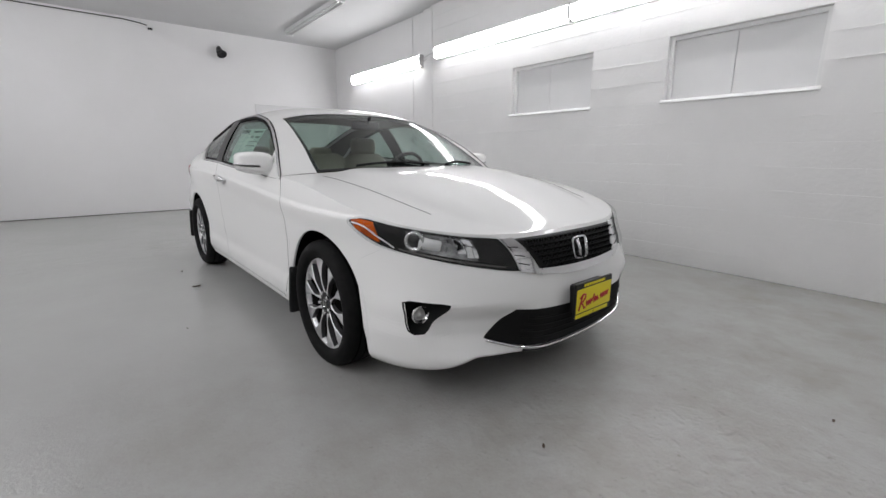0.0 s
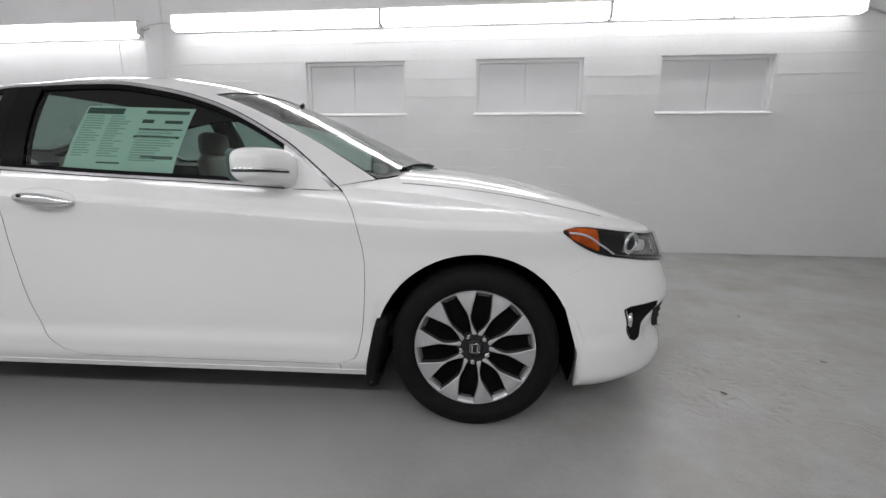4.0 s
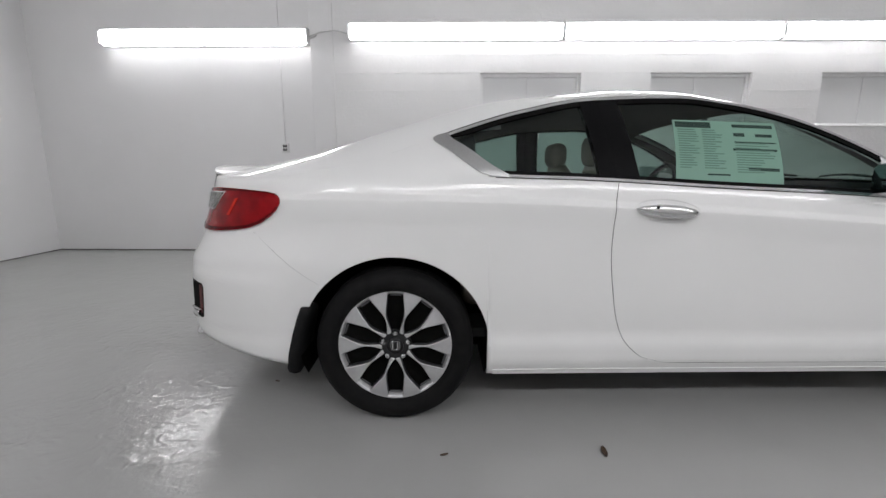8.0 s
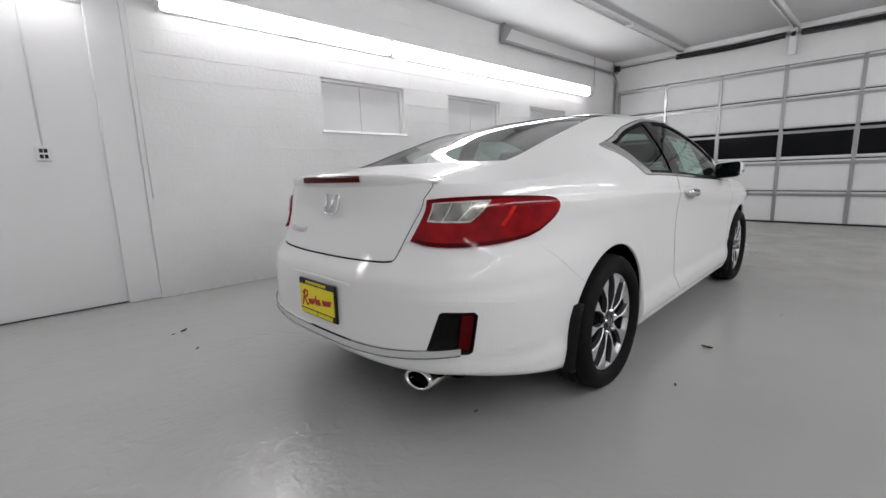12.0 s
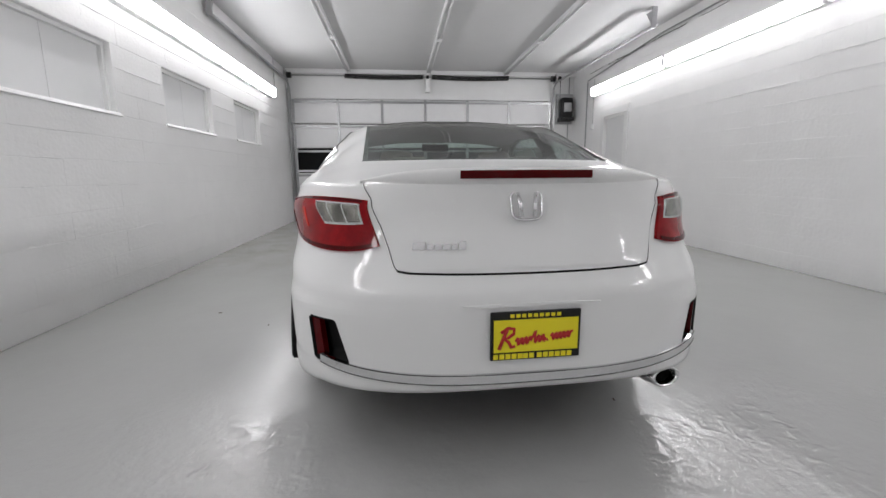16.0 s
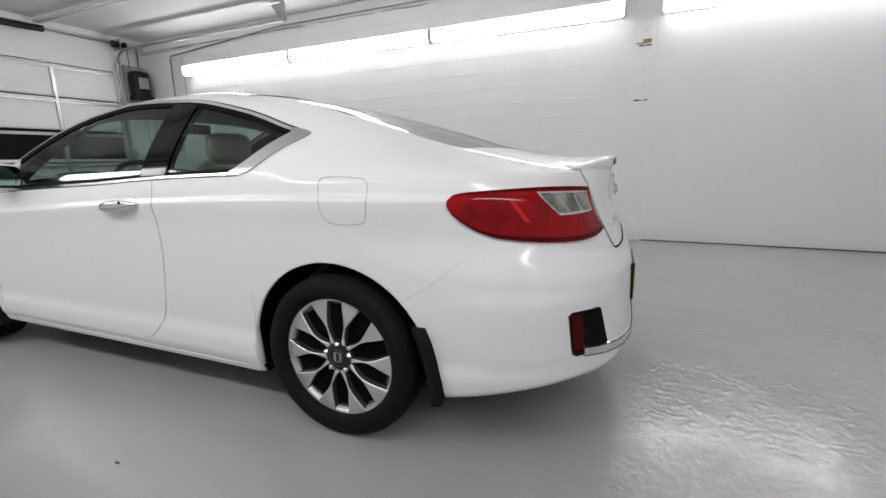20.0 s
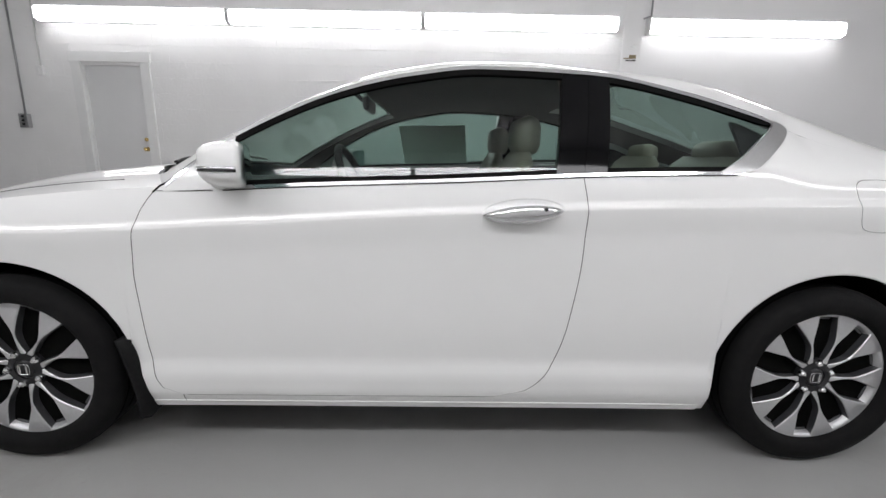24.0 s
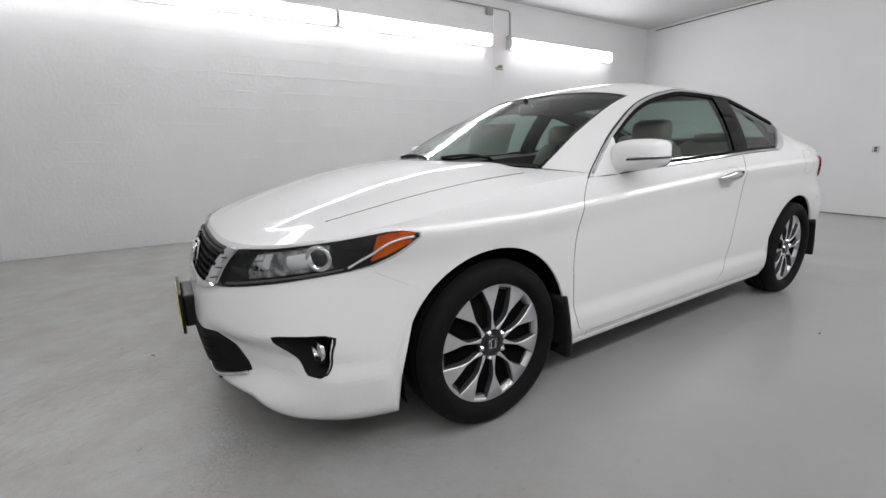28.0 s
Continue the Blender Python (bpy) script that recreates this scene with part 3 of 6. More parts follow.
ob, *_ = wall_box("sensor_box", GATE - 0.05, GATE, -3.34, -3.26, 1.15, 1.32, "small grey box beside the garage door", M_GALV, "switch box")
ob, *_ = wall_box("cable_box", BACK, BACK + 0.06, -0.62, -0.54, TOP - 0.15, TOP - 0.09, "small white box at the end of the cable", M_LAMPBODY, "cable box")
part("dark_face", boxes((-0.02, 0.032, -0.035, 0.035, -0.012, 0.014), bevel=0.004), M_BLACK, ob)

bell = empty("wall_horn", (BACK, 0.47, 2.90), "black horn-shaped fitting on the back wall", "wall fitting")
part("bracket", boxes((0.0, 0.05, -0.03, 0.03, 0.0, 0.10), bevel=0.008), M_BLACK, bell)
horn = lathe([(0.0, 0.0), (0.035, 0.0), (0.042, 0.06), (0.055, 0.12), (0.085, 0.17), (0.088, 0.18), (0.07, 0.176), (0.0, 0.15)], 28, "z")
part("horn", moved(horn, Matrix.Translation((0.06, 0.0, 0.10)) @ pose(0, 0, 0, 0, 140, 12)), M_BLACK, bell, smooth=True)

panel = empty("wall_hatch", (BACK, 1.58, 0), "flush white hatch in the back wall, closed", "hatch", kind="structure")
part("hatch_leaf", boxes((-0.01, 0.008, -0.52, 0.50, 0.02, 2.02), bevel=0.003), M_PANEL, panel)
part("hatch_gap", boxes((-0.01, 0.003, -0.526, 0.506, 0.0, 2.027)), M_CONDUIT, panel)
part("hatch_pull", boxes((0.008, 0.03, 0.38, 0.42, 1.20, 1.29), bevel=0.006), M_CONDUIT, panel)

# pilasters where block meets plaster, with toothed joints
structure(part("pilaster_left", boxes((-2.74, -2.50, LEFT + 0.03, LEFT + 0.30, 0, TOP), bevel=0.008), M_PLASTER), "smooth white pilaster", "pilaster")
pil = structure(part("pilaster_right", boxes((-2.52, -2.28, RIGHT - 0.2, RIGHT + 0.006, 0, TOP), bevel=0.006), M_WALL), "white painted pilaster with rough toothed joints", "pilaster")
for k, z in enumerate((0.22, 1.28, 1.47, 1.67, 1.86, 2.05, 2.27)):
    part("tooth_joint", boxes((-2.47, -2.34 + 0.02 * (k % 2), RIGHT + 0.002, RIGHT + 0.014, z, z + 0.016), bevel=0.003), M_DIRT if k in (3, 6) else M_WALL, pil)
part("raw_brick", boxes((-2.47, -2.38, RIGHT + 0.004, RIGHT + 0.009, 2.303, 2.345), (-2.46, -2.31, RIGHT + 0.004, RIGHT + 0.012, 2.296, 2.308), bevel=0.002), material("raw_mortar", (0.28, 0.23, 0.13), 0.9, grain=(40, 0.6, (0.2, 0.17, 0.12))), pil)

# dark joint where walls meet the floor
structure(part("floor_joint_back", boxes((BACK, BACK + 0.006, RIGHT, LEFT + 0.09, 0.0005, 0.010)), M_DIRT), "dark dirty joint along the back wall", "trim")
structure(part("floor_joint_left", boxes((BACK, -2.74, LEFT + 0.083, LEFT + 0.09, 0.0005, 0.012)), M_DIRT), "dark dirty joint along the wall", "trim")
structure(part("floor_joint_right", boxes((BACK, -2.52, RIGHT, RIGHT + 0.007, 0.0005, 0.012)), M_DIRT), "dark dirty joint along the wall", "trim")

# dry leaves and crumbs on the floor
M_LEAF = material("dry_leaf", (0.05, 0.03, 0.018), 0.7, grain=(60, 0.5, (0.10, 0.06, 0.03)))
rnd = random.Random(3)
for x, y, size in ((-0.52, -1.10, 0.030), (-1.112, -1.125, 0.016), (2.468, -0.445, 0.014), (-2.585, 1.612, 0.030), (-2.606, 1.178, 0.016), (-2.656, 1.585, 0.014), (0.409, -1.30, 0.010), (3.155, -0.063, 0.012), (3.10, 0.606, 0.014), (-0.392, 1.747, 0.014), (-0.72, 1.30, 0.012), (-1.94, -0.585, 0.012)):
    turn = rnd.uniform(0, 6.28)
    rows = []
    for t in np.linspace(-1, 1, 9):
        w = 0.34 * (1 - t * t) ** 0.7 + 0.02
        rows.append([Vector((t * size, s * w * size, 0.003 + 0.18 * size * (s * s) + 0.10 * size * t * t)) for s in (-1, -0.4, 0.4, 1)])
    bm = solid_patch_flat(rows)
    leaf = part("dry_leaf", bm, M_LEAF, smooth=True)
    leaf.matrix_basis = pose(x, y, 0, 0, 0, math.degrees(turn))
    tagged(leaf, "small curled dry leaf lying on the floor", "leaf", "leaves and crumbs on the floor")


# ---- the car: nose towards +x, wheels on the floor ----
def smooth_curve(pairs):
    """A smooth function through (x, value) pairs, without overshoot."""
    xs, ys = np.array(sorted(pairs), float).T
    d = np.diff(ys) / np.diff(xs)
    m = np.r_[d[0], [0 if a * b <= 0 else 2 * a * b / (a + b) for a, b in zip(d, d[1:])], d[-1]]

    def value(x):
        x = min(max(x, xs[0]), xs[-1])
        i = min(max(int(np.searchsorted(xs, x)) - 1, 0), len(xs) - 2)
        h = xs[i + 1] - xs[i]
        t = (x - xs[i]) / h
        return float(ys[i] * (1 + 2 * t) * (1 - t) ** 2 + m[i] * h * t * (1 - t) ** 2 + ys[i + 1] * t * t * (3 - 2 * t) + m[i + 1] * h * t * t * (t - 1))
    return value


def step(a, b, x):
    t = min(max((x - a) / (b - a), 0), 1)
    return t * t * (3 - 2 * t)


AXLE_F, AXLE_R, WHEEL_Z, TYRE_R, ARCH_R, ARCH_FRONT = 1.322, -1.345, 0.322, 0.322, 0.384, 0.375
XF, XR = 1.15, -1.25                      # where the sides begin to round into nose and tail
NOSE = smooth_curve([(0.12, 2.16), (0.155, 2.165), (0.19, 2.194), (0.21, 2.204), (0.30, 2.230), (0.40, 2.244), (0.485, 2.240), (0.52, 2.232), (0.60, 2.203), (0.66, 2.178), (0.74, 2.122), (0.80, 2.065), (1.2, 1.9)])
NOSE_POWER = smooth_curve([(0.15, 3.5), (0.40, 3.4), (0.49, 3.12), (0.55, 3.0), (0.66, 2.85), (0.74, 3.1), (0.80, 3.3), (1.2, 2.9)])
TAIL_POWER = smooth_curve([(0.2, 3.6), (0.58, 3.6), (0.70, 3.6), (0.80, 3.5), (0.95, 3.2), (1.2, 2.7)])
TAIL = smooth_curve([(0.2, -2.31), (0.29, -2.35), (0.36, -2.378), (0.45, -2.372), (0.56, -2.368), (0.64, -2.362), (0.69, -2.335), (0.74, -2.31), (0.92, -2.262), (0.99, -2.262), (1.04, -2.27), (1.2, -2.3)])
CREASE = smooth_curve([(-2.4, 0.931), (-1.8, 0.923), (-1.26, 0.914), (-1.0, 0.908), (-0.683, 0.897), (-0.154, 0.872), (0.561, 0.825), (1.079, 0.791), (1.556, 0.768), (2.3, 0.718)])
BELT = smooth_curve([(-1.05, 1.014), (-0.68, 1.004), (-0.473, 0.995), (-0.085, 0.972), (0.403, 0.948), (0.80, 0.922)])
GLASS_TOP = smooth_curve([(-1.18, 1.155), (-0.84, 1.262), (-0.54, 1.318), (-0.165, 1.332), (0.05, 1.305), (0.27, 1.25), (0.589, 1.099), (0.74, 0.985), (0.80, 0.932)])
HAUNCH = smooth_curve([(-1.18, 1.160), (-1.35, 1.098), (-1.55, 1.045), (-1.8, 1.010), (-2.1, 1.000), (-2.5, 0.997)])
FENDER = smooth_curve([(0.80, 0.932), (1.05, 0.913), (1.3, 0.884), (1.65, 0.823), (1.95, 0.762), (2.15, 0.727), (2.4, 0.715)])
ROOF = smooth_curve([(-2.4, 1.03), (-2.1, 1.045), (-1.85, 1.078), (-1.77, 1.094), (-1.64, 1.130), (-1.44, 1.196), (-0.95, 1.333), (-0.6, 1.392), (-0.35, 1.416), (-0.1, 1.412), (0.1, 1.387), (0.25, 1.355), (0.48, 1.268), (0.80, 1.122), (1.12, 0.972)])
HOODLINE = smooth_curve([(1.12, 0.972), (1.3, 0.955), (1.55, 0.910), (1.84, 0.826), (2.0, 0.774), (2.09, 0.742), (2.145, 0.723)])


CHEEK = smooth_curve([(0.0, 0.0), (0.33, 0.0), (0.40, 0.035), (0.50, 0.085), (0.64, 0.100), (0.72, 0.070), (0.79, 0.022), (0.84, 0.0), (1.0, 0.0)])   # how far the face round the fog lamps lies back
CHIN = smooth_curve([(0.0, 0.205), (0.30, 0.222), (0.45, 0.242), (0.57, 0.245), (0.68, 0.200), (0.78, 0.164), (0.9, 0.155)])   # the bumper's lower edge across the nose


SHELF = (-0.005, 0.0, 0.0015, 0.003, 0.007, 0.011, 0.015, 0.019, 0.023, 0.027, 0.031, 0.035)   # rows of points over the shoulder crease


def shelf(d):
    """How far the skin has gone in at d above the crease: a narrow sloping shelf."""
    a, b, c = min(d, 0.003), min(max(d - 0.003, 0), 0.014), min(max(d - 0.017, 0), 0.012)
    return 41.7 * a * a + 0.25 * b + 6.07 * b * b + 0.42 * c - 17.5 * c * c


def half_width(x, z):
    """Half the car's width, away from its rounded ends."""
    d = z - CREASE(x)
    if d > 0:
        k = min(d, 0.118)
        share = step(1.72, 1.50, x) * step(-2.0, -1.75, x)
        w = 0.900 - share * shelf(d) - 0.10 * k - (2.2 - 0.86 * share) * k * k
        w -= (0.36 + 0.30 * step(-0.5, -1.2, x)) * (d - k) + 0.72 * (d - k) ** 2
    else:
        w = 0.900 + 0.05 * d - 0.009 * step(-0.004, -0.10, d) + 0.007 * step(-0.20, -0.42, d)
    w -= 3.0 * step(-1.05, -1.6, x) * max(d - 0.07, 0) ** 1.3 + 0.036 * step(-1.25, -1.5, x) * step(0.66, 0.80, z)
    w += 0.018 * step(0.385, 0.310, z) - (0.030 * step(0.27, 0.17, z) if x < 1.3 else 0.026 * step(0.205, 0.155, z))
    if x < 0:
        return w - 0.012 * min(x / 2.2, 0) ** 2 + 0.010 * math.exp(-((x - AXLE_R) / 0.5) ** 2) * step(1.0, 0.85, z)
    return w - 0.015 * (x / 2.2) ** 2 + 0.008 * math.exp(-((x - AXLE_F) / 0.45) ** 2) * step(0.95, 0.75, z)


def skin(u, z, side=-1):
    """The body's skin. u: 0 at the nose's middle, 1 to 2 along the side, 3 at the tail's middle."""
    if u <= 1:
        a = math.radians(90 * u)
        far = NOSE(z) - XF
        x = XF + far * max(math.cos(a), 0) ** (2 / NOSE_POWER(z))
        y = half_width(XF + 0.35 * (x - XF), z) * math.sin(a) ** (2 / NOSE_POWER(z))
        x -= 0.80 * CHEEK(y) * step(0.22, 0.34, z) * step(0.475, 0.385, z)
    elif u < 2:
        x = XF + (XR - XF) * (u - 1)
        y = half_width(x, z)
    else:
        a = math.radians(90 * (3 - u))
        far = TAIL(z) - XR
        x = XR + far * max(math.cos(a), 0) ** (2 / TAIL_POWER(z))
        y = half_width(XR + 0.35 * (x - XR), z) * math.sin(a) ** (2 / TAIL_POWER(z))
        y *= 1 + 0.016 * step(0.635, 0.575, z) * step(0.33, 0.40, z) * step(-1.70, -2.0, x)
    return Vector((x, side * y, z))


def at_x(x, z):
    """The u of a place on the side."""
    if XR <= x <= XF:
        return 1 + (x - XF) / (XR - XF)
    if x > XF:
        return math.degrees(math.acos(min(max((x - XF) / (NOSE(z) - XF), 0), 1) ** (NOSE_POWER(z) / 2))) / 90
    return 3 - math.degrees(math.acos(min(max((x - XR) / (TAIL(z) - XR), 0), 1) ** (TAIL_POWER(z) / 2))) / 90


def at_y(y, z, front=True):
    """The u of a place on the nose or the tail."""
    n, w = (NOSE_POWER(z), half_width(1.6, z)) if front else (TAIL_POWER(z), half_width(-1.6, z))
    if not front:
        w *= 1 + 0.016 * step(0.635, 0.575, z) * step(0.33, 0.40, z) * step(0.86, 0.78, abs(y))
    a = math.degrees(math.asin(min(max(abs(y) / w, 0), 1) ** (n / 2))) / 90
    return a if front else 3 - a


def out_from(u, z, side=-1):
    h = 0.004
    a = skin(min(u + h, 3), z, side) - skin(max(u - h, 0), z, side)
    b = skin(u, z + h, side) - skin(u, z - h, side)
    n = a.cross(b).normalized()
    p = skin(u, z, side)
    away = Vector((p.x * (0.15 if 1 < u < 2 else 0.6), p.y, 0))
    return n if n.dot(away) > 0 else -n


def on_skin(u, z, off=0.0, side=-1):
    return skin(u, z, side) + out_from(u, z, side) * off


def top_of(x):
    if x > 0.80:
        return FENDER(x)
    if x > -0.985:
        return BELT(x)
    if x > -1.18:
        return 1.0125 + (1.157 - 1.0125) * ((-0.985 - x) / 0.195) ** 0.95
    return HAUNCH(x)


def top_z(u):
    z = 0.9
    for _ in range(12):
        z = 0.5 * z + 0.5 * top_of(skin(u, z).x)
    return z


def sill_z(x):
    return float(np.interp(x, [-2.45, -2.2, -1.75, -1.0, 1.0, 1.7, 2.1, 2.3], [0.325, 0.315, 0.235, 0.195, 0.20, 0.165, 0.155, 0.155]))


def low_z(u):
    z = 0.5
    for _ in range(10):
        x = skin(u, z).x
        for axle in (AXLE_F, AXLE_R):
            d = abs(x - axle) * (ARCH_R / ARCH_FRONT if x > axle == AXLE_F else 1)
            if d < ARCH_R - 0.008:
                nz = WHEEL_Z - 0.012 + math.sqrt(ARCH_R ** 2 - d * d)
                break
        else:
            nz = sill_z(x)
            if x > 1.7:
                nz = max(nz, CHIN(abs(skin(u, z).y)))
        z = 0.4 * z + 0.6 * nz
    return max(z, 0.15)


def solid_patch(rows, depth=0.0, inward=None):
    """A patch of points with a rim that goes back by depth along the given way at each point (a function of the point)."""
    bm = grid_mesh(rows)
    if depth:
        n, m = len(rows), len(rows[0])
        bm.verts.ensure_lookup_table()
        border = [(0, j) for j in range(m)] + [(i, m - 1) for i in range(1, n)] + [(n - 1, j) for j in range(m - 2, -1, -1)] + [(i, 0) for i in range(n - 2, 0, -1)]
        outer = [bm.verts.new(p) for p in [bm.verts[i * m + j].co.copy() for i, j in border]]
        inner = [bm.verts.new(v.co + inward(v.co) * depth) for v in outer]
        k = len(outer)
        for i in range(k):
            try:
                bm.faces.new((outer[i], outer[(i + 1) % k], inner[(i + 1) % k], inner[i]))
            except ValueError:
                pass
    return bm


def to_core(p):
    """From the skin towards the car's inside."""
    q = Vector((min(max(p.x, -1.6), 1.5), 0, 0.75 if p.z < 1.0 else 0.9))
    return (q - p).normalized()


def skin_patch(low, high, off, n=24, m=8, side=-1, depth=0.012):
    """A patch on the skin between two lines of (u, z); low and high are functions of t in 0..1."""
    rows = []
    for j in range(m + 1):
        s = j / m
        row = []
        for i in range(n + 1):
            t = i / n
            (u0, z0), (u1, z1) = low(t), high(t)
            row.append(on_skin(u0 + (u1 - u0) * s, z0 + (z1 - z0) * s, off, side))
        rows.append(row)
    return solid_patch(rows, depth, to_core)


def line_through(points):
    """A function of t in 0..1 along a broken line of (u, z), by length."""
    pts = [Vector((p[0] * 0.9, p[1])) for p in points]
    d = np.r_[0, np.cumsum([(b - a).length for a, b in zip(pts, pts[1:])])]
    d = d / d[-1]
    return lambda t: (float(np.interp(t, d, [p[0] for p in points])), float(np.interp(t, d, [p[1] for p in points])))


def rounded_line(points, rounds=2):
    """The same, with its corners cut round."""
    pts = [Vector(p[:2]) for p in points]
    for _ in range(rounds):
        new_pts = [pts[0]]
        for a, b in zip(pts, pts[1:]):
            new_pts += [a.lerp(b, 0.25), a.lerp(b, 0.75)]
        pts = new_pts + [pts[-1]]
    return [(p.x, p.y) for p in pts]


def seam(points, name, parent, side=-1, r=0.0014, off=-0.0004, mat=None):
    """A narrow dark joint line along the skin through (u, z)."""
    f = line_through(points)
    n = max(24, 6 * len(points))
    return part(name, tube([on_skin(*f(i / n), off, side) for i in range(n + 1)], r, 6), mat or M_SEAM, parent, smooth=True)


# canopy: windscreen, roof and rear window on one surface
BOW = smooth_curve([(-1.72, -0.05), (-0.62, -0.07), (-0.3, 0.0), (0.0, 0.03), (0.22, 0.08), (0.80, 0.32)])


def rail(x):
    z = GLASS_TOP(x) if x > -1.18 else HAUNCH(x)
    return -skin(at_x(x, z), z).y, z


REAR_END = -1.72                                                        # where the rear window's sides meet the boot


def rear_edge(x):
    """The rear window's edge as a share of the way from the middle to the rail: it runs straight back."""
    return min(0.56 / rail(x)[0], 0.93)


def across(a, f, z_rail, z_middle):
    """Height of the rear part at a share a of the half width: flat glass out to f, then the pillar sloping down."""
    edge = z_middle - 0.007
    if a < f:
        return edge + (z_middle - edge) * (1 - (a / f) ** 2)
    s = (1 - a) / (1 - f)
    return z_rail + (edge - z_rail) * s * (1.32 - 0.32 * s)


def canopy(x, r, lift=0.0):
    """r: -1 at one rail, 0 in the middle, 1 at the other."""
    yr, zr = rail(x)
    xc = x + BOW(x)
    z = zr + (ROOF(xc) - zr) * (1 - abs(r) ** 3.2)
    rear = step(-0.50, -0.95, x)
    if rear:
        z += (across(abs(r), rear_edge(x), zr, ROOF(xc)) - z) * rear
    return Vector((x + BOW(x) * (1 - r * r), r * yr, z + lift))


M_PAINT = material("white_pearl_car_paint", (0.81, 0.81, 0.80), 0.35, spec=0.04, coat=0.62, grain=(700, 0.12, (0.80, 0.80, 0.79)))
M_SEAM = material("panel_gap", (0.010, 0.010, 0.010), 0.8, spec=0.05)
M_SEAL = material("black_rubber_seal", (0.005, 0.005, 0.005), 0.6, spec=0.06)
M_PILLAR = material("gloss_black_pillar", (0.003, 0.003, 0.0035), 0.05, spec=0.12)
M_CHROME = material("chrome", (0.80, 0.80, 0.81), 0.06, 1.0)
M_TRIMSTRIP = material("satin_bright_trim", (0.64, 0.64, 0.65), 0.12, 1.0)
M_SATIN = material("brushed_satin_trim", (0.50, 0.50, 0.50), 0.34, 0.9, grain=(120, 0.4, (0.42, 0.42, 0.42)))
M_GLASS = glass_material("tinted_car_glass", (0.46, 0.58, 0.54))
M_SCREEN = glass_material("windscreen_glass", (0.66, 0.76, 0.72), 0.10)
M_REARGLASS = glass_material("rear_window_glass", (0.60, 0.70, 0.66), 0.02)
M_RUBBER = material("tyre_rubber", (0.008, 0.008, 0.0085), 0.7, spec=0.10, grain=(30, 0.5, (0.014, 0.0135, 0.013)), bump=(120, 0.0006))
M_FLAP = material("black_moulded_flap", (0.006, 0.006, 0.0065), 0.6, spec=0.15, grain=(50, 0.5, (0.012, 0.012, 0.012)), bump=(200, 0.0004))
M_GLOSSBLACK = material("gloss_black", (0.008, 0.008, 0.009), 0.08, coat=0.5)
M_MACHINED = material("machined_alloy", (0.66, 0.66, 0.67), 0.42, 0.75, grain=(90, 0.4, (0.56, 0.56, 0.57)))
M_GUNMETAL = material("gunmetal_wheel_paint", (0.10, 0.10, 0.105), 0.28, 0.5, coat=0.4)
M_DISC = material("brake_disc_steel", (0.16, 0.155, 0.15), 0.4, 0.8, grain=(40, 0.5, (0.08, 0.075, 0.07)))
M_RED = material("red_lamp_lens", (0.32, 0.004, 0.008), 0.05, spec=0.22, grain=(9, 0.85, (0.14, 0.001, 0.004)))
M_REDDARK = material("dark_red_lens", (0.07, 0.002, 0.003), 0.10, spec=0.12)
M_AMBER = material("amber_lens", (0.72, 0.12, 0.005), 0.10, spec=0.2, grain=(24, 0.85, (0.24, 0.028, 0.003)))
M_CLEAR = glass_material("clear_lamp_lens", (0.92, 0.93, 0.93))
M_GUIDE = material("satin_silver_plastic", (0.78, 0.78, 0.79), 0.3, 0.25)
M_MIRROR = material("tinted_mirror_glass", (0.26, 0.36, 0.35), 0.02, 1.0)
M_CHAMBER = material("silver_lamp_chamber", (0.46, 0.44, 0.40), 0.2, 0.8, grain=(22, 0.9, (0.07, 0.065, 0.055)), bump=(28, 0.002))
M_REVERSE = material("reversing_lens", (0.80, 0.80, 0.81), 0.12, 0.3, grain=(45, 0.6, (0.22, 0.21, 0.20)), bump=(40, 0.0015))
M_LAMPINSIDE = material("lamp_inside", (0.50, 0.50, 0.51), 0.18, 0.5, grain=(34, 0.95, (0.03, 0.03, 0.03)), bump=(45, 0.003))
M_HUB = material("dark_wheel_hub", (0.018, 0.018, 0.020), 0.35, 0.3)
M_CAVITY = material("matt_black_cavity", (0.006, 0.006, 0.006), 0.7, spec=0.2)
M_REDBRIGHT = material("bright_red_glow_streak", (0.72, 0.03, 0.015), 0.12, spec=0.16, grain=(35, 0.6, (0.40, 0.006, 0.006)))
M_BEIGE = material("ivory_leather", (0.27, 0.245, 0.195), 0.5, grain=(30, 0.3, (0.22, 0.20, 0.16)), bump=(150, 0.0006))
M_TRIMDARK = material("charcoal_interior", (0.025, 0.025, 0.027), 0.7, spec=0.2, grain=(40, 0.4, (0.05, 0.05, 0.05)))
M_LINING = material("grey_headlining", (0.12, 0.116, 0.11), 0.85, grain=(60, 0.3, (0.10, 0.096, 0.092)))
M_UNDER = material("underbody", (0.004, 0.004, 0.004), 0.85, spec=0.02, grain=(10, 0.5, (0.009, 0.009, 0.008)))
M_YELLOW = material("yellow_plate", (0.86, 0.74, 0.02), 0.4, grain=(30, 0.2, (0.80, 0.66, 0.02)))
M_REDINK = material("red_ink", (0.48, 0.02, 0.02), 0.5)
M_PAPER = material("pale_green_paper", (0.60, 0.76, 0.66), 0.7, grain=(40, 0.25, (0.55, 0.70, 0.61)))
M_INK = material("dark_ink", (0.05, 0.08, 0.07), 0.7)
M_INKPALE = material("pale_ink", (0.33, 0.45, 0.39), 0.7)

car = empty("coupe_car", (0, 0.027, 0), "white pearl two-door coupe with alloy wheels parked on the floor", "car")
car.rotation_euler.z = radians(1.9)


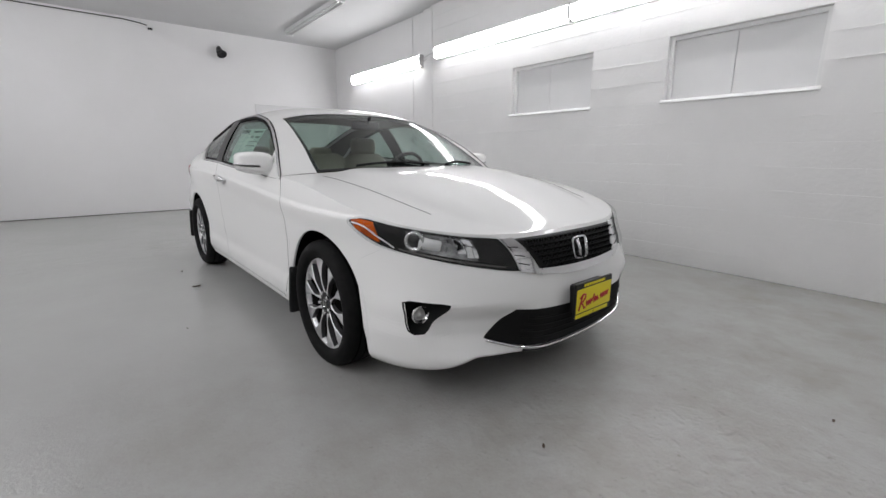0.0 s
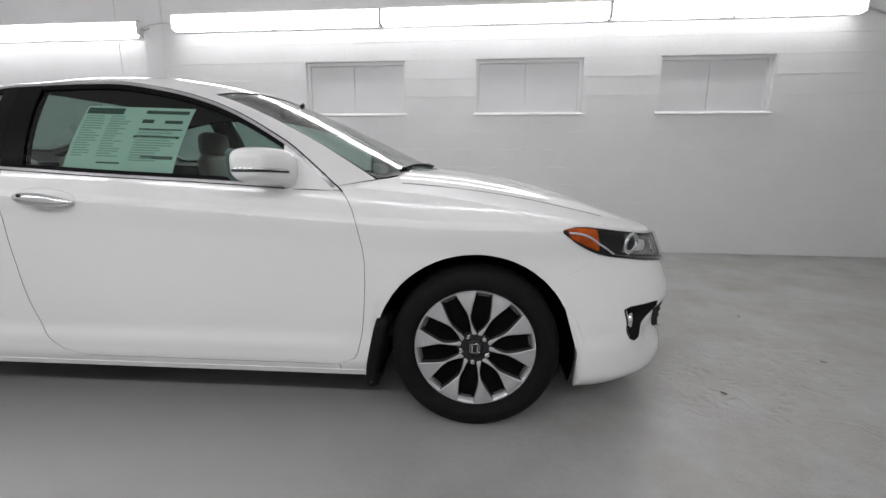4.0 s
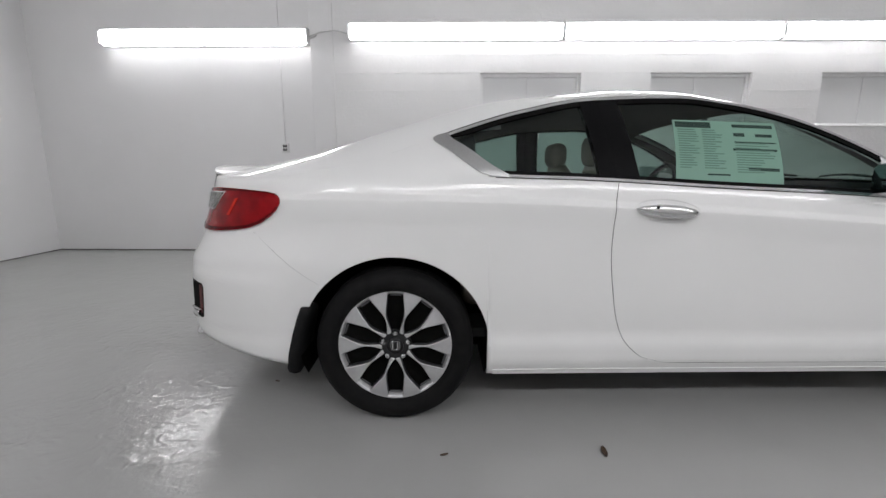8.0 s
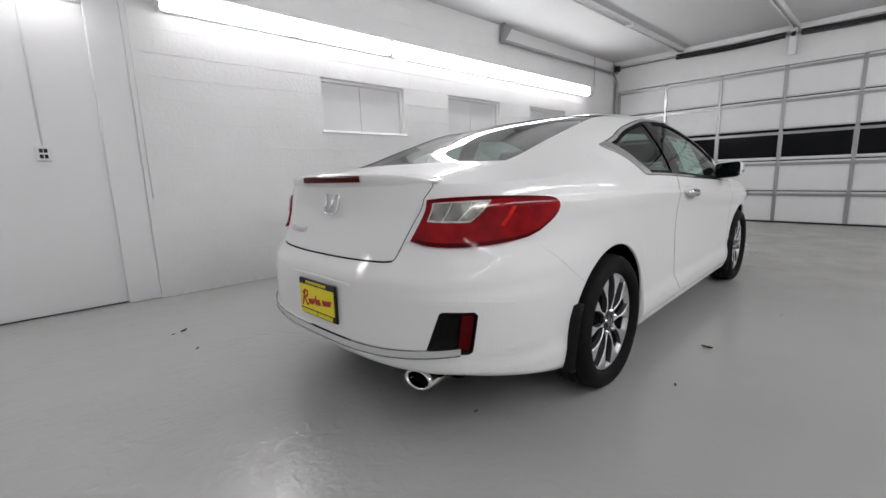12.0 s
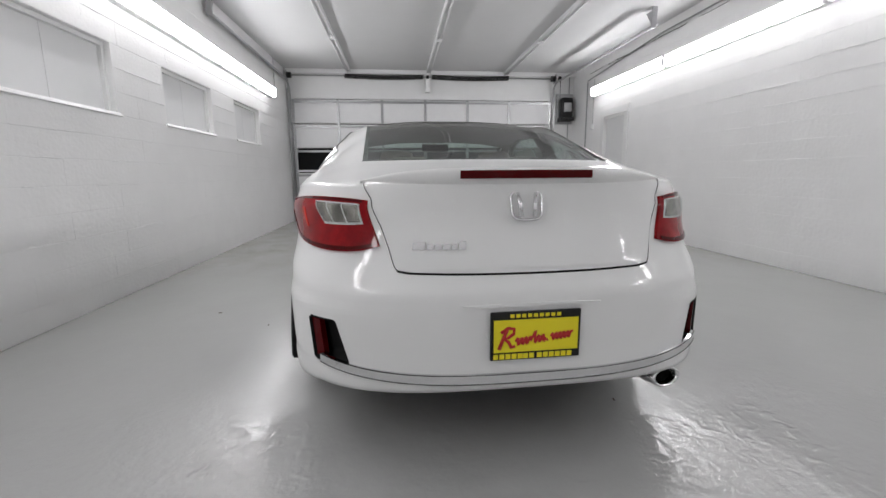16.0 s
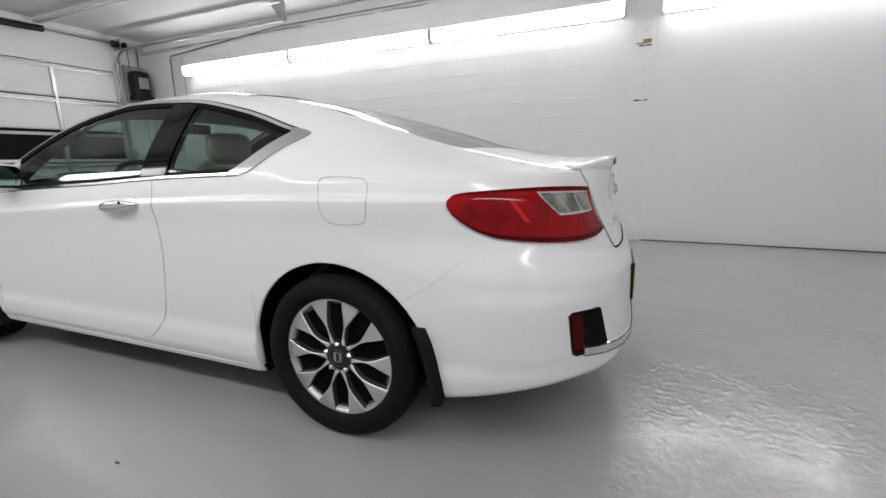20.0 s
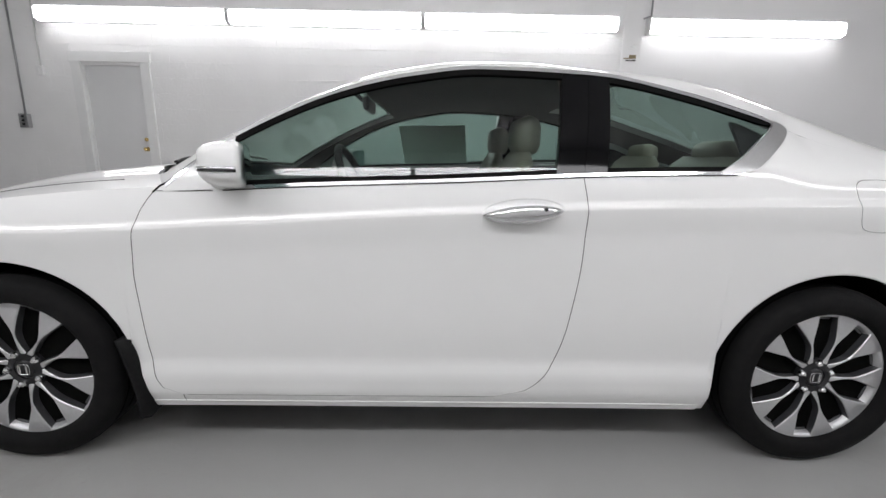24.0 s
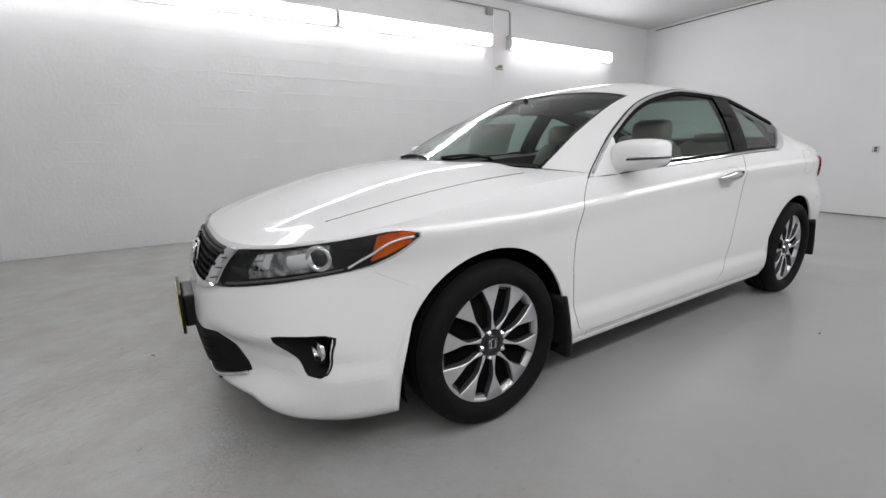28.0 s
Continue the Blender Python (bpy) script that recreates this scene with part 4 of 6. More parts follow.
def columns():
    """The u of every column of the skin, close together round the wheel arches."""
    us = {u for u in (*np.linspace(0, 0.9, 52), *np.linspace(2.1, 3, 52)) if all(abs(abs(skin(u, 0.4).x - a) - ARCH_R) > 0.05 for a in (AXLE_F, AXLE_R))}
    for x in np.r_[np.linspace(-1.95, 1.95, 130), [a + s * ((ARCH_FRONT if a == AXLE_F and s > 0 else ARCH_R) - e) for a in (AXLE_F, AXLE_R) for s in (-1, 1) for e in (0.0070, 0.0085, 0.014, 0.025, 0.04)],
                   np.linspace(-1.22, -0.98, 14)]:
        us.add(at_x(x, 0.4))
    return sorted(float(u) for u in us)


US = columns()


def levels(u, z0, z1):
    """Heights of the points of one column, close together at the shoulder crease."""
    zc = min(max(CREASE(skin(u, 0.85).x), z0 + 0.05), z1 - 0.06)
    return [*np.linspace(z0, zc - 0.012, 40), *[zc + d for d in SHELF], *np.linspace(zc + 0.042, z1, 8)]


def inside_outline(outline, y, z):
    """Whether a place lies inside a closed outline of (y, z)."""
    hit = False
    for (y0, z0), (y1, z1) in zip(outline, outline[1:] + outline[:1]):
        if (z0 > z) != (z1 > z) and y < y0 + (y1 - y0) * (z - z0) / (z1 - z0):
            hit = not hit
    return hit


FOG_HOLE = [(0.786, 0.446), (0.784, 0.464), (0.768, 0.473), (0.69, 0.472), (0.675, 0.468), (0.678, 0.452), (0.724, 0.358), (0.736, 0.343), (0.768, 0.339), (0.781, 0.351)]
REAR_HOLE = [(0.740, 0.538), (0.732, 0.549), (0.655, 0.551), (0.645, 0.545), (0.606, 0.417), (0.611, 0.409), (0.716, 0.399), (0.727, 0.408)]


def cut_holes(bm):
    """Openings in the bumpers for the fog lamps and the reflectors."""
    for outline, front in ((FOG_HOLE, True), (REAR_HOLE, False)):
        ys, zs = [p[0] for p in outline], [p[1] for p in outline]

        def near(f, grow):
            c = f.calc_center_median()
            return (c.x > 1.5 if front else c.x < -1.7) and min(ys) - grow < abs(c.y) < max(ys) + grow and min(zs) - grow < c.z < max(zs) + grow
        edges = {e for f in bm.faces if near(f, 0.07) for e in f.edges}
        bmesh.ops.subdivide_edges(bm, edges=list(edges), cuts=6, use_grid_fill=True)
        gone, my, mz = [], sum(ys) / len(ys), sum(zs) / len(zs)
        for f in bm.faces:
            if near(f, 0.0):
                c = f.calc_center_median()
                if inside_outline(outline, my + (abs(c.y) - my) / 1.02, mz + (c.z - mz) / 1.02):
                    gone.append(f)
        bmesh.ops.delete(bm, geom=gone, context="FACES")


def build_body():
    bm = bmesh.new()
    for side in (-1, 1):
        rows = []
        for u in US:
            z0, z1 = low_z(u), top_z(u)
            col = [skin(u, z, side) for z in levels(u, z0, z1)]
            edge = col[0] + Vector((0, -side * 0.012, 0.002)) if 0.5 < u < 2.6 else col[0] + Vector((-0.03 if u < 1 else 0.03, 0, 0.004))
            rows.append([edge] + col)
        grid_mesh(rows, bm, flip=side > 0)
        # windscreen pillars, roof rails and rear pillars
        xs_f = np.linspace(0.80, 0.22, 16)
        grid_mesh([[canopy(x, side * r) for r in np.linspace(1, 0.80 + 0.08 * (0.80 - x) / 0.58, 7)] for x in xs_f], bm)
        xs_r = np.linspace(-0.62, REAR_END, 26)
        grid_mesh([[canopy(x, side * r) for r in np.linspace(1, rear_edge(x), 7)] for x in xs_r], bm)
    rs = list(np.linspace(-1, -0.88, 5)) + list(np.linspace(-0.8, 0.8, 25)) + list(np.linspace(0.88, 1, 5))
    grid_mesh([[canopy(x, r) for r in rs] for x in np.linspace(0.22, -0.62, 24)], bm)
    bmesh.ops.remove_doubles(bm, verts=bm.verts, dist=0.0008)
    cut_holes(bm)
    return part("body", bm, M_PAINT, car, smooth=True)


def lid_rows(us, center, power, lift=0.0, n=18):
    """Rows across the bonnet or the boot from the skin's upper edge, mirrored at the middle."""
    rows = []
    for u in us:
        z = top_z(u)
        a = skin(u, z, 1)
        xc = center(a.x)
        zc = (HOODLINE if xc > 0 else ROOF)(xc)
        row = []
        half = [*np.linspace(0, 0.52, n), 0.54, 0.56, 0.585, 0.605, 0.62, 0.635, 0.65, 0.665, 0.685, 0.71, 0.75, 0.80, 0.85, 0.90, 0.93, 0.95, 0.97, 0.985, 1.0]
        bulge = step(nose_x - 0.04, nose_x - 0.45, a.x) if xc > 0 else 0.0
        for s in [-v for v in half[:0:-1]] + half:
            r = abs(s)
            up = bulge * (0.009 * (1 - step(0.58, 0.70, r)) + 0.0055 * math.exp(-((r - 0.52) / 0.10) ** 2))
            h = z + (zc - z) * (1 - r ** power) + up
            if xc < 0:
                h += (across(r, min(0.56 / max(a.y, 0.1), 0.93), z, zc) - h) * step(-2.10, REAR_END, a.x)
            row.append(Vector((xc + (a.x - xc) * r * r, s * a.y, h + lift)))
        rows.append(row)
    return rows


nose_x = skin(0, top_z(0)).x
tail_x = skin(3, top_z(3)).x
body = build_body()
front_us = [u for u in US if u <= at_x(0.80, 0.92) + 1e-6] + [at_x(0.80, 0.92)]
rear_us = [at_x(REAR_END, HAUNCH(REAR_END))] + [u for u in US if u > at_x(REAR_END, HAUNCH(REAR_END))]
hood = part("bonnet", grid_mesh(lid_rows(front_us, lambda x: nose_x + (1.12 - nose_x) * (nose_x - x) / (nose_x - 0.80), 2.3)), M_PAINT, car, smooth=True)
deck = part("boot_deck", grid_mesh(lid_rows(rear_us, lambda x: tail_x + (REAR_END + BOW(REAR_END) - tail_x) * (x - tail_x) / (REAR_END - tail_x), 3.0)), M_PAINT, car, smooth=True)

# glass
part("windscreen", grid_mesh([[canopy(x, r * (0.80 + 0.08 * (0.80 - x) / 0.58), -0.004) for r in np.linspace(-1, 1, 31)] for x in np.linspace(0.80, 0.22, 20)]), M_SCREEN, car, smooth=True).visible_shadow = False
part("rear_window", grid_mesh([[canopy(x, r * (rear_edge(x)), -0.004) for r in np.linspace(-1, 1, 31)] for x in np.linspace(-0.62, REAR_END, 26)]), M_REARGLASS, car, smooth=True).visible_shadow = False


def sk(x, z):
    return (at_x(x, z), z)


def glass_z(x, s):
    lo = top_of(x)
    return lo + (GLASS_TOP(x) - lo) * s


def side_strip(xs, lo, hi, off, side, n=8, depth=0.0):
    """A strip on the side's skin: lo and hi are functions of x giving z."""
    return solid_patch([[on_skin(at_x(x, z), z, off, side) for z in np.linspace(lo(x), hi(x), n)] for x in xs], depth, to_core)


DX0, DX1 = -0.48, 0.90                                                  # the door's edges at the belt and near the hinge
for side in (-1, 1):
    part("quarter_window", side_strip(np.linspace(-1.165, -0.545, 24), lambda x: glass_z(x, 0.02), lambda x: glass_z(x, 0.97), -0.004, side), M_GLASS, car, smooth=True).visible_shadow = False
    part("door_window", side_strip(np.linspace(-0.42, 0.775, 40), lambda x: glass_z(x, 0.02), lambda x: glass_z(x, 0.97), -0.004, side), M_GLASS, car, smooth=True).visible_shadow = False
    for name, xa, xb in (("door_pillar", -0.478, -0.393), ("quarter_pillar", -0.548, -0.4790)):
        part(name, solid_patch([[on_skin(*sk(x - 0.14 * (z - 1.0), z), 0.0015, side) for z in np.linspace(glass_z(x, 0.0), glass_z(x, 0.99), 10)] for x in np.linspace(xa, xb, 7)], 0.03, to_core), M_PILLAR, car, smooth=True)
    # dark seal round the glass and bright strip outside it
    loop_top = [(x, GLASS_TOP(x)) for x in np.linspace(-1.175, 0.795, 60)]
    part("window_seal", side_strip([p[0] for p in loop_top], lambda x: glass_z(x, 1.0) - 0.028 * min(1, (glass_z(x, 1.0) - glass_z(x, 0.0)) / 0.12), lambda x: glass_z(x, 1.0) - 0.003, 0.001, side, 4, 0.01), M_SEAL, car, smooth=True)
    part("belt_seal", side_strip(np.linspace(-0.96, 0.64, 50), lambda x: BELT(x) + 0.001, lambda x: BELT(x) + 0.016, 0.001, side, 3, 0.01), M_SEAL, car, smooth=True)
    part("bright_roof_strip", side_strip([p[0] for p in loop_top], lambda x: GLASS_TOP(x) - 0.011, lambda x: GLASS_TOP(x) + 0.001, 0.005, side, 3, 0.012), M_CHROME, car, smooth=True)
    part("bright_belt_strip", side_strip(np.linspace(-0.975, 0.63, 50), lambda x: BELT(x) - 0.009, lambda x: BELT(x) + 0.001, 0.004, side, 4, 0.012), M_TRIMSTRIP, car, smooth=True)
    outer = line_through(rounded_line([sk(*q) for q in ((-0.90, BELT(-0.90) - 0.009), (-1.0, 1.010), (-1.06, 1.054), (-1.12, 1.100), (-1.195, 1.150), (-1.172, 1.166), (-1.15, 1.170))], 2))
    inner = line_through(rounded_line([sk(*q) for q in ((-0.90, BELT(-0.90) + 0.001), (-0.965, 1.046), (-1.026, 1.094), (-1.07, 1.124), (-1.112, 1.150), (-1.122, 1.163), (-1.125, 1.175))], 2))
    part("bright_quarter_trim", skin_patch(outer, inner, 0.006, 36, 5, side, 0.012), M_SATIN, car, "broad satin trim at the quarter window's point", smooth=True)
    seam([sk(x, BELT(x) - 0.0105) for x in np.linspace(-0.95, 0.62, 30)], "belt_gap", car, side, 0.0016, 0.001)
    part("roof_gap", tube([canopy(x, side * 0.991, 0.0008) for x in np.linspace(-1.16, 0.79, 60)] + [on_skin(*sk(0.812, 0.934), 0.0, side), on_skin(*sk(0.832, 0.914), 0.0, side)], 0.0030, 8), M_SEAM, car, smooth=True)


# ---- doors, handles and joints ----
DOOR_REAR = smooth_curve([(0.249, -0.235), (0.256, -0.285), (0.278, -0.343), (0.366, -0.423), (0.513, -0.465), (0.75, -0.491), (0.886, -0.49), (0.99, -0.475)])
DOOR_FRONT = smooth_curve([(0.249, 0.79), (0.256, 0.835), (0.30, 0.874), (0.463, 0.90), (0.642, 0.909), (0.772, 0.893), (0.85, 0.87), (0.90, 0.842), (0.916, 0.830)])


for side in (-1, 1):
    rows = []
    for k in range(54):
        row = []
        for t in np.linspace(0, 1, 44):
            x = DOOR_REAR(0.85) + (DOOR_FRONT(0.8) - DOOR_REAR(0.85)) * t
            for _ in range(3):
                zc, zt = CREASE(x), BELT(x) - 0.013
                if k < 5:
                    z = (0.249, 0.252, 0.256, 0.265, 0.28)[k]
                elif k < 36:
                    z = 0.30 + (zc - 0.012 - 0.30) * (k - 5) / 30
                elif k < 48:
                    z = zc + SHELF[k - 36]
                else:
                    z = zc + 0.042 + (zt - zc - 0.042) * (k - 48) / 5
                x = DOOR_REAR(z) + 0.003 + (DOOR_FRONT(z) - 0.006 - DOOR_REAR(z)) * t
            row.append(on_skin(*sk(x, z), 0.0010, side))
        rows.append(row)
    door = part("door", solid_patch(rows, 0.008, to_core), M_PAINT, car, smooth=True)
    outline = [sk(DOOR_REAR(z), z) for z in np.linspace(0.985, 0.249, 30)] + [sk(x, 0.248) for x in np.linspace(-0.2, 0.78, 10)] + [sk(DOOR_FRONT(z), z) for z in np.linspace(0.25, 0.916, 26)]
    seam(outline, "door_gap", car, side, 0.0011, 0.0)
    # pull handle over a shallow cup, with a lock on the car's both sides
    ux, uz = -0.291, 0.877
    cup = [[on_skin(*sk(ux + 0.126 * r * math.cos(a), uz + 0.004 - 0.008 * r * math.cos(a) + 0.038 * r * math.sin(a)), 0.0034 - 0.013 * (1 - r ** 3), side) for a in np.linspace(0, math.tau, 25)] for r in (1.0, 0.95, 0.85, 0.65, 0.4, 0.1)]
    part("handle_cup", grid_mesh(cup), M_PAINT, door, smooth=True)
    rows = []
    for i in range(25):
        t = i / 24 * 2 - 1
        c = on_skin(*sk(ux + 0.124 * t, uz - 0.008 * t), 0.004 + 0.024 * (1 - t ** 4), side)
        h, d = 0.0245 * (1 - abs(t) ** 2.2) ** 0.8 + 0.001, 0.012 * (1 - abs(t) ** 6) + 0.002
        row = [c + Vector((0, side * d * math.cos(a), h * math.sin(a))) for a in np.linspace(0, math.tau, 17)[:-1]]
        rows.append(row + [row[0]])
    handle = grid_mesh(rows)
    bmesh.ops.remove_doubles(handle, verts=handle.verts, dist=1e-6)
    part("door_handle", handle, M_CHROME, door, "chrome pull handle", smooth=True)
    part("lock_button", moved(lathe([(0.004, 0), (0.006, 0.002), (0.006, 0.008), (0.002, 0.01)], 14, "y"), Matrix.Translation(on_skin(*sk(ux - 0.060, uz + 0.008), 0.036, side)) @ Matrix.Diagonal((1, side, 1, 1))), M_BLACK, door)
    # other joints: front bumper, rear bumper, sill end, wing to pillar
    seam(rounded_line([sk(1.80, 0.685), sk(1.71, 0.638), sk(1.615, 0.592)]), "bumper_joint", car, side, 0.0005)
    seam(rounded_line([sk(-1.93, 0.80), sk(-1.80, 0.705), sk(-1.645, 0.585)]), "bumper_joint", car, side, 0.0005)
    seam([sk(0.80, 0.248), sk(0.80, 0.205)], "sill_joint", car, side, 0.0013)
    seam([sk(0.826, 0.918), sk(0.74, 0.919), sk(0.65, 0.922)], "wing_joint", car, side, 0.0011, 0.002)
    part("sill_strip", solid_patch([[on_skin(*sk(x, z), 0.003, side) for z in np.linspace(sill_z(x) - 0.002, sill_z(x) + 0.022, 4)] for x in np.linspace(-0.945, 0.940, 40)], 0.02, to_core), M_PAINT, car, smooth=True)
    # wheel arch lining, mudflaps
    for axle, flap in ((AXLE_F, -1), (AXLE_R, -1)):
        arc = [math.radians(a) for a in np.linspace(-18, 198, 30)]
        rows = []
        for a in arc:
            wide = (ARCH_FRONT if axle == AXLE_F and math.cos(a) > 0 else ARCH_R) + 0.003
            x, z = axle + wide * math.cos(a), WHEEL_Z - 0.012 + (ARCH_R + 0.003) * math.sin(a)
            lip = abs(skin(at_x(x, z), z).y) - 0.010
            rows.append([Vector((x, side * y, z)) for y in (0.50, 0.70, lip)])
        part("arch_liner", grid_mesh(rows), M_UNDER, car, smooth=True)
        part("arch_wall", boxes((axle - ARCH_R - 0.01, axle + ARCH_R + 0.01, *sorted((side * 0.50, side * 0.52)), 0.18, 0.70)), M_UNDER, car)
        bm = bmesh.new()
        x0 = axle - ARCH_R + 0.004
        rows = []
        lift = 0.02 if axle == AXLE_F else 0.072
        lean = (-0.020, -0.026, -0.022, -0.006, 0.010, 0.022) if axle == AXLE_F else (-0.034, -0.040, -0.032, -0.012, 0.010, 0.026)
        for z, dx, w in zip((0.150, 0.165, 0.23, 0.31, 0.38, 0.42), lean, (0.16, 0.20, 0.21, 0.20, 0.16, 0.08)):
            z += lift
            rows.append([Vector((x0 + dx - 0.012, side * (0.895 - w), z)), Vector((x0 + dx - 0.014, side * 0.893, z)), Vector((x0 + dx + 0.010, side * 0.905, z)), Vector((x0 + dx + 0.030, side * 0.895, z)), Vector((x0 + dx + 0.030, side * (0.895 - w), z))])
        grid_mesh(rows, bm)
        bm.verts.ensure_lookup_table()
        bm.faces.new(bm.verts[:5]), bm.faces.new(bm.verts[-5:])
        part("mudflap", bm, M_FLAP, car, "black moulded mudflap", smooth=True)

# fuel flap on the driver's side quarter
fuel = rounded_line([(-1.40, 0.997), (-1.455, 0.994), (-1.512, 0.989), (-1.517, 0.93), (-1.512, 0.845), (-1.47, 0.835), (-1.375, 0.835), (-1.345, 0.86), (-1.332, 0.93), (-1.318, 0.995), (-1.40, 0.997)], 2)
seam([sk(*p) for p in fuel], "fuel_flap_gap", car, 1, 0.0009)

# underbody and sills
part("underbody", boxes((-2.12, 1.85, -0.60, 0.60, 0.215, 0.33), (-0.95, 0.95, -0.80, 0.80, 0.215, 0.30), bevel=0.03), M_UNDER, car)
part("front_undertray", boxes((1.75, 2.10, -0.42, 0.42, 0.205, 0.25), bevel=0.02), M_UNDER, car)


# ---- wheels ----
# radius, half width of a nut pocket, half width of a pointed pocket, height of the face
SPOKE = [(0.050, 0.0130, 0.0004, 0.060), (0.060, 0.0160, 0.0010, 0.0635), (0.070, 0.0190, 0.0085, 0.0655), (0.082, 0.0225, 0.0165, 0.0675), (0.100, 0.0280, 0.0260, 0.0695), (0.115, 0.0325, 0.0320, 0.0705),
         (0.130, 0.0360, 0.0358, 0.071), (0.150, 0.0370, 0.0362, 0.071), (0.172, 0.0355, 0.0348, 0.071), (0.195, 0.0335, 0.0330, 0.070), (0.215, 0.0318, 0.0310, 0.068), (0.232, 0.0305, 0.0298, 0.066)]


def build_wheel(x, side):
    out = side
    c = Matrix.Translation((x, side * 0.80, WHEEL_Z)) @ Matrix.Diagonal((1, out, 1, 1))
    turn = math.radians({(1, -1): 44.5, (0, -1): 1.0, (1, 1): 21.0, (0, 1): 0.0}[(int(x > 0), side)])
    spin = c @ Matrix.Rotation(turn, 4, "Y")
    barrel = lathe([(0.185, -0.08), (0.205, -0.06), (0.212, 0.03), (0.222, 0.062), (0.234, 0.070), (0.238, 0.064), (0.236, 0.045), (0.222, 0.02), (0.218, -0.075)], 64, "y")
    bmesh.ops.delete(barrel, geom=[f for f in barrel.faces if len(f.verts) > 4], context="FACES")
    wheel = part("wheel", moved(barrel, c), M_MACHINED, car, "ten-spoke alloy wheel with machined faces", smooth=True)
    prof = [(0.226, 0.055), (0.238, 0.085), (0.252, 0.098), (0.275, 0.101), (0.296, 0.094), (0.306, 0.086), (0.3175, 0.070), (0.321, 0.045), (0.322, 0.015),
            (0.322, -0.05), (0.318, -0.085), (0.300, -0.105), (0.26, -0.11), (0.226, -0.09)]
    tyre = lathe(prof, 72, "y")
    bmesh.ops.delete(tyre, geom=[f for f in tyre.faces if len(f.verts) > 4], context="FACES")
    part("tyre", moved(tyre, c), M_RUBBER, wheel, "black tyre with a plain sidewall", smooth=True)
    for k in range(3):
        part("tread_groove", moved(lathe([(0.3225, 0.045 - 0.045 * k), (0.3225, 0.037 - 0.045 * k)], 48, "y"), c), M_UNDER, wheel)
    part("brake_disc", moved(lathe([(0.06, 0.005), (0.15, 0.005), (0.15, -0.02), (0.06, -0.02)], 40, "y"), c), M_DISC, wheel)
    # dark disc closes the barrel, standing for the shade behind the spokes
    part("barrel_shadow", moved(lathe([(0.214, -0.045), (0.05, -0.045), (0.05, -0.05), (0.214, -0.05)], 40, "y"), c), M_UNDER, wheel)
    cal = boxes((-0.155, -0.06, -0.035, 0.028, -0.06, 0.08), bevel=0.012)
    part("brake_caliper", moved(cal, c), M_DISC, wheel)
    for k in range(10):
        # the face between a pocket that holds a nut (narrow end open) and one that ends in a point
        bm = bmesh.new()
        vs = []
        flip = 1 if k % 2 else -1
        for r, wa, wb, y in SPOKE:
            a0, a1 = math.asin(wa / r), math.radians(36) - math.asin(wb / r)
            edge = min(0.0030 / r, (a1 - a0) * 0.3)
            ring = [(a0, y - 0.003, r), (a0 + edge, y, r), (a1 - edge, y, r), (a1, y - 0.003, r), (a1 + 0.003 / r, y - 0.045, r), (a0 - 0.003 / r, y - 0.045, r)]
            vs.append([bm.verts.new((q * math.sin(flip * a), h, q * math.cos(a))) for a, h, q in ring])
        for a, b in zip(vs, vs[1:]):
            for j in range(6):
                f = bm.faces.new((a[j], a[(j + 1) % 6], b[(j + 1) % 6], b[j]))
                f.material_index = 0 if j in (0, 1, 2) else 1
        bm.faces.new(vs[0]), bm.faces.new(vs[-1][::-1])
        part("spoke", moved(bm, spin @ Matrix.Rotation(math.radians(72 * (k // 2)), 4, "Y")), [M_MACHINED, M_GUNMETAL], wheel, "machined spoke with dark painted flanks")
        # small drain step at the pocket's outer end
        p = math.radians(36 * k)
        part("pocket_step", moved(boxes((-0.026, 0.026, 0.020, 0.046, 0.205, 0.222), bevel=0.004), spin @ Matrix.Rotation(p, 4, "Y")), M_GUNMETAL, wheel)
    part("hub", moved(lathe([(0.0, 0.05), (0.068, 0.05), (0.066, 0.061), (0.034, 0.064), (0.033, 0.058), (0.0, 0.058)], 40, "y"), c), M_HUB, wheel, smooth=False)
    part("centre_cap", moved(lathe([(0.0, 0.066), (0.026, 0.066), (0.031, 0.062), (0.031, 0.05), (0.0, 0.05)], 32, "y"), c), M_HUB, wheel, "dark centre cap with a bright emblem")
    emb = boxes((-0.013, -0.008, 0.065, 0.069, -0.013, 0.013), (0.008, 0.013, 0.065, 0.069, -0.013, 0.013))
    part("cap_emblem", moved(emb, c), M_CHROME, wheel)
    rim_line = [Vector((0.0185 * abs(math.cos(q)) ** 0.4 * (1 if math.cos(q) > 0 else -1), 0.067, 0.0175 * abs(math.sin(q)) ** 0.4 * (1 if math.sin(q) > 0 else -1))) for q in [math.tau * j / 32 for j in range(32)]]
    part("cap_ring", moved(tube(rim_line, 0.0014, 6, True), c), M_CHROME, wheel, smooth=True)
    for k in range(5):
        a = math.tau * k / 5
        part("wheel_nut", moved(lathe([(0.0, 0.0785), (0.005, 0.078), (0.0095, 0.073), (0.0115, 0.066), (0.0115, 0.055), (0.0, 0.055)], 12, "y"), spin @ Matrix.Translation((0.054 * math.sin(a), 0, 0.054 * math.cos(a)))), M_CHROME, wheel)


for x in (AXLE_F, AXLE_R):
    for side in (-1, 1):
        build_wheel(x, side)


# ---- nose: headlamps, grille, fog lamps, plate ----
def yu(y, z):
    return (at_y(y, z), z)


def yr(y, z):
    return (at_y(y, z, False), z)


def lines(low, high, rounds=1):
    return line_through(rounded_line(low, rounds)), line_through(rounded_line(high, rounds))


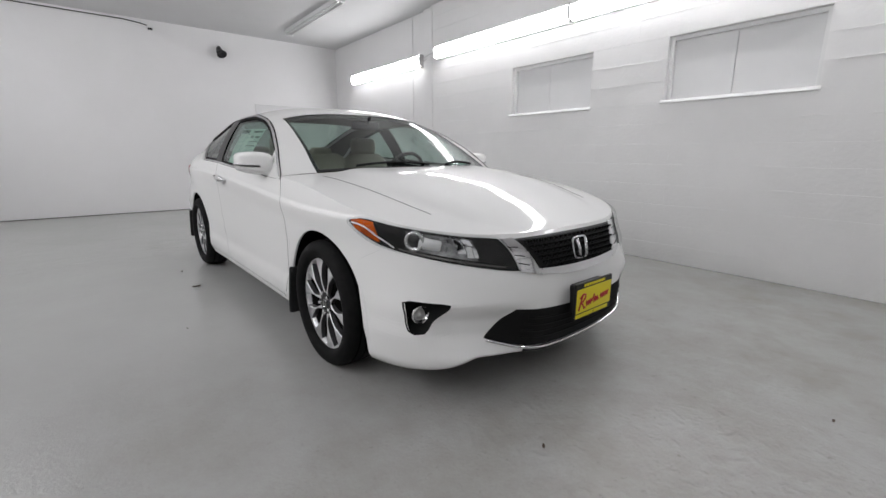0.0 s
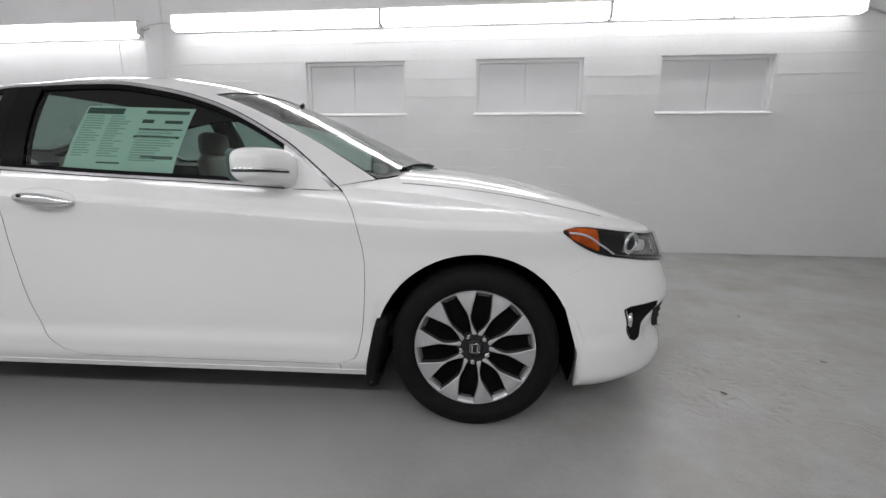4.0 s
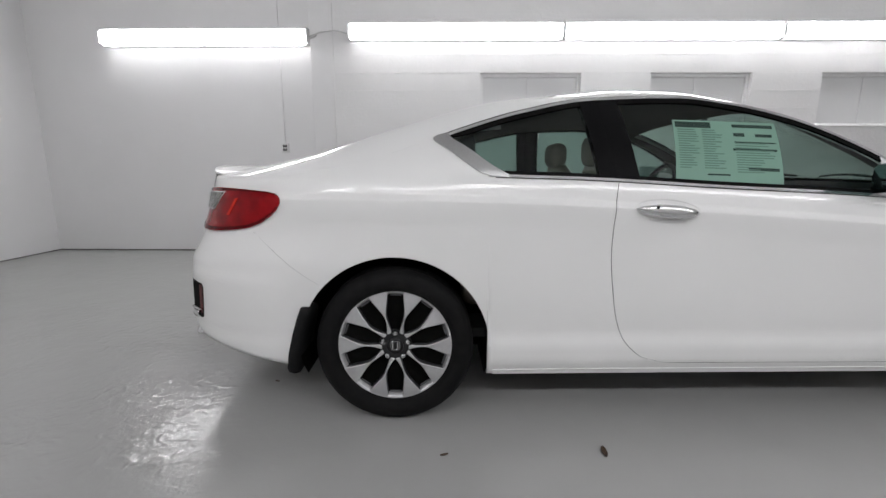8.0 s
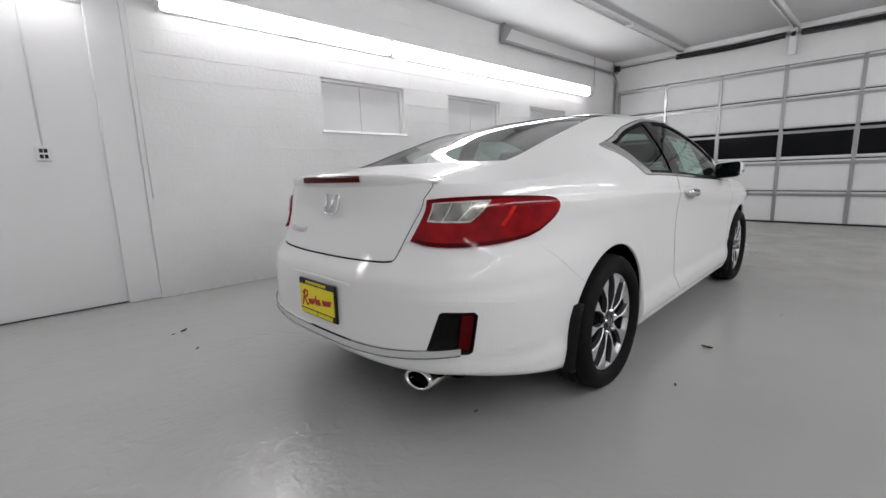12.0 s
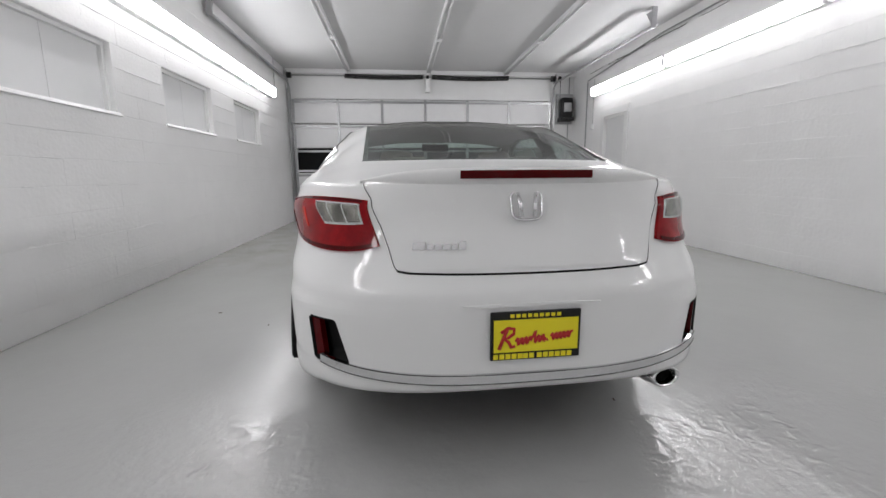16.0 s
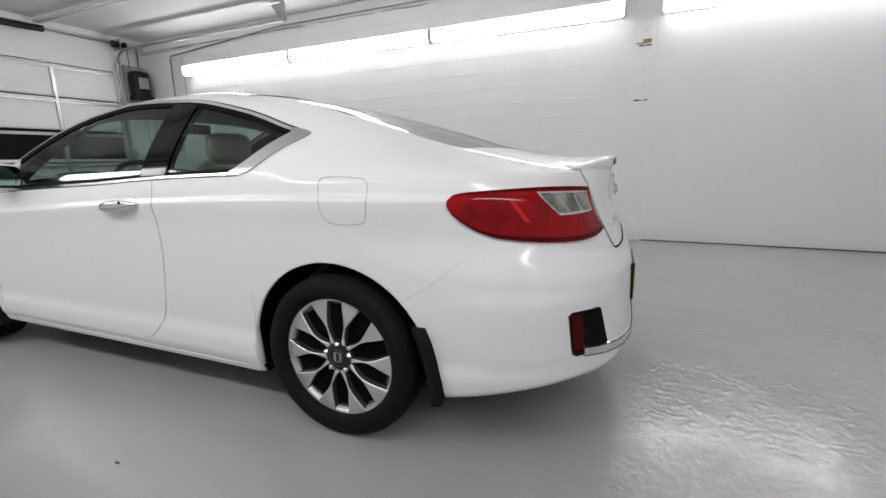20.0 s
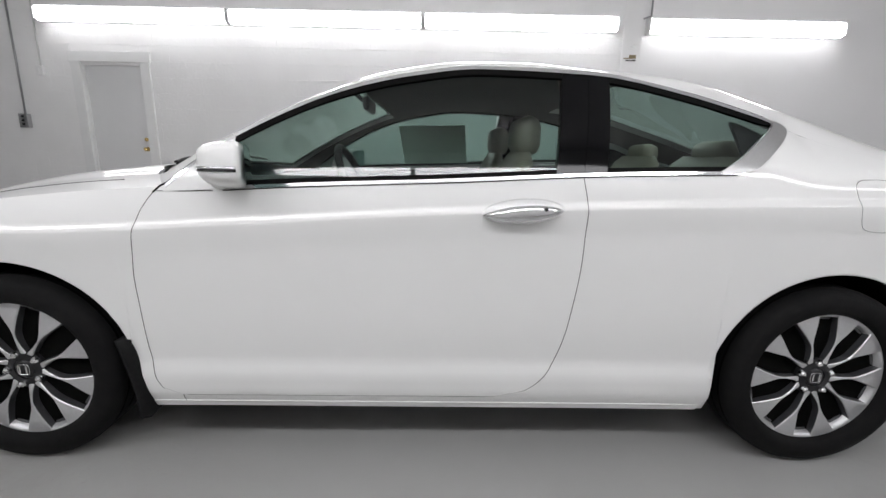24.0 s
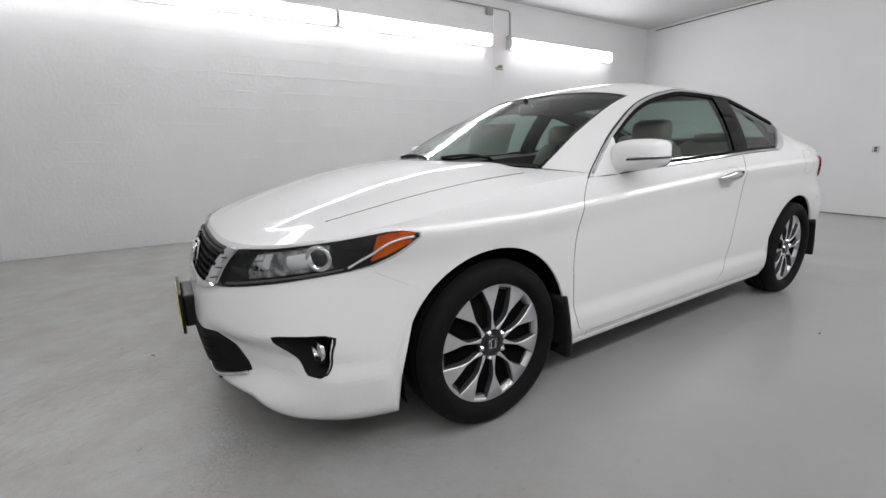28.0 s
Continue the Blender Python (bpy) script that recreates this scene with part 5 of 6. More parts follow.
def recess(outline, front, side, depth, name, label):
    """A dark pocket behind an opening: a narrow rim on the skin, walls that go in, and a floor."""
    pts = []
    for a, b in zip(outline, outline[1:] + outline[:1]):
        n = max(1, int(math.hypot(b[0] - a[0], b[1] - a[1]) / 0.012))
        pts += [(a[0] + (b[0] - a[0]) * k / n, a[1] + (b[1] - a[1]) * k / n) for k in range(n)]
    cy, cz = sum(p[0] for p in pts) / len(pts), sum(p[1] for p in pts) / len(pts)
    inner = Vector((-1 if front else 1, -side * 0.25, 0)).normalized()
    rows = []
    for grow, off, deep in ((1.055, 0.0006, 0), (1.04, 0.0025, 0), (0.98, 0.0015, 0), (0.95, -0.004, depth), (0.5, -0.004, depth * 1.05), (0.02, -0.004, depth * 1.1)):
        row = []
        for y, z in pts:
            y, z = cy + (y - cy) * grow, cz + (z - cz) * grow
            row.append(on_skin(at_y(y, z, front), z, off, side) + inner * deep)
        rows.append(row + [row[0]])
    bm = grid_mesh(rows)
    bmesh.ops.remove_doubles(bm, verts=bm.verts, dist=1e-6)
    return part(name, bm, M_CAVITY, car, label, smooth=True)


for side in (-1, 1):
    low, high = lines([sk(1.628, 0.774), sk(1.69, 0.726), sk(1.78, 0.682), sk(1.955, 0.645), yu(0.56, 0.614), yu(0.44, 0.592), yu(0.395, 0.588)],
                      [sk(1.628, 0.784), sk(1.69, 0.796), sk(1.80, 0.780), sk(1.95, 0.752), yu(0.60, 0.735), yu(0.50, 0.724), yu(0.45, 0.717)])
    lamp = part("headlamp", skin_patch(low, high, 0.003, 40, 10, side), M_CAVITY, car, "black-backed headlamp with clear lens and amber corner", smooth=True)

    def between(t0, t1, s0, s1, lo=low, hi=high, shift=0.0):
        def edge(s):
            def f(t):
                t = t0 + (t1 - t0) * t + shift * (s - 0.5)
                (a, b), (c, d) = lo(min(max(t, 0), 1)), hi(min(max(t, 0), 1))
                return a + (c - a) * s, b + (d - b) * s
            return f
        return edge(s0), edge(s1)
    part("amber_lens", skin_patch(*between(0.035, 0.215, 0.14, 0.92, shift=-0.04), 0.007, 14, 5, side, 0.008), M_AMBER, lamp, smooth=True)

    def spot(t, k, off, lo=low, hi=high, side=side):
        (a, b), (c, d) = lo(t), hi(t)
        return on_skin(a + (c - a) * k, b + (d - b) * k, off, side)
    guide = [spot(0.03 + 0.29 * q, 0.58 + 0.08 * math.sin(math.pi * min(q * 1.6, 1)) - 0.45 * q ** 2.2, 0.0105) for q in np.linspace(0, 1, 22)]
    part("light_guide", tube(guide, 0.0036, 8), M_GUIDE, lamp, "white curved light guide", smooth=True)
    part("lower_trim", skin_patch(*between(0.34, 0.93, 0.07, 0.12), 0.006, 24, 2, side, 0.006), M_DISC, lamp, smooth=True)
    part("inner_panel", skin_patch(*between(0.40, 0.80, 0.20, 0.90, shift=0.06), 0.004, 20, 6, side, 0.004), M_LAMPINSIDE, lamp, smooth=True)
    part("reflector_barrel", moved(lathe([(0.0, -0.002), (0.026, 0.0), (0.030, 0.012), (0.031, 0.085), (0.026, 0.092), (0.0, 0.093)], 28),
                                   Matrix.Translation(spot(0.475, 0.56, -0.012)) @ (spot(0.66, 0.53, -0.016) - spot(0.475, 0.56, -0.012)).to_track_quat("Z", "Y").to_matrix().to_4x4()), M_GUIDE, lamp, "satin silver projector barrel", smooth=True)
    for t0, t1, s0, s1, off in ((0.690, 0.735, 0.38, 0.86, 0.010), (0.740, 0.775, 0.28, 0.66, 0.007), (0.738, 0.785, 0.70, 0.90, 0.012), (0.778, 0.800, 0.30, 0.62, 0.010)):
        part("reflector_facet", skin_patch(*between(t0, t1, s0, s1, shift=0.05), off, 4, 4, side, 0.008), M_CHROME, lamp, smooth=True)
    (a, b), (c, d) = low(0.455), high(0.455)
    u, z = a + (c - a) * 0.58, b + (d - b) * 0.58
    n = out_from(u, z, side)
    eye = Matrix.Translation(on_skin(u, z, -0.006, side)) @ n.to_track_quat("Z", "Y").to_matrix().to_4x4()
    part("projector_ring", moved(lathe([(0.026, 0.0), (0.041, 0.0), (0.043, 0.016), (0.038, 0.021), (0.029, 0.019), (0.027, 0.012)], 32), eye), M_CHROME, lamp, smooth=True)
    part("projector_lens", moved(lathe([(0.0, 0.0225), (0.010, 0.022), (0.020, 0.0195), (0.028, 0.014), (0.029, 0.0)], 28), eye), M_GLOSSBLACK, lamp, "dark glass projector lens", smooth=True)
    part("lamp_lens", skin_patch(low, high, 0.020, 40, 10, side, 0.018), M_CLEAR, lamp, "clear polycarbonate cover", smooth=True).visible_shadow = False
    # bright wing between lamp and grille
    lo2, hi2 = lines([yu(0.392, 0.586), yu(0.34, 0.570), yu(0.285, 0.556)], [yu(0.447, 0.714), yu(0.41, 0.714), yu(0.385, 0.714)], 0)
    part("bright_wing", skin_patch(lo2, hi2, 0.010, 10, 8, side, 0.02), M_CHROME, car, smooth=True)
    for k in (0.25, 0.5, 0.75):
        f = [(lo2(t)[0] + (hi2(t)[0] - lo2(t)[0]) * k, lo2(t)[1] + (hi2(t)[1] - lo2(t)[1]) * k) for t in np.linspace(0.05, 0.6, 8)]
        seam(f, "wing_groove", car, side, 0.0018, 0.011)
    # fog lamp in its dark pocket
    pocket = recess(FOG_HOLE, True, side, 0.055, "fog_lamp_bezel", "black fog lamp surround set into the bumper")
    eye = Matrix.Translation(on_skin(*yu(0.752, 0.402), -0.040, side)) @ Vector((1, side * 0.12, 0.0)).normalized().to_track_quat("Z", "Y").to_matrix().to_4x4()
    part("fog_lamp_ring", moved(lathe([(0.030, -0.012), (0.041, -0.012), (0.042, 0.012), (0.037, 0.016), (0.033, 0.010), (0.030, 0.0)], 32), eye), M_CHROME, pocket, smooth=True)
    part("fog_lamp_lens", moved(lathe([(0.0, 0.006), (0.015, 0.005), (0.026, 0.001), (0.033, -0.002), (0.033, -0.012)], 28), eye), M_REVERSE, pocket, smooth=True)


def both_sides(low, high, off, name, mat, parent, n=40, m=8, depth=0.012, label=""):
    """A patch across the nose or the tail; low and high are functions of y giving z."""
    front = off[1] == "nose"
    rows = []
    for s in np.linspace(0, 1, m + 1):
        row = []
        for t in np.linspace(-1, 1, n + 1):
            (y0, z0), (y1, z1) = low(t), high(t)
            y, z = y0 + (y1 - y0) * s, z0 + (z1 - z0) * s
            row.append(on_skin(at_y(y, z, front), z, off[0], 1 if y > 0 else -1))
        rows.append(row)
    return part(name, solid_patch(rows, depth, to_core), mat, parent, label, smooth=True)


grille = both_sides(lambda t: (t * 0.285, 0.572), lambda t: (t * 0.375, 0.704), (0.004, "nose"), "grille", M_CAVITY, car, label="black honeycomb grille")
bm = bmesh.new()
for r in range(6):
    z = 0.585 + r * 0.0215
    w = 0.285 + (z - 0.572) / 0.132 * 0.09 - 0.02
    k = int(w / 0.034)
    for i in range(-k, k + 1):
        y = i * 0.034 + (0.017 if r % 2 else 0)
        u = at_y(y, z)
        p = on_skin(u, z, 0.006, 1 if y > 0 else -1)
        vs = [bm.verts.new(p + Vector((0.008 * (1 - abs(q - 2.5) / 9), 0.0160 * math.cos(a), 0.0108 * math.sin(a)))) for q, a in enumerate([math.tau * j / 6 for j in range(6)])]
        ins = [bm.verts.new(p + Vector((-0.004, 0.0105 * math.cos(a), 0.0066 * math.sin(a)))) for a in [math.tau * j / 6 for j in range(6)]]
        for j in range(6):
            bm.faces.new((vs[j], vs[(j + 1) % 6], ins[(j + 1) % 6], ins[j]))
tagged(part("honeycomb", bm, M_GLOSSBLACK, grille), kind="stuff")
both_sides(lambda t: (t * 0.40, 0.540 + 0.045 * abs(t) ** 2), lambda t: (t * 0.34, 0.574 + 0.015 * t * t), (0.012, "nose"), "grille_bar", M_CHROME, car, depth=0.02, m=4, label="chrome bar under the grille")
both_sides(lambda t: (t * 0.40, 0.704), lambda t: (t * 0.40, 0.711), (0.004, "nose"), "grille_lip", M_BLACK, car, m=2)
intake = both_sides(lambda t: (t * 0.535, 0.225 + 0.085 * abs(t) ** 2.2), lambda t: (t * 0.43, 0.405 + 0.030 * t * t), (0.003, "nose"), "lower_intake", M_CAVITY, car, label="black lower air intake")
for k in range(4):
    z = 0.275 + 0.03 * k
    w = 0.40 - 0.01 * k
    part("intake_slat", tube([on_skin(at_y(y, z + 0.05 * (y / 0.5) ** 2), z + 0.05 * (y / 0.5) ** 2, 0.004, 1 if y > 0 else -1) for y in np.linspace(-w, w, 24)], 0.0045, 6), M_CAVITY, intake, smooth=True)
part("intake_bright_lip", tube([on_skin(at_y(y, 0.218 + 0.085 * abs(y / 0.535) ** 2.2), 0.218 + 0.085 * abs(y / 0.535) ** 2.2, 0.008, 1 if y > 0 else -1) for y in np.linspace(-0.53, 0.53, 50)], 0.0075, 8), M_CHROME, car, smooth=True)
part("front_splitter", tube([on_skin(at_y(y, 0.200 + 0.10 * abs(y / 0.56) ** 2.2), 0.200 + 0.10 * abs(y / 0.56) ** 2.2, 0.0, 1 if y > 0 else -1) for y in np.linspace(-0.38, 0.38, 40)], 0.008, 8), M_BLACK, car, smooth=True)


def emblem(at, ahead, size, parent):
    """A bright rounded frame with two uprights."""
    bm = bmesh.new()
    ring = []
    for k in range(40):
        a = math.tau * k / 40
        c, s = math.cos(a), math.sin(a)
        ring.append(Vector((0.5 * abs(c) ** 0.45 * (1 if c > 0 else -1) * (0.92 + 0.08 * s), 0.42 * abs(s) ** 0.45 * (1 if s > 0 else -1), 0)) * size)
    m = Matrix.Translation(at) @ ahead
    part("emblem_frame", moved(tube(ring, size * 0.045, 8, True), m), M_CHROME, parent, smooth=True)
    for k in (-1, 1):
        part("emblem_upright", moved(tube([Vector((k * 0.285 * size, 0.35 * size, 0.01)), Vector((k * 0.215 * size, 0, 0.013)), Vector((k * 0.205 * size, -0.35 * size, 0.01))], size * 0.07, 8), m), M_CHROME, parent, smooth=True)


FACE_FRONT = Matrix(((0, 0, 1, 0), (1, 0, 0, 0), (0, 1, 0, 0), (0, 0, 0, 1)))
FACE_REAR = Matrix(((0, 0, -1, 0), (-1, 0, 0, 0), (0, 1, 0, 0), (0, 0, 0, 1)))
emblem(skin(0, 0.640) + Vector((0.014, 0, 0)), FACE_FRONT @ pose(0, 0, 0, -12, 0, 0), 0.118, grille)


def licence_plate(at, face, parent, name):
    """Yellow dealer plate in a black frame; the lettering is drawn as strokes and bars."""
    m = Matrix.Translation(at) @ face
    frame_bm = boxes((-0.152, 0.152, -0.082, 0.082, -0.006, 0.006), bevel=0.004)
    plate = part(name, moved(frame_bm, m), M_BLACK, parent, "black plate frame holding a yellow dealer plate")
    part("plate_face", moved(boxes((-0.142, 0.142, -0.053, 0.056, 0.005, 0.0085)), m), M_YELLOW, plate)
    for k in range(9):
        part("frame_upper_bar", moved(boxes((-0.088 + 0.0195 * k, -0.075 + 0.0195 * k, 0.063, 0.0745, 0.006, 0.0085)), m), M_YELLOW, plate)
    for x0, n in ((-0.143, 5), (-0.043, 2), (0.004, 6)):
        for k in range(n):
            part("frame_lower_bar", moved(boxes((x0 + 0.0205 * k, x0 + 0.0160 + 0.0205 * k, -0.0765, -0.0595, 0.006, 0.0085)), m), M_YELLOW, plate)
    # red slanting scrawl: a tall flourish, a run of waves and a dot, rising to one side
    def scrawl(pts, r):
        line = tube([Vector((x + 0.22 * y, y + 0.10 * x, 0.0090)) for x, y in pts], r, 6)
        bmesh.ops.scale(line, vec=(1, 1, 0.35), space=Matrix.Translation((0, 0, -0.0090)), verts=line.verts)
        part("script_stroke", moved(line, m), M_REDINK, plate, smooth=True)
    scrawl([(-0.118, -0.030), (-0.112, 0.005), (-0.106, 0.036)], 0.0062)
    scrawl([(-0.124, 0.026), (-0.104, 0.040), (-0.082, 0.034), (-0.080, 0.018), (-0.096, 0.006), (-0.108, 0.004), (-0.092, -0.008), (-0.078, -0.028), (-0.066, -0.026)], 0.0056)
    scrawl([(-0.066 + 0.100 * q, -0.012 + 0.012 * math.sin(q * 44) + (0.020 if 0.52 < q < 0.60 else 0.0)) for q in np.linspace(0, 1, 60)], 0.0046)
    scrawl([(0.040, -0.022), (0.0435, -0.020)], 0.0045)
    scrawl([(0.052 + 0.070 * q, -0.012 + 0.011 * math.sin(q * 34)) for q in np.linspace(0, 1, 44)], 0.0046)
    return plate


licence_plate(Vector((2.288, -0.005, 0.425)), FACE_FRONT, car, "front_plate")
part("plate_bracket", boxes((2.20, 2.284, -0.12, 0.12, 0.36, 0.49), bevel=0.01), M_BLACK, car)

# bonnet joints and wipers
hood_edge = []
for side in (-1, 1):
    pts = []
    for t in np.linspace(0, 1, 24):
        x = 0.93 + (1.80 - 0.93) * t
        z0 = FENDER(x)
        y = (0.70 - 0.05 * t - 0.06 * t ** 3)
        ys = -skin(at_x(x, z0), z0).y
        r = y / ys
        cx = nose_x + (1.12 - nose_x) * (nose_x - x) / (nose_x - 0.80)
        px = cx + (x - cx) * r * r
        pts.append(Vector((px, side * y, z0 + (HOODLINE(cx) - z0) * (1 - r ** 2.3) + 0.0006)))
    part("bonnet_gap", tube(pts, 0.0010, 6), M_SEAM, car, smooth=True)
part("cowl_panel", grid_mesh([[canopy(x, r, 0.003) for r in np.linspace(-0.79, 0.79, 31)] for x in (0.806, 0.800, 0.794, 0.786)]), M_BLACK, car, "black cowl panel under the windscreen", smooth=True)
for y0, y1 in ((-0.46, 0.0), (0.14, 0.44)):
    pts = [canopy(0.775 - 0.02 * math.sin(math.pi * t), (y0 + (y1 - y0) * t) / 0.83, 0.009) for t in np.linspace(0, 1, 16)]
    wiper = part("wiper", tube(pts, 0.0045, 8), M_BLACK, car, "black wiper arm and blade", smooth=True)
    part("wiper_blade", tube([p + Vector((-0.006, 0, -0.006)) for p in pts], 0.0035, 6), M_RUBBER, wiper, smooth=True)

# ---- tail: lamps, boot lid, spoiler, bumper ----
for side in (-1, 1):
    low, high = lines([sk(-1.785, 0.900), sk(-1.81, 0.862), sk(-1.90, 0.802), sk(-2.03, 0.780), yr(0.66, 0.770), yr(0.56, 0.774), yr(0.492, 0.793)],
                      [sk(-1.785, 0.918), sk(-1.81, 0.938), sk(-1.92, 0.948), sk(-2.03, 0.953), yr(0.66, 0.953), yr(0.58, 0.950), yr(0.528, 0.944)], 1)
    lamp = part("tail_lamp", skin_patch(low, high, 0.010, 40, 10, side, 0.02), M_RED, car, "red wrap-round tail lamp with clear reversing window", smooth=True)

    def inside(t0, t1, s0, s1, lo=low, hi=high):
        def edge(s):
            def f(t):
                t = t0 + (t1 - t0) * t
                (a, b), (c, d) = lo(t), hi(t)
                return a + (c - a) * s, b + (d - b) * s
            return f
        return edge(s0), edge(s1)

    def chamber(a0, a1, s0, s1, lo=low, hi=high):
        """Two edges of a stretch of the reversing window, whose outer end leans."""
        def edge(s):
            def f(t):
                k = a0 + (a1 - a0) * t
                first = 0.66 - 0.13 * (s - 0.50) / 0.40
                t = first + (0.955 - first) * k
                (a, b), (c, d) = lo(t), hi(t)
                return a + (c - a) * s, b + (d - b) * s
            return f
        return edge(s0), edge(s1)
    part("reversing_rim", skin_patch(*chamber(0.0, 1.0, 0.49, 0.90), 0.0125, 16, 5, side, 0.01), M_REVERSE, lamp, "clear silver reversing lens", smooth=True)
    for a0, a1 in ((0.03, 0.30), (0.33, 0.65), (0.68, 0.97)):
        part("lamp_chamber", skin_patch(*chamber(a0, a1, 0.53, 0.875), 0.0135, 8, 5, side, 0.004), M_CHAMBER, lamp, "smoky silver lamp chamber", smooth=True)
    part("reversing_cover", skin_patch(*chamber(0.0, 1.0, 0.49, 0.90), 0.0165, 16, 5, side, 0.002), M_CLEAR, lamp, smooth=True).visible_shadow = False
    # slanting streak of brighter red paints the glow in the lens
    streak = (lambda t: tuple(low(0.43 + 0.03 * t)[k] * 0.62 + high(0.43 + 0.03 * t)[k] * 0.38 for k in (0, 1))), (lambda t: tuple(low(0.36 + 0.03 * t)[k] * 0.22 + high(0.36 + 0.03 * t)[k] * 0.78 for k in (0, 1)))
    part("light_streak", skin_patch(*streak, 0.0122, 4, 6, side, 0.003), M_REDBRIGHT, lamp, "brighter red streak of painted glow", smooth=True)
    part("lens_rim", skin_patch(*inside(0.03, 0.97, 0.02, 0.09), 0.0125, 24, 2, side, 0.004), M_REDDARK, lamp, smooth=True)
    part("lens_rim", skin_patch(*inside(0.03, 0.97, 0.93, 0.985), 0.0125, 24, 2, side, 0.004), M_REDDARK, lamp, smooth=True)
    # reflector pockets low in the bumper
    pocket = recess(REAR_HOLE, False, side, 0.04, "bumper_pocket", "black bumper pocket with a red reflector")
    lo4, hi4 = lines([yr(0.722, 0.412), yr(0.692, 0.412)], [yr(0.735, 0.542), yr(0.706, 0.542)], 0)
    part("reflector", skin_patch(lo4, hi4, -0.004, 4, 6, side, 0.02), M_REDDARK, pocket, smooth=True)

lid = []
for z in (0.722, 0.726, 0.735, *np.linspace(0.75, 1.005, 13)):
    w = 0.440 + 0.092 * (z - 0.730) / 0.285 - (0.012 if z < 0.724 else 0.004 if z < 0.73 else 0)
    lid.append([on_skin(at_y(y, z, False), z, 0.003, 1 if y > 0 else -1) for y in np.linspace(-w, w, 41)])
boot = part("boot_lid", solid_patch(lid, 0.012, to_core), M_PAINT, car, smooth=True)
edge = [(0.536, 1.008), (0.515, 0.95), (0.485, 0.86), (0.455, 0.765), (0.445, 0.732), (0.435, 0.720), (0.40, 0.714), (0.2, 0.708), (0.0, 0.706)]
for side in (-1, 1):
    seam([yr(y, z) for y, z in edge[:6]], "boot_gap", car, side, 0.0016, 0.0)
    # lower gap drawn thicker: joint plus the shadow line under the lid's lip
    seam([yr(y, z) for y, z in edge[5:]], "boot_lower_gap_shade", car, side, 0.0038, 0.0)
# spoiler lip with the high brake lamp
rows = []
for y in np.linspace(-0.55, 0.55, 49):
    f = 1 - (abs(y) / 0.55) ** 4
    u = at_y(y, 1.005, False)
    s = skin(u, 1.005, 1 if y > 0 else -1)
    rows.append([s + Vector(p) for p in ((0.20, 0, 0.024 * f + 0.014), (0.10, 0, 0.032 * f + 0.008), (0.02, 0, 0.040 * f + 0.003), (-0.012 * f, 0, 0.042 * f + 0.004), (-0.018 * f, 0, 0.034 * f), (-0.012 * f, 0, 0.004), (0.0, 0, -0.012))])
spoiler = part("spoiler", grid_mesh(rows), M_PAINT, car, smooth=True)
rows = []
for y in np.linspace(-0.225, 0.225, 25):
    f = 1 - (abs(y) / 0.55) ** 4
    s = skin(at_y(y, 1.005, False), 1.005, 1 if y > 0 else -1)
    rows.append([s + Vector((-0.018 * f - 0.004, 0, zz * f)) for zz in (0.010, 0.017, 0.028, 0.036)] + [s + Vector((-0.004, 0, 0.040 * f))])
part("high_brake_lamp", solid_patch(rows, 0.006, lambda p: Vector((1, 0, 0))), M_REDDARK, spoiler, "dark red high brake lamp", smooth=True)
emblem(skin(3, 0.925) + Vector((-0.010, 0, 0)), FACE_REAR @ pose(0, 0, 0, -15, 0, 0), 0.115, boot)
for k, (y0, y1, h) in enumerate(((0.385, 0.345, 0.026), (0.340, 0.318, 0.018), (0.313, 0.291, 0.018), (0.286, 0.262, 0.018), (0.257, 0.240, 0.018), (0.235, 0.212, 0.026))):
    z = 0.785
    p = [on_skin(at_y(y, zz, False), zz, 0.005, 1) for y, zz in ((y0, z), (y1, z), (y1 - 0.004, z + h), (y0 - 0.004, z + h * 0.85))]
    bm = bmesh.new()
    vs = [bm.verts.new(q) for q in p] + [bm.verts.new(q + Vector((-0.003, 0, 0))) for q in p]
    for q in ((0, 1, 2, 3), (4, 5, 6, 7), (0, 1, 5, 4), (1, 2, 6, 5), (2, 3, 7, 6), (3, 0, 4, 7)):
        bm.faces.new([vs[i] for i in q])
    part("name_bar", bm, M_CHROME, boot)
both_sides(lambda t: (t * 0.70, 0.353 + 0.045 * abs(t) ** 2.5), lambda t: (t * 0.70, 0.380 + 0.042 * abs(t) ** 2.5), (0.008, "tail"), "bumper_strip", M_CHROME, car, 60, 3, 0.012, "bright strip along the rear bumper")
both_sides(lambda t: (t * 0.215, 0.606 - 0.004 * t * t), lambda t: (t * 0.235, 0.616 - 0.004 * t * t), (0.004, "tail"), "plate_ledge", M_PAINT, car, 24, 3, 0.012, "moulded ledge over the number plate")
for dz in (-0.0015, 0.0285):
    part("strip_gap", tube([on_skin(at_y(y, z, False), z, 0.008, 1 if y > 0 else -1) for y, z in [(0.70 * t, 0.353 + dz + 0.044 * abs(t) ** 2.5) for t in np.linspace(-1, 1, 50)]], 0.0014, 6), M_SEAM, car, smooth=True)
licence_plate(Vector((-2.379, -0.006, 0.512)), FACE_REAR, car, "rear_plate")
pipe = lathe([(0.038, 0.012), (0.039, 0.0), (0.046, 0.0), (0.049, 0.012), (0.049, 0.20), (0.038, 0.20)], 32, "x")
bmesh.ops.delete(pipe, geom=[f for f in pipe.faces if len(f.verts) > 4], context="FACES")
tip = part("exhaust_tip", moved(pipe, Matrix.Translation((-2.296, -0.550, 0.281)) @ pose(0, 0, 0, 0, 4, 10) @ Matrix.Diagonal((1, 1.32, 0.80, 1))), M_CHROME, car, "polished oval exhaust tip", smooth=True)
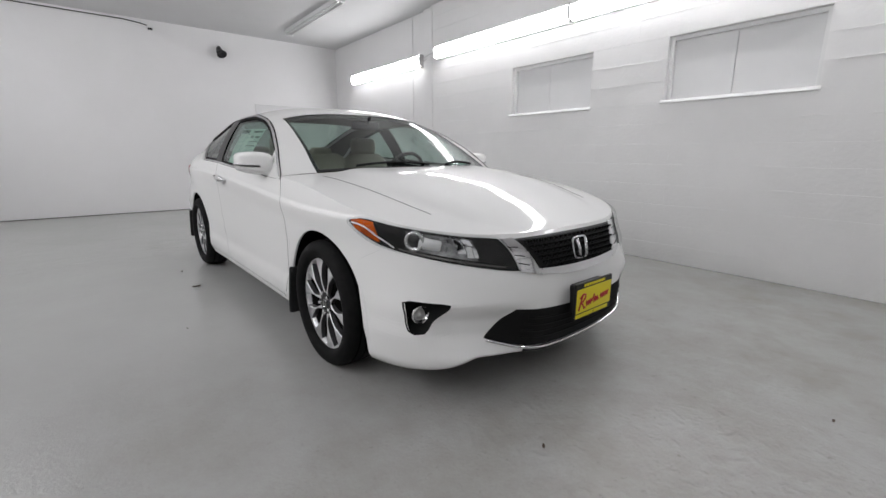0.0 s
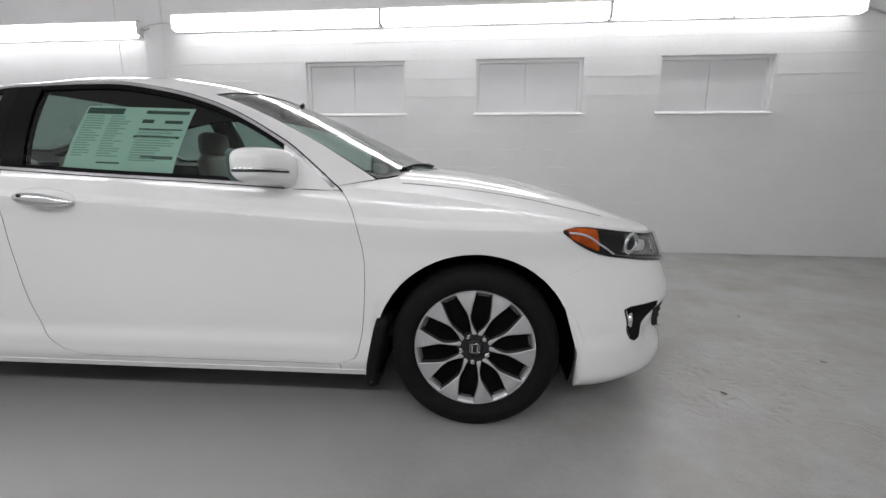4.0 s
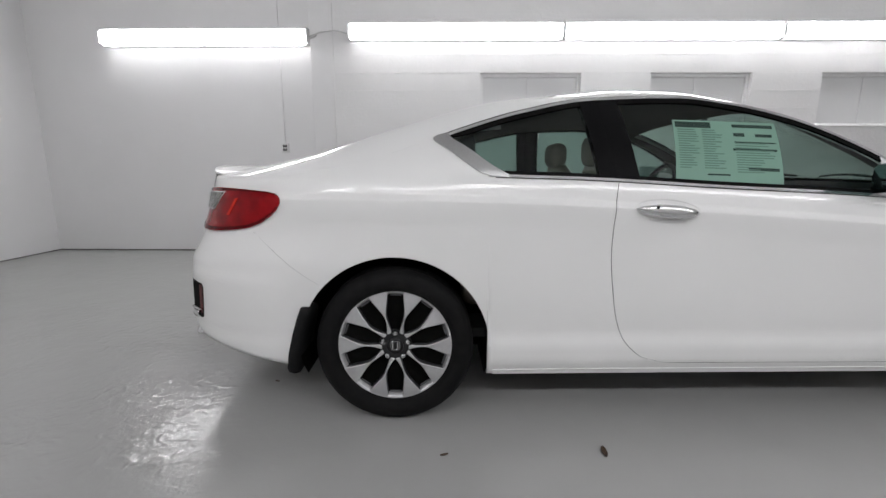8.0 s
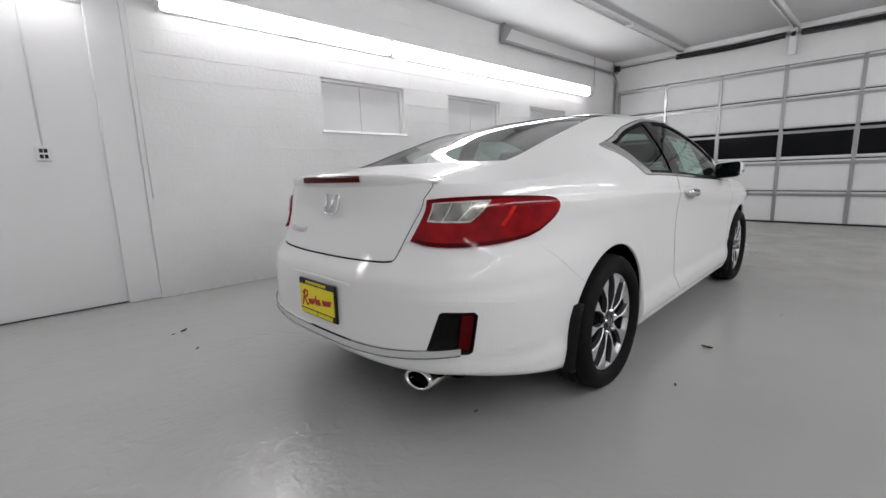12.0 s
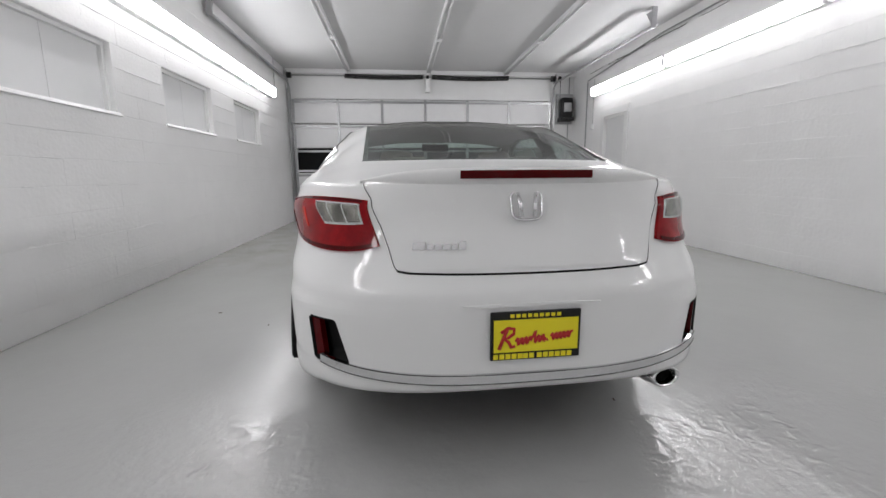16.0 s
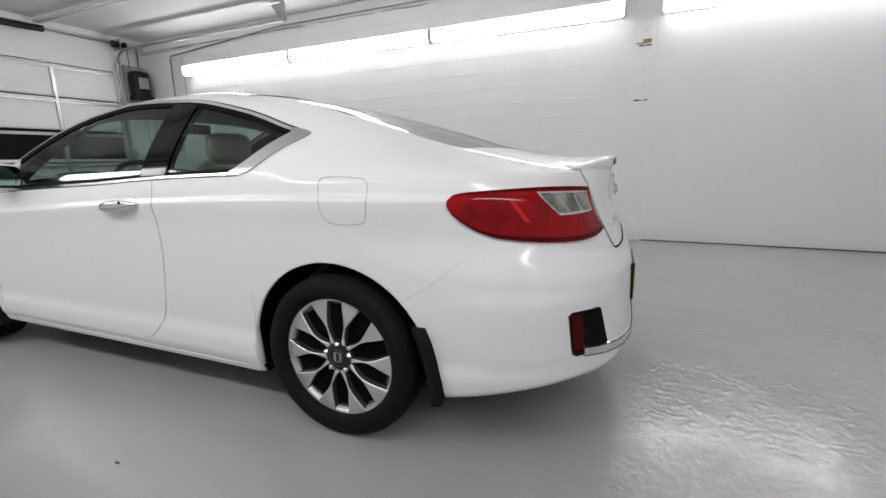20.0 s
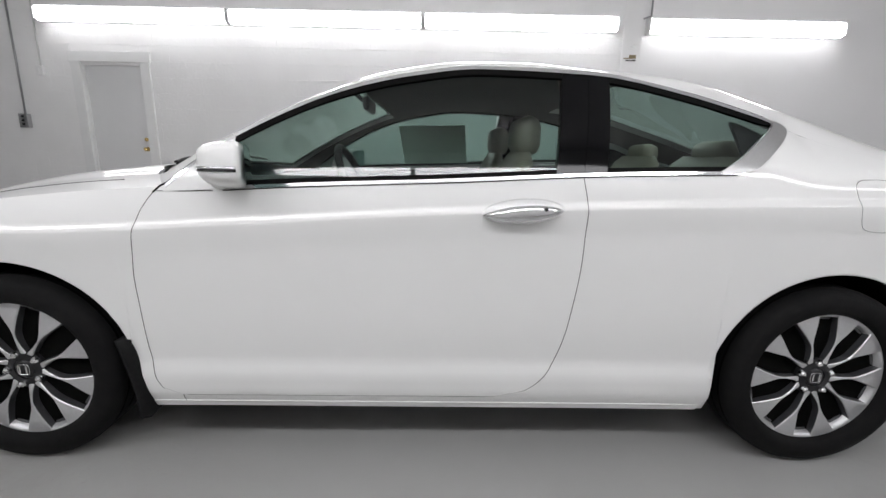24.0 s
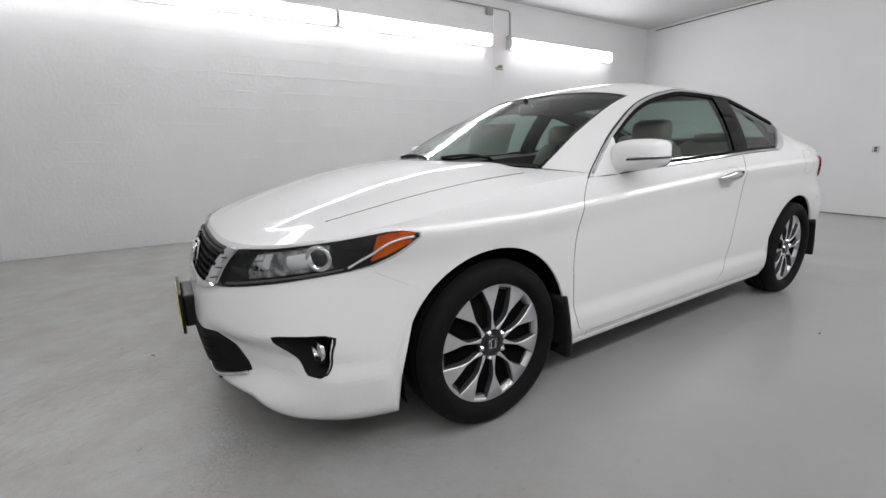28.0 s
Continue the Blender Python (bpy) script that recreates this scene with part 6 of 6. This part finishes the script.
part("exhaust_core", moved(lathe([(0.0, 0.03), (0.038, 0.03), (0.038, 0.04), (0.0, 0.04)], 24, "x"), Matrix.Translation((-2.296, -0.550, 0.281)) @ pose(0, 0, 0, 0, 4, 10) @ Matrix.Diagonal((1, 1.2, 0.75, 1))), M_UNDER, tip)

# ---- mirrors ----
for side in (-1, 1):
    bm = bmesh.new()
    rows = []
    for i in range(17):
        t = i / 16
        ang = math.pi * t
        row = []
        y = -math.cos(ang)
        w = math.sin(ang) ** 0.30 if 0 < t < 1 else 0.02
        for j in range(24):
            a = math.tau * j / 24
            c, s = math.cos(a), math.sin(a)
            px = 0.105 * abs(c) ** 0.75 * (1 if c > 0 else -1) * w if c > 0 else 0.030 * c * w
            pz = 0.066 * abs(s) ** 0.5 * (1 if s > 0 else -1) * w * (1 - 0.12 * y)
            row.append(Vector((0.560 + px - 0.030 * (y + 0.3), side * (0.922 + 0.094 * y), 1.003 + pz + 0.008 * y)))
        row.append(row[0])
        rows.append(row)
    grid_mesh(rows, bm)
    bmesh.ops.remove_doubles(bm, verts=bm.verts, dist=1e-5)
    mirror = part("door_mirror", bm, M_PAINT, car, "white door mirror with a side repeater", smooth=True)
    part("mirror_foot", tube([Vector((0.645, side * 0.815, 0.948)), Vector((0.632, side * 0.845, 0.950)), Vector((0.618, side * 0.875, 0.960)), Vector((0.605, side * 0.90, 0.980))], [0.045, 0.033, 0.028, 0.03], 12), M_PAINT, mirror, smooth=True)
    gl = [[Vector((0.525 - 0.030 * (y + 0.3), side * (0.922 + 0.094 * y), 1.003 + 0.008 * y + s * 0.055 * (1 - abs(y) ** 8) ** 0.5)) for s in np.linspace(-1, 1, 7)] for y in np.linspace(-0.90, 0.90, 15)]
    part("mirror_glass", grid_mesh(gl), M_MIRROR, mirror, "green-tinted mirror glass", smooth=True)
    round_end = [(0.105 * (1 - y * y) ** 0.15, y) for y in np.linspace(-0.1, 0.98, 14)] + [(0.052, 0.995), (0.038, 0.999), (0.016, 1.001), (-0.004, 1.0), (-0.012, 0.996)]
    for dz, r, mat, what in ((0.0, 0.0045, M_CHROME, "repeater"), (-0.0075, 0.0032, M_GLOSSBLACK, "housing_gap")):
        part(what, tube([Vector((0.560 + px - 0.03 * (y + 0.3), side * (0.922 + 0.094 * y), 0.991 + dz + 0.006 * y)) for px, y in round_end], r, 8), mat, mirror, smooth=True)
    part("sail_panel", solid_patch([[on_skin(*sk(x, z), 0.003, side) for z in np.linspace(BELT(x) - 0.006, max(GLASS_TOP(x) - 0.006, BELT(x) - 0.002), 5)] for x in np.linspace(0.60, 0.800, 11)], 0.01, to_core), M_PAINT, car, smooth=True)

# dark printed border of the screens
for name, x0, x1, share in (("windscreen_border", 0.795, 0.225, lambda x: 0.80 + 0.08 * (0.80 - x) / 0.58), ("rear_window_border", -0.625, REAR_END + 0.004, rear_edge)):
    for side in (-1, 1):
        part(name, grid_mesh([[canopy(x, side * (share(x) - k), -0.0055) for k in (0.0, 0.008, 0.016, 0.024)] for x in np.linspace(x0, x1, 24)]), M_GLOSSBLACK, car, smooth=True)
    for xa, xb in ((x0, x0 + (x1 - x0) * 0.03), (x1, x1 - (x1 - x0) * 0.04)):
        part(name, grid_mesh([[canopy(x, r * (share(x) - 0.03), -0.0055) for r in np.linspace(-1, 1, 25)] for x in np.linspace(xa, xb, 3)]), M_GLOSSBLACK, car, smooth=True)

# ---- cabin ----
for side in (-1, 1):
    part("door_lining", grid_mesh([[on_skin(*sk(x, z), -0.05, side) for z in np.linspace(0.30, BELT(x) - 0.006, 6)] for x in np.linspace(-0.93, 0.85, 20)]), M_TRIMDARK, car, smooth=True)
    part("pillar_lining", grid_mesh([[canopy(x, side * r, -0.03) for r in np.linspace(0.97, 0.80 + 0.08 * (0.80 - x) / 0.58, 4)] for x in np.linspace(0.78, 0.22, 10)]), M_LINING, car, smooth=True)
    part("rear_pillar_lining", grid_mesh([[canopy(x, side * r, -0.035) for r in np.linspace(0.97, rear_edge(x), 4)] for x in np.linspace(-0.62, REAR_END + 0.03, 16)]), M_LINING, car, smooth=True)
    part("window_pocket", solid_patch([[on_skin(*sk(x, z), -0.045, side) for z in np.linspace(top_of(x) - 0.01, GLASS_TOP(x) - 0.004, 6)] for x in np.linspace(-1.165, -1.02, 9)], 0.012, to_core), M_TRIMDARK, car, smooth=True)
    part("quarter_lining", grid_mesh([[on_skin(*sk(x, z), -0.045, side) for z in np.linspace(0.73, top_of(x) - 0.01, 6)] for x in np.linspace(-1.7, -0.93, 14)]), M_TRIMDARK, car, smooth=True)
part("headlining", grid_mesh([[canopy(x, r, -0.03) for r in np.linspace(-0.97, 0.97, 25)] for x in np.linspace(0.22, -0.70, 16)]), M_LINING, car, smooth=True)
part("cabin_floor", boxes((-1.7, 1.0, -0.72, 0.72, 0.30, 0.34)), M_TRIMDARK, car)
part("parcel_shelf", boxes((-1.75, -1.20, -0.62, 0.62, 0.985, 1.01), bevel=0.008), M_TRIMDARK, car)
dash = bmesh.new()
grid_mesh([[Vector((x + 0.10 * (1 - (y / 0.75) ** 2), y, z + 0.02 * math.exp(-((y - 0.36) / 0.16) ** 2))) for y in np.linspace(-0.74, 0.74, 25)] for x, z in ((0.86, 0.90), (0.70, 0.925), (0.52, 0.915), (0.42, 0.88), (0.38, 0.80), (0.42, 0.66), (0.48, 0.5))], dash)
part("dashboard", dash, M_TRIMDARK, car, "charcoal dashboard", smooth=True)
wheel_m = Matrix.Translation((0.30, 0.36, 0.90)) @ pose(0, 0, 0, 0, -66, 0)
steer = part("steering_wheel", moved(tube([Vector((0.178 * math.cos(a), 0.178 * math.sin(a), 0)) for a in [math.tau * k / 40 for k in range(40)]], 0.015, 10, True), wheel_m), M_TRIMDARK, car, "dark steering wheel", smooth=True)
part("steering_hub", moved(boxes((-0.055, 0.055, -0.075, 0.075, -0.03, 0.012), (-0.012, 0.012, -0.175, 0.175, -0.012, 0.0), (-0.17, 0.0, -0.014, 0.014, -0.012, 0.0), bevel=0.008), wheel_m), M_TRIMDARK, steer)
part("rear_view_mirror", boxes((0.285, 0.315, -0.12, 0.12, 1.235, 1.30), bevel=0.014), M_BLACK, car)
part("rear_view_stem", tube([Vector((0.315, 0, 1.28)), Vector((0.36, 0, 1.315)), Vector((0.375, 0, 1.325))], 0.011, 8), M_BLACK, car)


def seat(x, y, back_lean, width, name, head=True):
    body_rows = []
    for z, dx, w, th in ((0.42, 0.10, 0.92, 0.12), (0.55, 0.05, 1.0, 0.13), (0.75, 0.0, 1.0, 0.12), (0.92, -0.05, 0.95, 0.10), (1.02, -0.08, 0.82, 0.08), (1.06, -0.09, 0.6, 0.05)):
        row = []
        for k in range(20):
            a = math.tau * k / 20
            c, s = math.cos(a), math.sin(a)
            row.append(Vector((x + dx * back_lean + th * 0.5 * abs(c) ** 0.6 * (1 if c > 0 else -1), y + width / 2 * w * abs(s) ** 0.55 * (1 if s > 0 else -1), z)))
        row.append(row[0])
        body_rows.append(row)
    bm = grid_mesh(body_rows)
    bmesh.ops.remove_doubles(bm, verts=bm.verts, dist=1e-5)
    bm.verts.ensure_lookup_table()
    bm.faces.new(bm.verts[-20:])
    s = part(name, bm, M_BEIGE, car, "ivory leather seat", smooth=True)
    part("seat_cushion", boxes((x + 0.02, x + 0.50, y - width * 0.47, y + width * 0.47, 0.40, 0.55), bevel=0.05), M_BEIGE, s, smooth=True)
    return s


for y in (-0.37, 0.37):
    s = seat(-0.28, y, 1.0, 0.50, "front_seat")
    bm = boxes((-0.435, -0.335, y - 0.125, y + 0.125, 1.045, 1.200), bevel=0.045)
    part("headrest", bm, M_BEIGE, s, smooth=True)
    for k in (-0.05, 0.05):
        part("headrest_post", tube([Vector((-0.385, y + k, 1.0)), Vector((-0.385, y + k, 1.09))], 0.006, 8), M_CHROME, s)
for y in (-0.33, 0.33):
    s = seat(-1.08, y, 1.3, 0.60, "rear_seat")
    part("headrest", boxes((-1.27, -1.17, y - 0.12, y + 0.12, 1.02, 1.125), bevel=0.04), M_BEIGE, s, smooth=True)

# price sheet inside the passenger's window
sheet_rows = [[on_skin(*sk(x + 0.03 * (z - 1.24) / 0.24, z - 0.03 * (x + 0.22)), -0.009, -1) for z in np.linspace(0.992, 1.238, 8)] for x in np.linspace(-0.215, 0.215, 14)]
sheet = part("price_sheet", solid_patch(sheet_rows, 0.002, to_core), M_PAPER, car, "pale green printed price sheet", smooth=True)


def print_bar(x0, x1, z0, z1, mat):
    rows = [[on_skin(*sk(x + 0.03 * (z - 1.24) / 0.24, z - 0.03 * (x + 0.22)), -0.0078, -1) for z in (z0, z1)] for x in np.linspace(x0, x1, 4)]
    part("print_bar", solid_patch(rows, 0.001, to_core), mat, sheet)


print_bar(-0.207, -0.060, 1.207, 1.231, M_INK)
for x0, x1, z0, z1 in ((0.03, 0.20, 1.213, 1.226), (0.02, 0.20, 1.118, 1.127), (0.075, 0.20, 1.040, 1.052), (-0.09, 0.0, 1.018, 1.024), (0.03, 0.075, 1.176, 1.190), (0.12, 0.19, 1.176, 1.188), (0.03, 0.20, 1.150, 1.155)):
    print_bar(x0, x1, z0, z1, M_INK)
rnd = random.Random(5)
for c0, c1 in ((-0.20, -0.11), (-0.10, -0.01), (0.03, 0.20)):
    for k in range(17):
        z = 1.196 - 0.0095 * k - (0.0 if c0 < 0 else 0.05)
        if z > 1.03:
            print_bar(c0, c0 + (c1 - c0) * rnd.uniform(0.5, 0.95), z, z + 0.0042, M_INKPALE)


# ---- painted concrete blocks of the two long walls ----
BW, BH, BASE = 0.405, 0.1965, SILL - 8 * 0.1965
M_BLOCK = material("painted_block", (0.85, 0.845, 0.84), 0.40, grain=(3.0, 0.35, (0.78, 0.775, 0.77)), stain=(0.7, 0.3, (0.75, 0.745, 0.74)), bump=(30, 0.0034), whole=True)
nt = M_BLOCK.node_tree
tone = nt.nodes.new("ShaderNodeMapRange")
tone.inputs["To Min"].default_value, tone.inputs["To Max"].default_value = 0.992, 1.0
nt.links.new(nt.nodes.new("ShaderNodeObjectInfo").outputs["Random"], tone.inputs["Value"])
mul = nt.nodes.new("ShaderNodeVectorMath")
mul.operation = "SCALE"
shade = nt.nodes["Principled BSDF"].inputs["Base Color"]
nt.links.new(shade.links[0].from_socket, mul.inputs[0])
nt.links.new(tone.outputs["Result"], mul.inputs["Scale"])
nt.links.new(mul.outputs[0], shade)


def block_mesh(w, h, ends):
    """A block's face, 5 mm proud, with soft edges; the face looks to +y."""
    bm = bmesh.new()
    rows = []
    for y, inset in ((-0.020, 0.0004), (0.0038, 0.0004), (0.0047, 0.0018), (0.005, 0.006)):
        rows.append([Vector((sx * (w / 2 - inset * ends), y, sz * (h / 2 - inset * (0.4 if ends > 0.03 else 1.0)))) for sx, sz in ((-1, -1), (1, -1), (1, 1), (-1, 1), (-1, -1))])
    grid_mesh(rows, bm)
    bmesh.ops.remove_doubles(bm, verts=bm.verts, dist=1e-6)
    bm.faces.new([bm.verts.new(Vector((sx * (w / 2 - 0.006 * ends), 0.005, sz * (h / 2 - 0.006 * (0.4 if ends > 0.03 else 1.0))))) for sx, sz in ((-1, -1), (1, -1), (1, 1), (-1, 1))])
    bmesh.ops.remove_doubles(bm, verts=bm.verts, dist=1e-6)
    bmesh.ops.recalc_face_normals(bm, faces=bm.faces)
    me = bpy.data.meshes.new("block")
    bm.to_mesh(me)
    bm.free()
    me.materials.append(M_BLOCK)
    return me


FULL = {}
rnd = random.Random(11)


def lay_blocks(x_from, x_to, face, y, parent, holes, most, ends=0.5):
    count, spare = 0, []
    k = 0
    z = BASE
    while z < TOP:
        z0, z1 = max(z, 0.004), min(z + BH, TOP)
        x = x_from - (BW / 2 if k % 2 else 0)
        while x < x_to:
            x0, x1 = max(x, x_from), min(x + BW, x_to)
            spans = [(x0, x1)]
            for hx0, hx1, hz0, hz1 in holes:
                if z1 > hz0 + 0.01 and z0 < hz1 - 0.01:
                    spans = [s for a, b in spans for s in ((a, min(b, hx0)), (max(a, hx1), b)) if s[1] - s[0] > 0.03]
            for a, b in spans:
                key = (round(b - a, 3), round(z1 - z0, 3), ends)
                if key[1] < 0.03:
                    continue
                FULL.setdefault(key, None)
                FULL[key] = FULL[key] or block_mesh(*key)
                m = Matrix.Translation(((a + b) / 2, y + face * rnd.uniform(-0.0005, 0.0005), (z0 + z1) / 2)) @ pose(0, 0, 0, rnd.uniform(-0.05, 0.05), 0, (0 if face > 0 else 180) + rnd.uniform(-0.05, 0.05))
                if count < most and z1 < 2.75:
                    shared("block", FULL[key], parent, m)
                    count += 1
                else:
                    spare.append((FULL[key], m))
            x += BW
        z += BH
        k += 1
    verts, faces = [], []
    for me, m in spare:
        n = len(verts)
        verts += [m @ v.co for v in me.vertices]
        faces += [[i + n for i in p.vertices] for p in me.polygons]
    if faces:
        me = bpy.data.meshes.new("upper_blocks")
        me.from_pydata(verts, [], faces)
        me.materials.append(M_BLOCK)
        ob = new("upper_blocks", me)
        ob.parent = parent
        tagged(ob, kind="stuff")


lay_blocks(-2.50, GATE, -1, LEFT + 0.0065, wl, [(a, b, SILL, HEAD) for a, b in WINDOWS], 300, 0.02)
lay_blocks(-2.28, GATE, 1, RIGHT - 0.0065, wr, [(3.86, 4.90, 0.0, 2.235)], 300, 0.05)


# ---- rough mortar that was painted over: short uneven ridges along the courses ----
def mortar_ridge(x, z, long, y, face, parent):
    n = max(5, int(long / 0.03))
    rows = []
    for i in range(n + 1):
        t = i / n
        h = 0.0046 * (0.4 + rnd.random()) * min(1, 6 * t, 6 * (1 - t)) + 0.0004
        d = h * rnd.uniform(0.8, 1.5)
        dz = rnd.uniform(-0.0025, 0.0025)
        rows.append([Vector((x + long * t, y - face * 0.003, z + dz - h)), Vector((x + long * t, y + face * d, z + dz - h * 0.3)), Vector((x + long * t, y + face * d * 0.8, z + dz + h * 0.6)), Vector((x + long * t, y - face * 0.003, z + dz + h))])
    part("mortar_ridge", grid_mesh(rows), M_BLOCK, parent)


for k in range(84):
    course = rnd.choice((5, 6, 7, 7, 8, 8, 9, 9, 10, 10, 11, 12))
    long = rnd.uniform(0.10, 0.48)
    x = rnd.uniform(-2.2, 3.3)
    if abs(course - 10.5) < 2 and x > 1.8:
        x -= 2.0
    mortar_ridge(x, BASE + BH * course, long, RIGHT - 0.0015, 1, wr)
for k in range(64):
    course = rnd.choice((3, 4, 5, 6, 7, 7, 8, 9, 10))
    long = rnd.uniform(0.10, 0.40)
    x = rnd.uniform(-2.3, 5.6)
    if course > 7 and any(a - long < x < b for a, b in WINDOWS):
        course = rnd.choice((5, 6, 7))
    mortar_ridge(x, BASE + BH * course, long, LEFT + 0.0015, -1, wl)
# long open joints in the courses level with the window heads
for x0, x1, course in ((-2.45, -0.80, 11), (-2.42, -1.30, 10), (0.48, 1.20, 10), (0.50, 1.22, 9), (2.45, 3.18, 10), (2.46, 3.16, 9), (4.42, 6.2, 11), (4.42, 5.7, 10), (4.42, 6.1, 9), (4.5, 5.9, 12), (-0.70, 1.9, 12)):
    x = x0
    while x < x1 - 0.1:
        long = min(rnd.uniform(0.18, 0.5), x1 - x)
        mortar_ridge(x, BASE + BH * course, long, LEFT + 0.0015, -1, wl)
        x += long + rnd.uniform(0.0, 0.08)
# dark flaking gap under the conduit high on the wall with the doorway
x = 0.3
while x < 5.3:
    long = rnd.uniform(0.25, 0.95)
    rows = []
    for t in np.linspace(0, 1, 22):
        h = 0.0065 * min(1, 8 * t, 8 * (1 - t)) * rnd.uniform(0.15, 1.0) ** 1.5 + 0.0012
        z = 3.115 + 0.004 * math.sin(9 * (x + long * t)) + rnd.uniform(-0.002, 0.002)
        rows.append([Vector((x + long * t, RIGHT - 0.004, z - h)), Vector((x + long * t, RIGHT + 0.004 + 0.3 * h, z - 0.3 * h)), Vector((x + long * t, RIGHT + 0.004 + 0.2 * h, z + 0.5 * h)), Vector((x + long * t, RIGHT - 0.004, z + h))])
    part("flaking_gap", grid_mesh(rows), M_DIRT, wr)
    x += long + rnd.uniform(0.0, 0.22)
# lumps of mortar and a raw patch on the toothed joint
for k, z in enumerate((0.22, 0.50, 1.28, 1.47, 1.67, 1.86, 2.05, 2.27, 2.43)):
    for j in range(3):
        x = -2.48 + rnd.uniform(0.0, 0.05)
        lump_z = z + rnd.uniform(-0.02, 0.035)
        rows = []
        long = rnd.uniform(0.07, 0.17)
        for t in np.linspace(0, 1, 7):
            h = 0.012 * rnd.uniform(0.35, 1.0) * min(1, 4 * t, 4 * (1 - t)) + 0.0005
            rows.append([Vector((x + long * t, RIGHT + 0.004, lump_z - h)), Vector((x + long * t, RIGHT + 0.006 + h * 0.9, lump_z - 0.3 * h)), Vector((x + long * t, RIGHT + 0.006 + h * 0.7, lump_z + 0.5 * h)), Vector((x + long * t, RIGHT + 0.004, lump_z + h))])
        part("mortar_lump", grid_mesh(rows), M_BLOCK, pil)
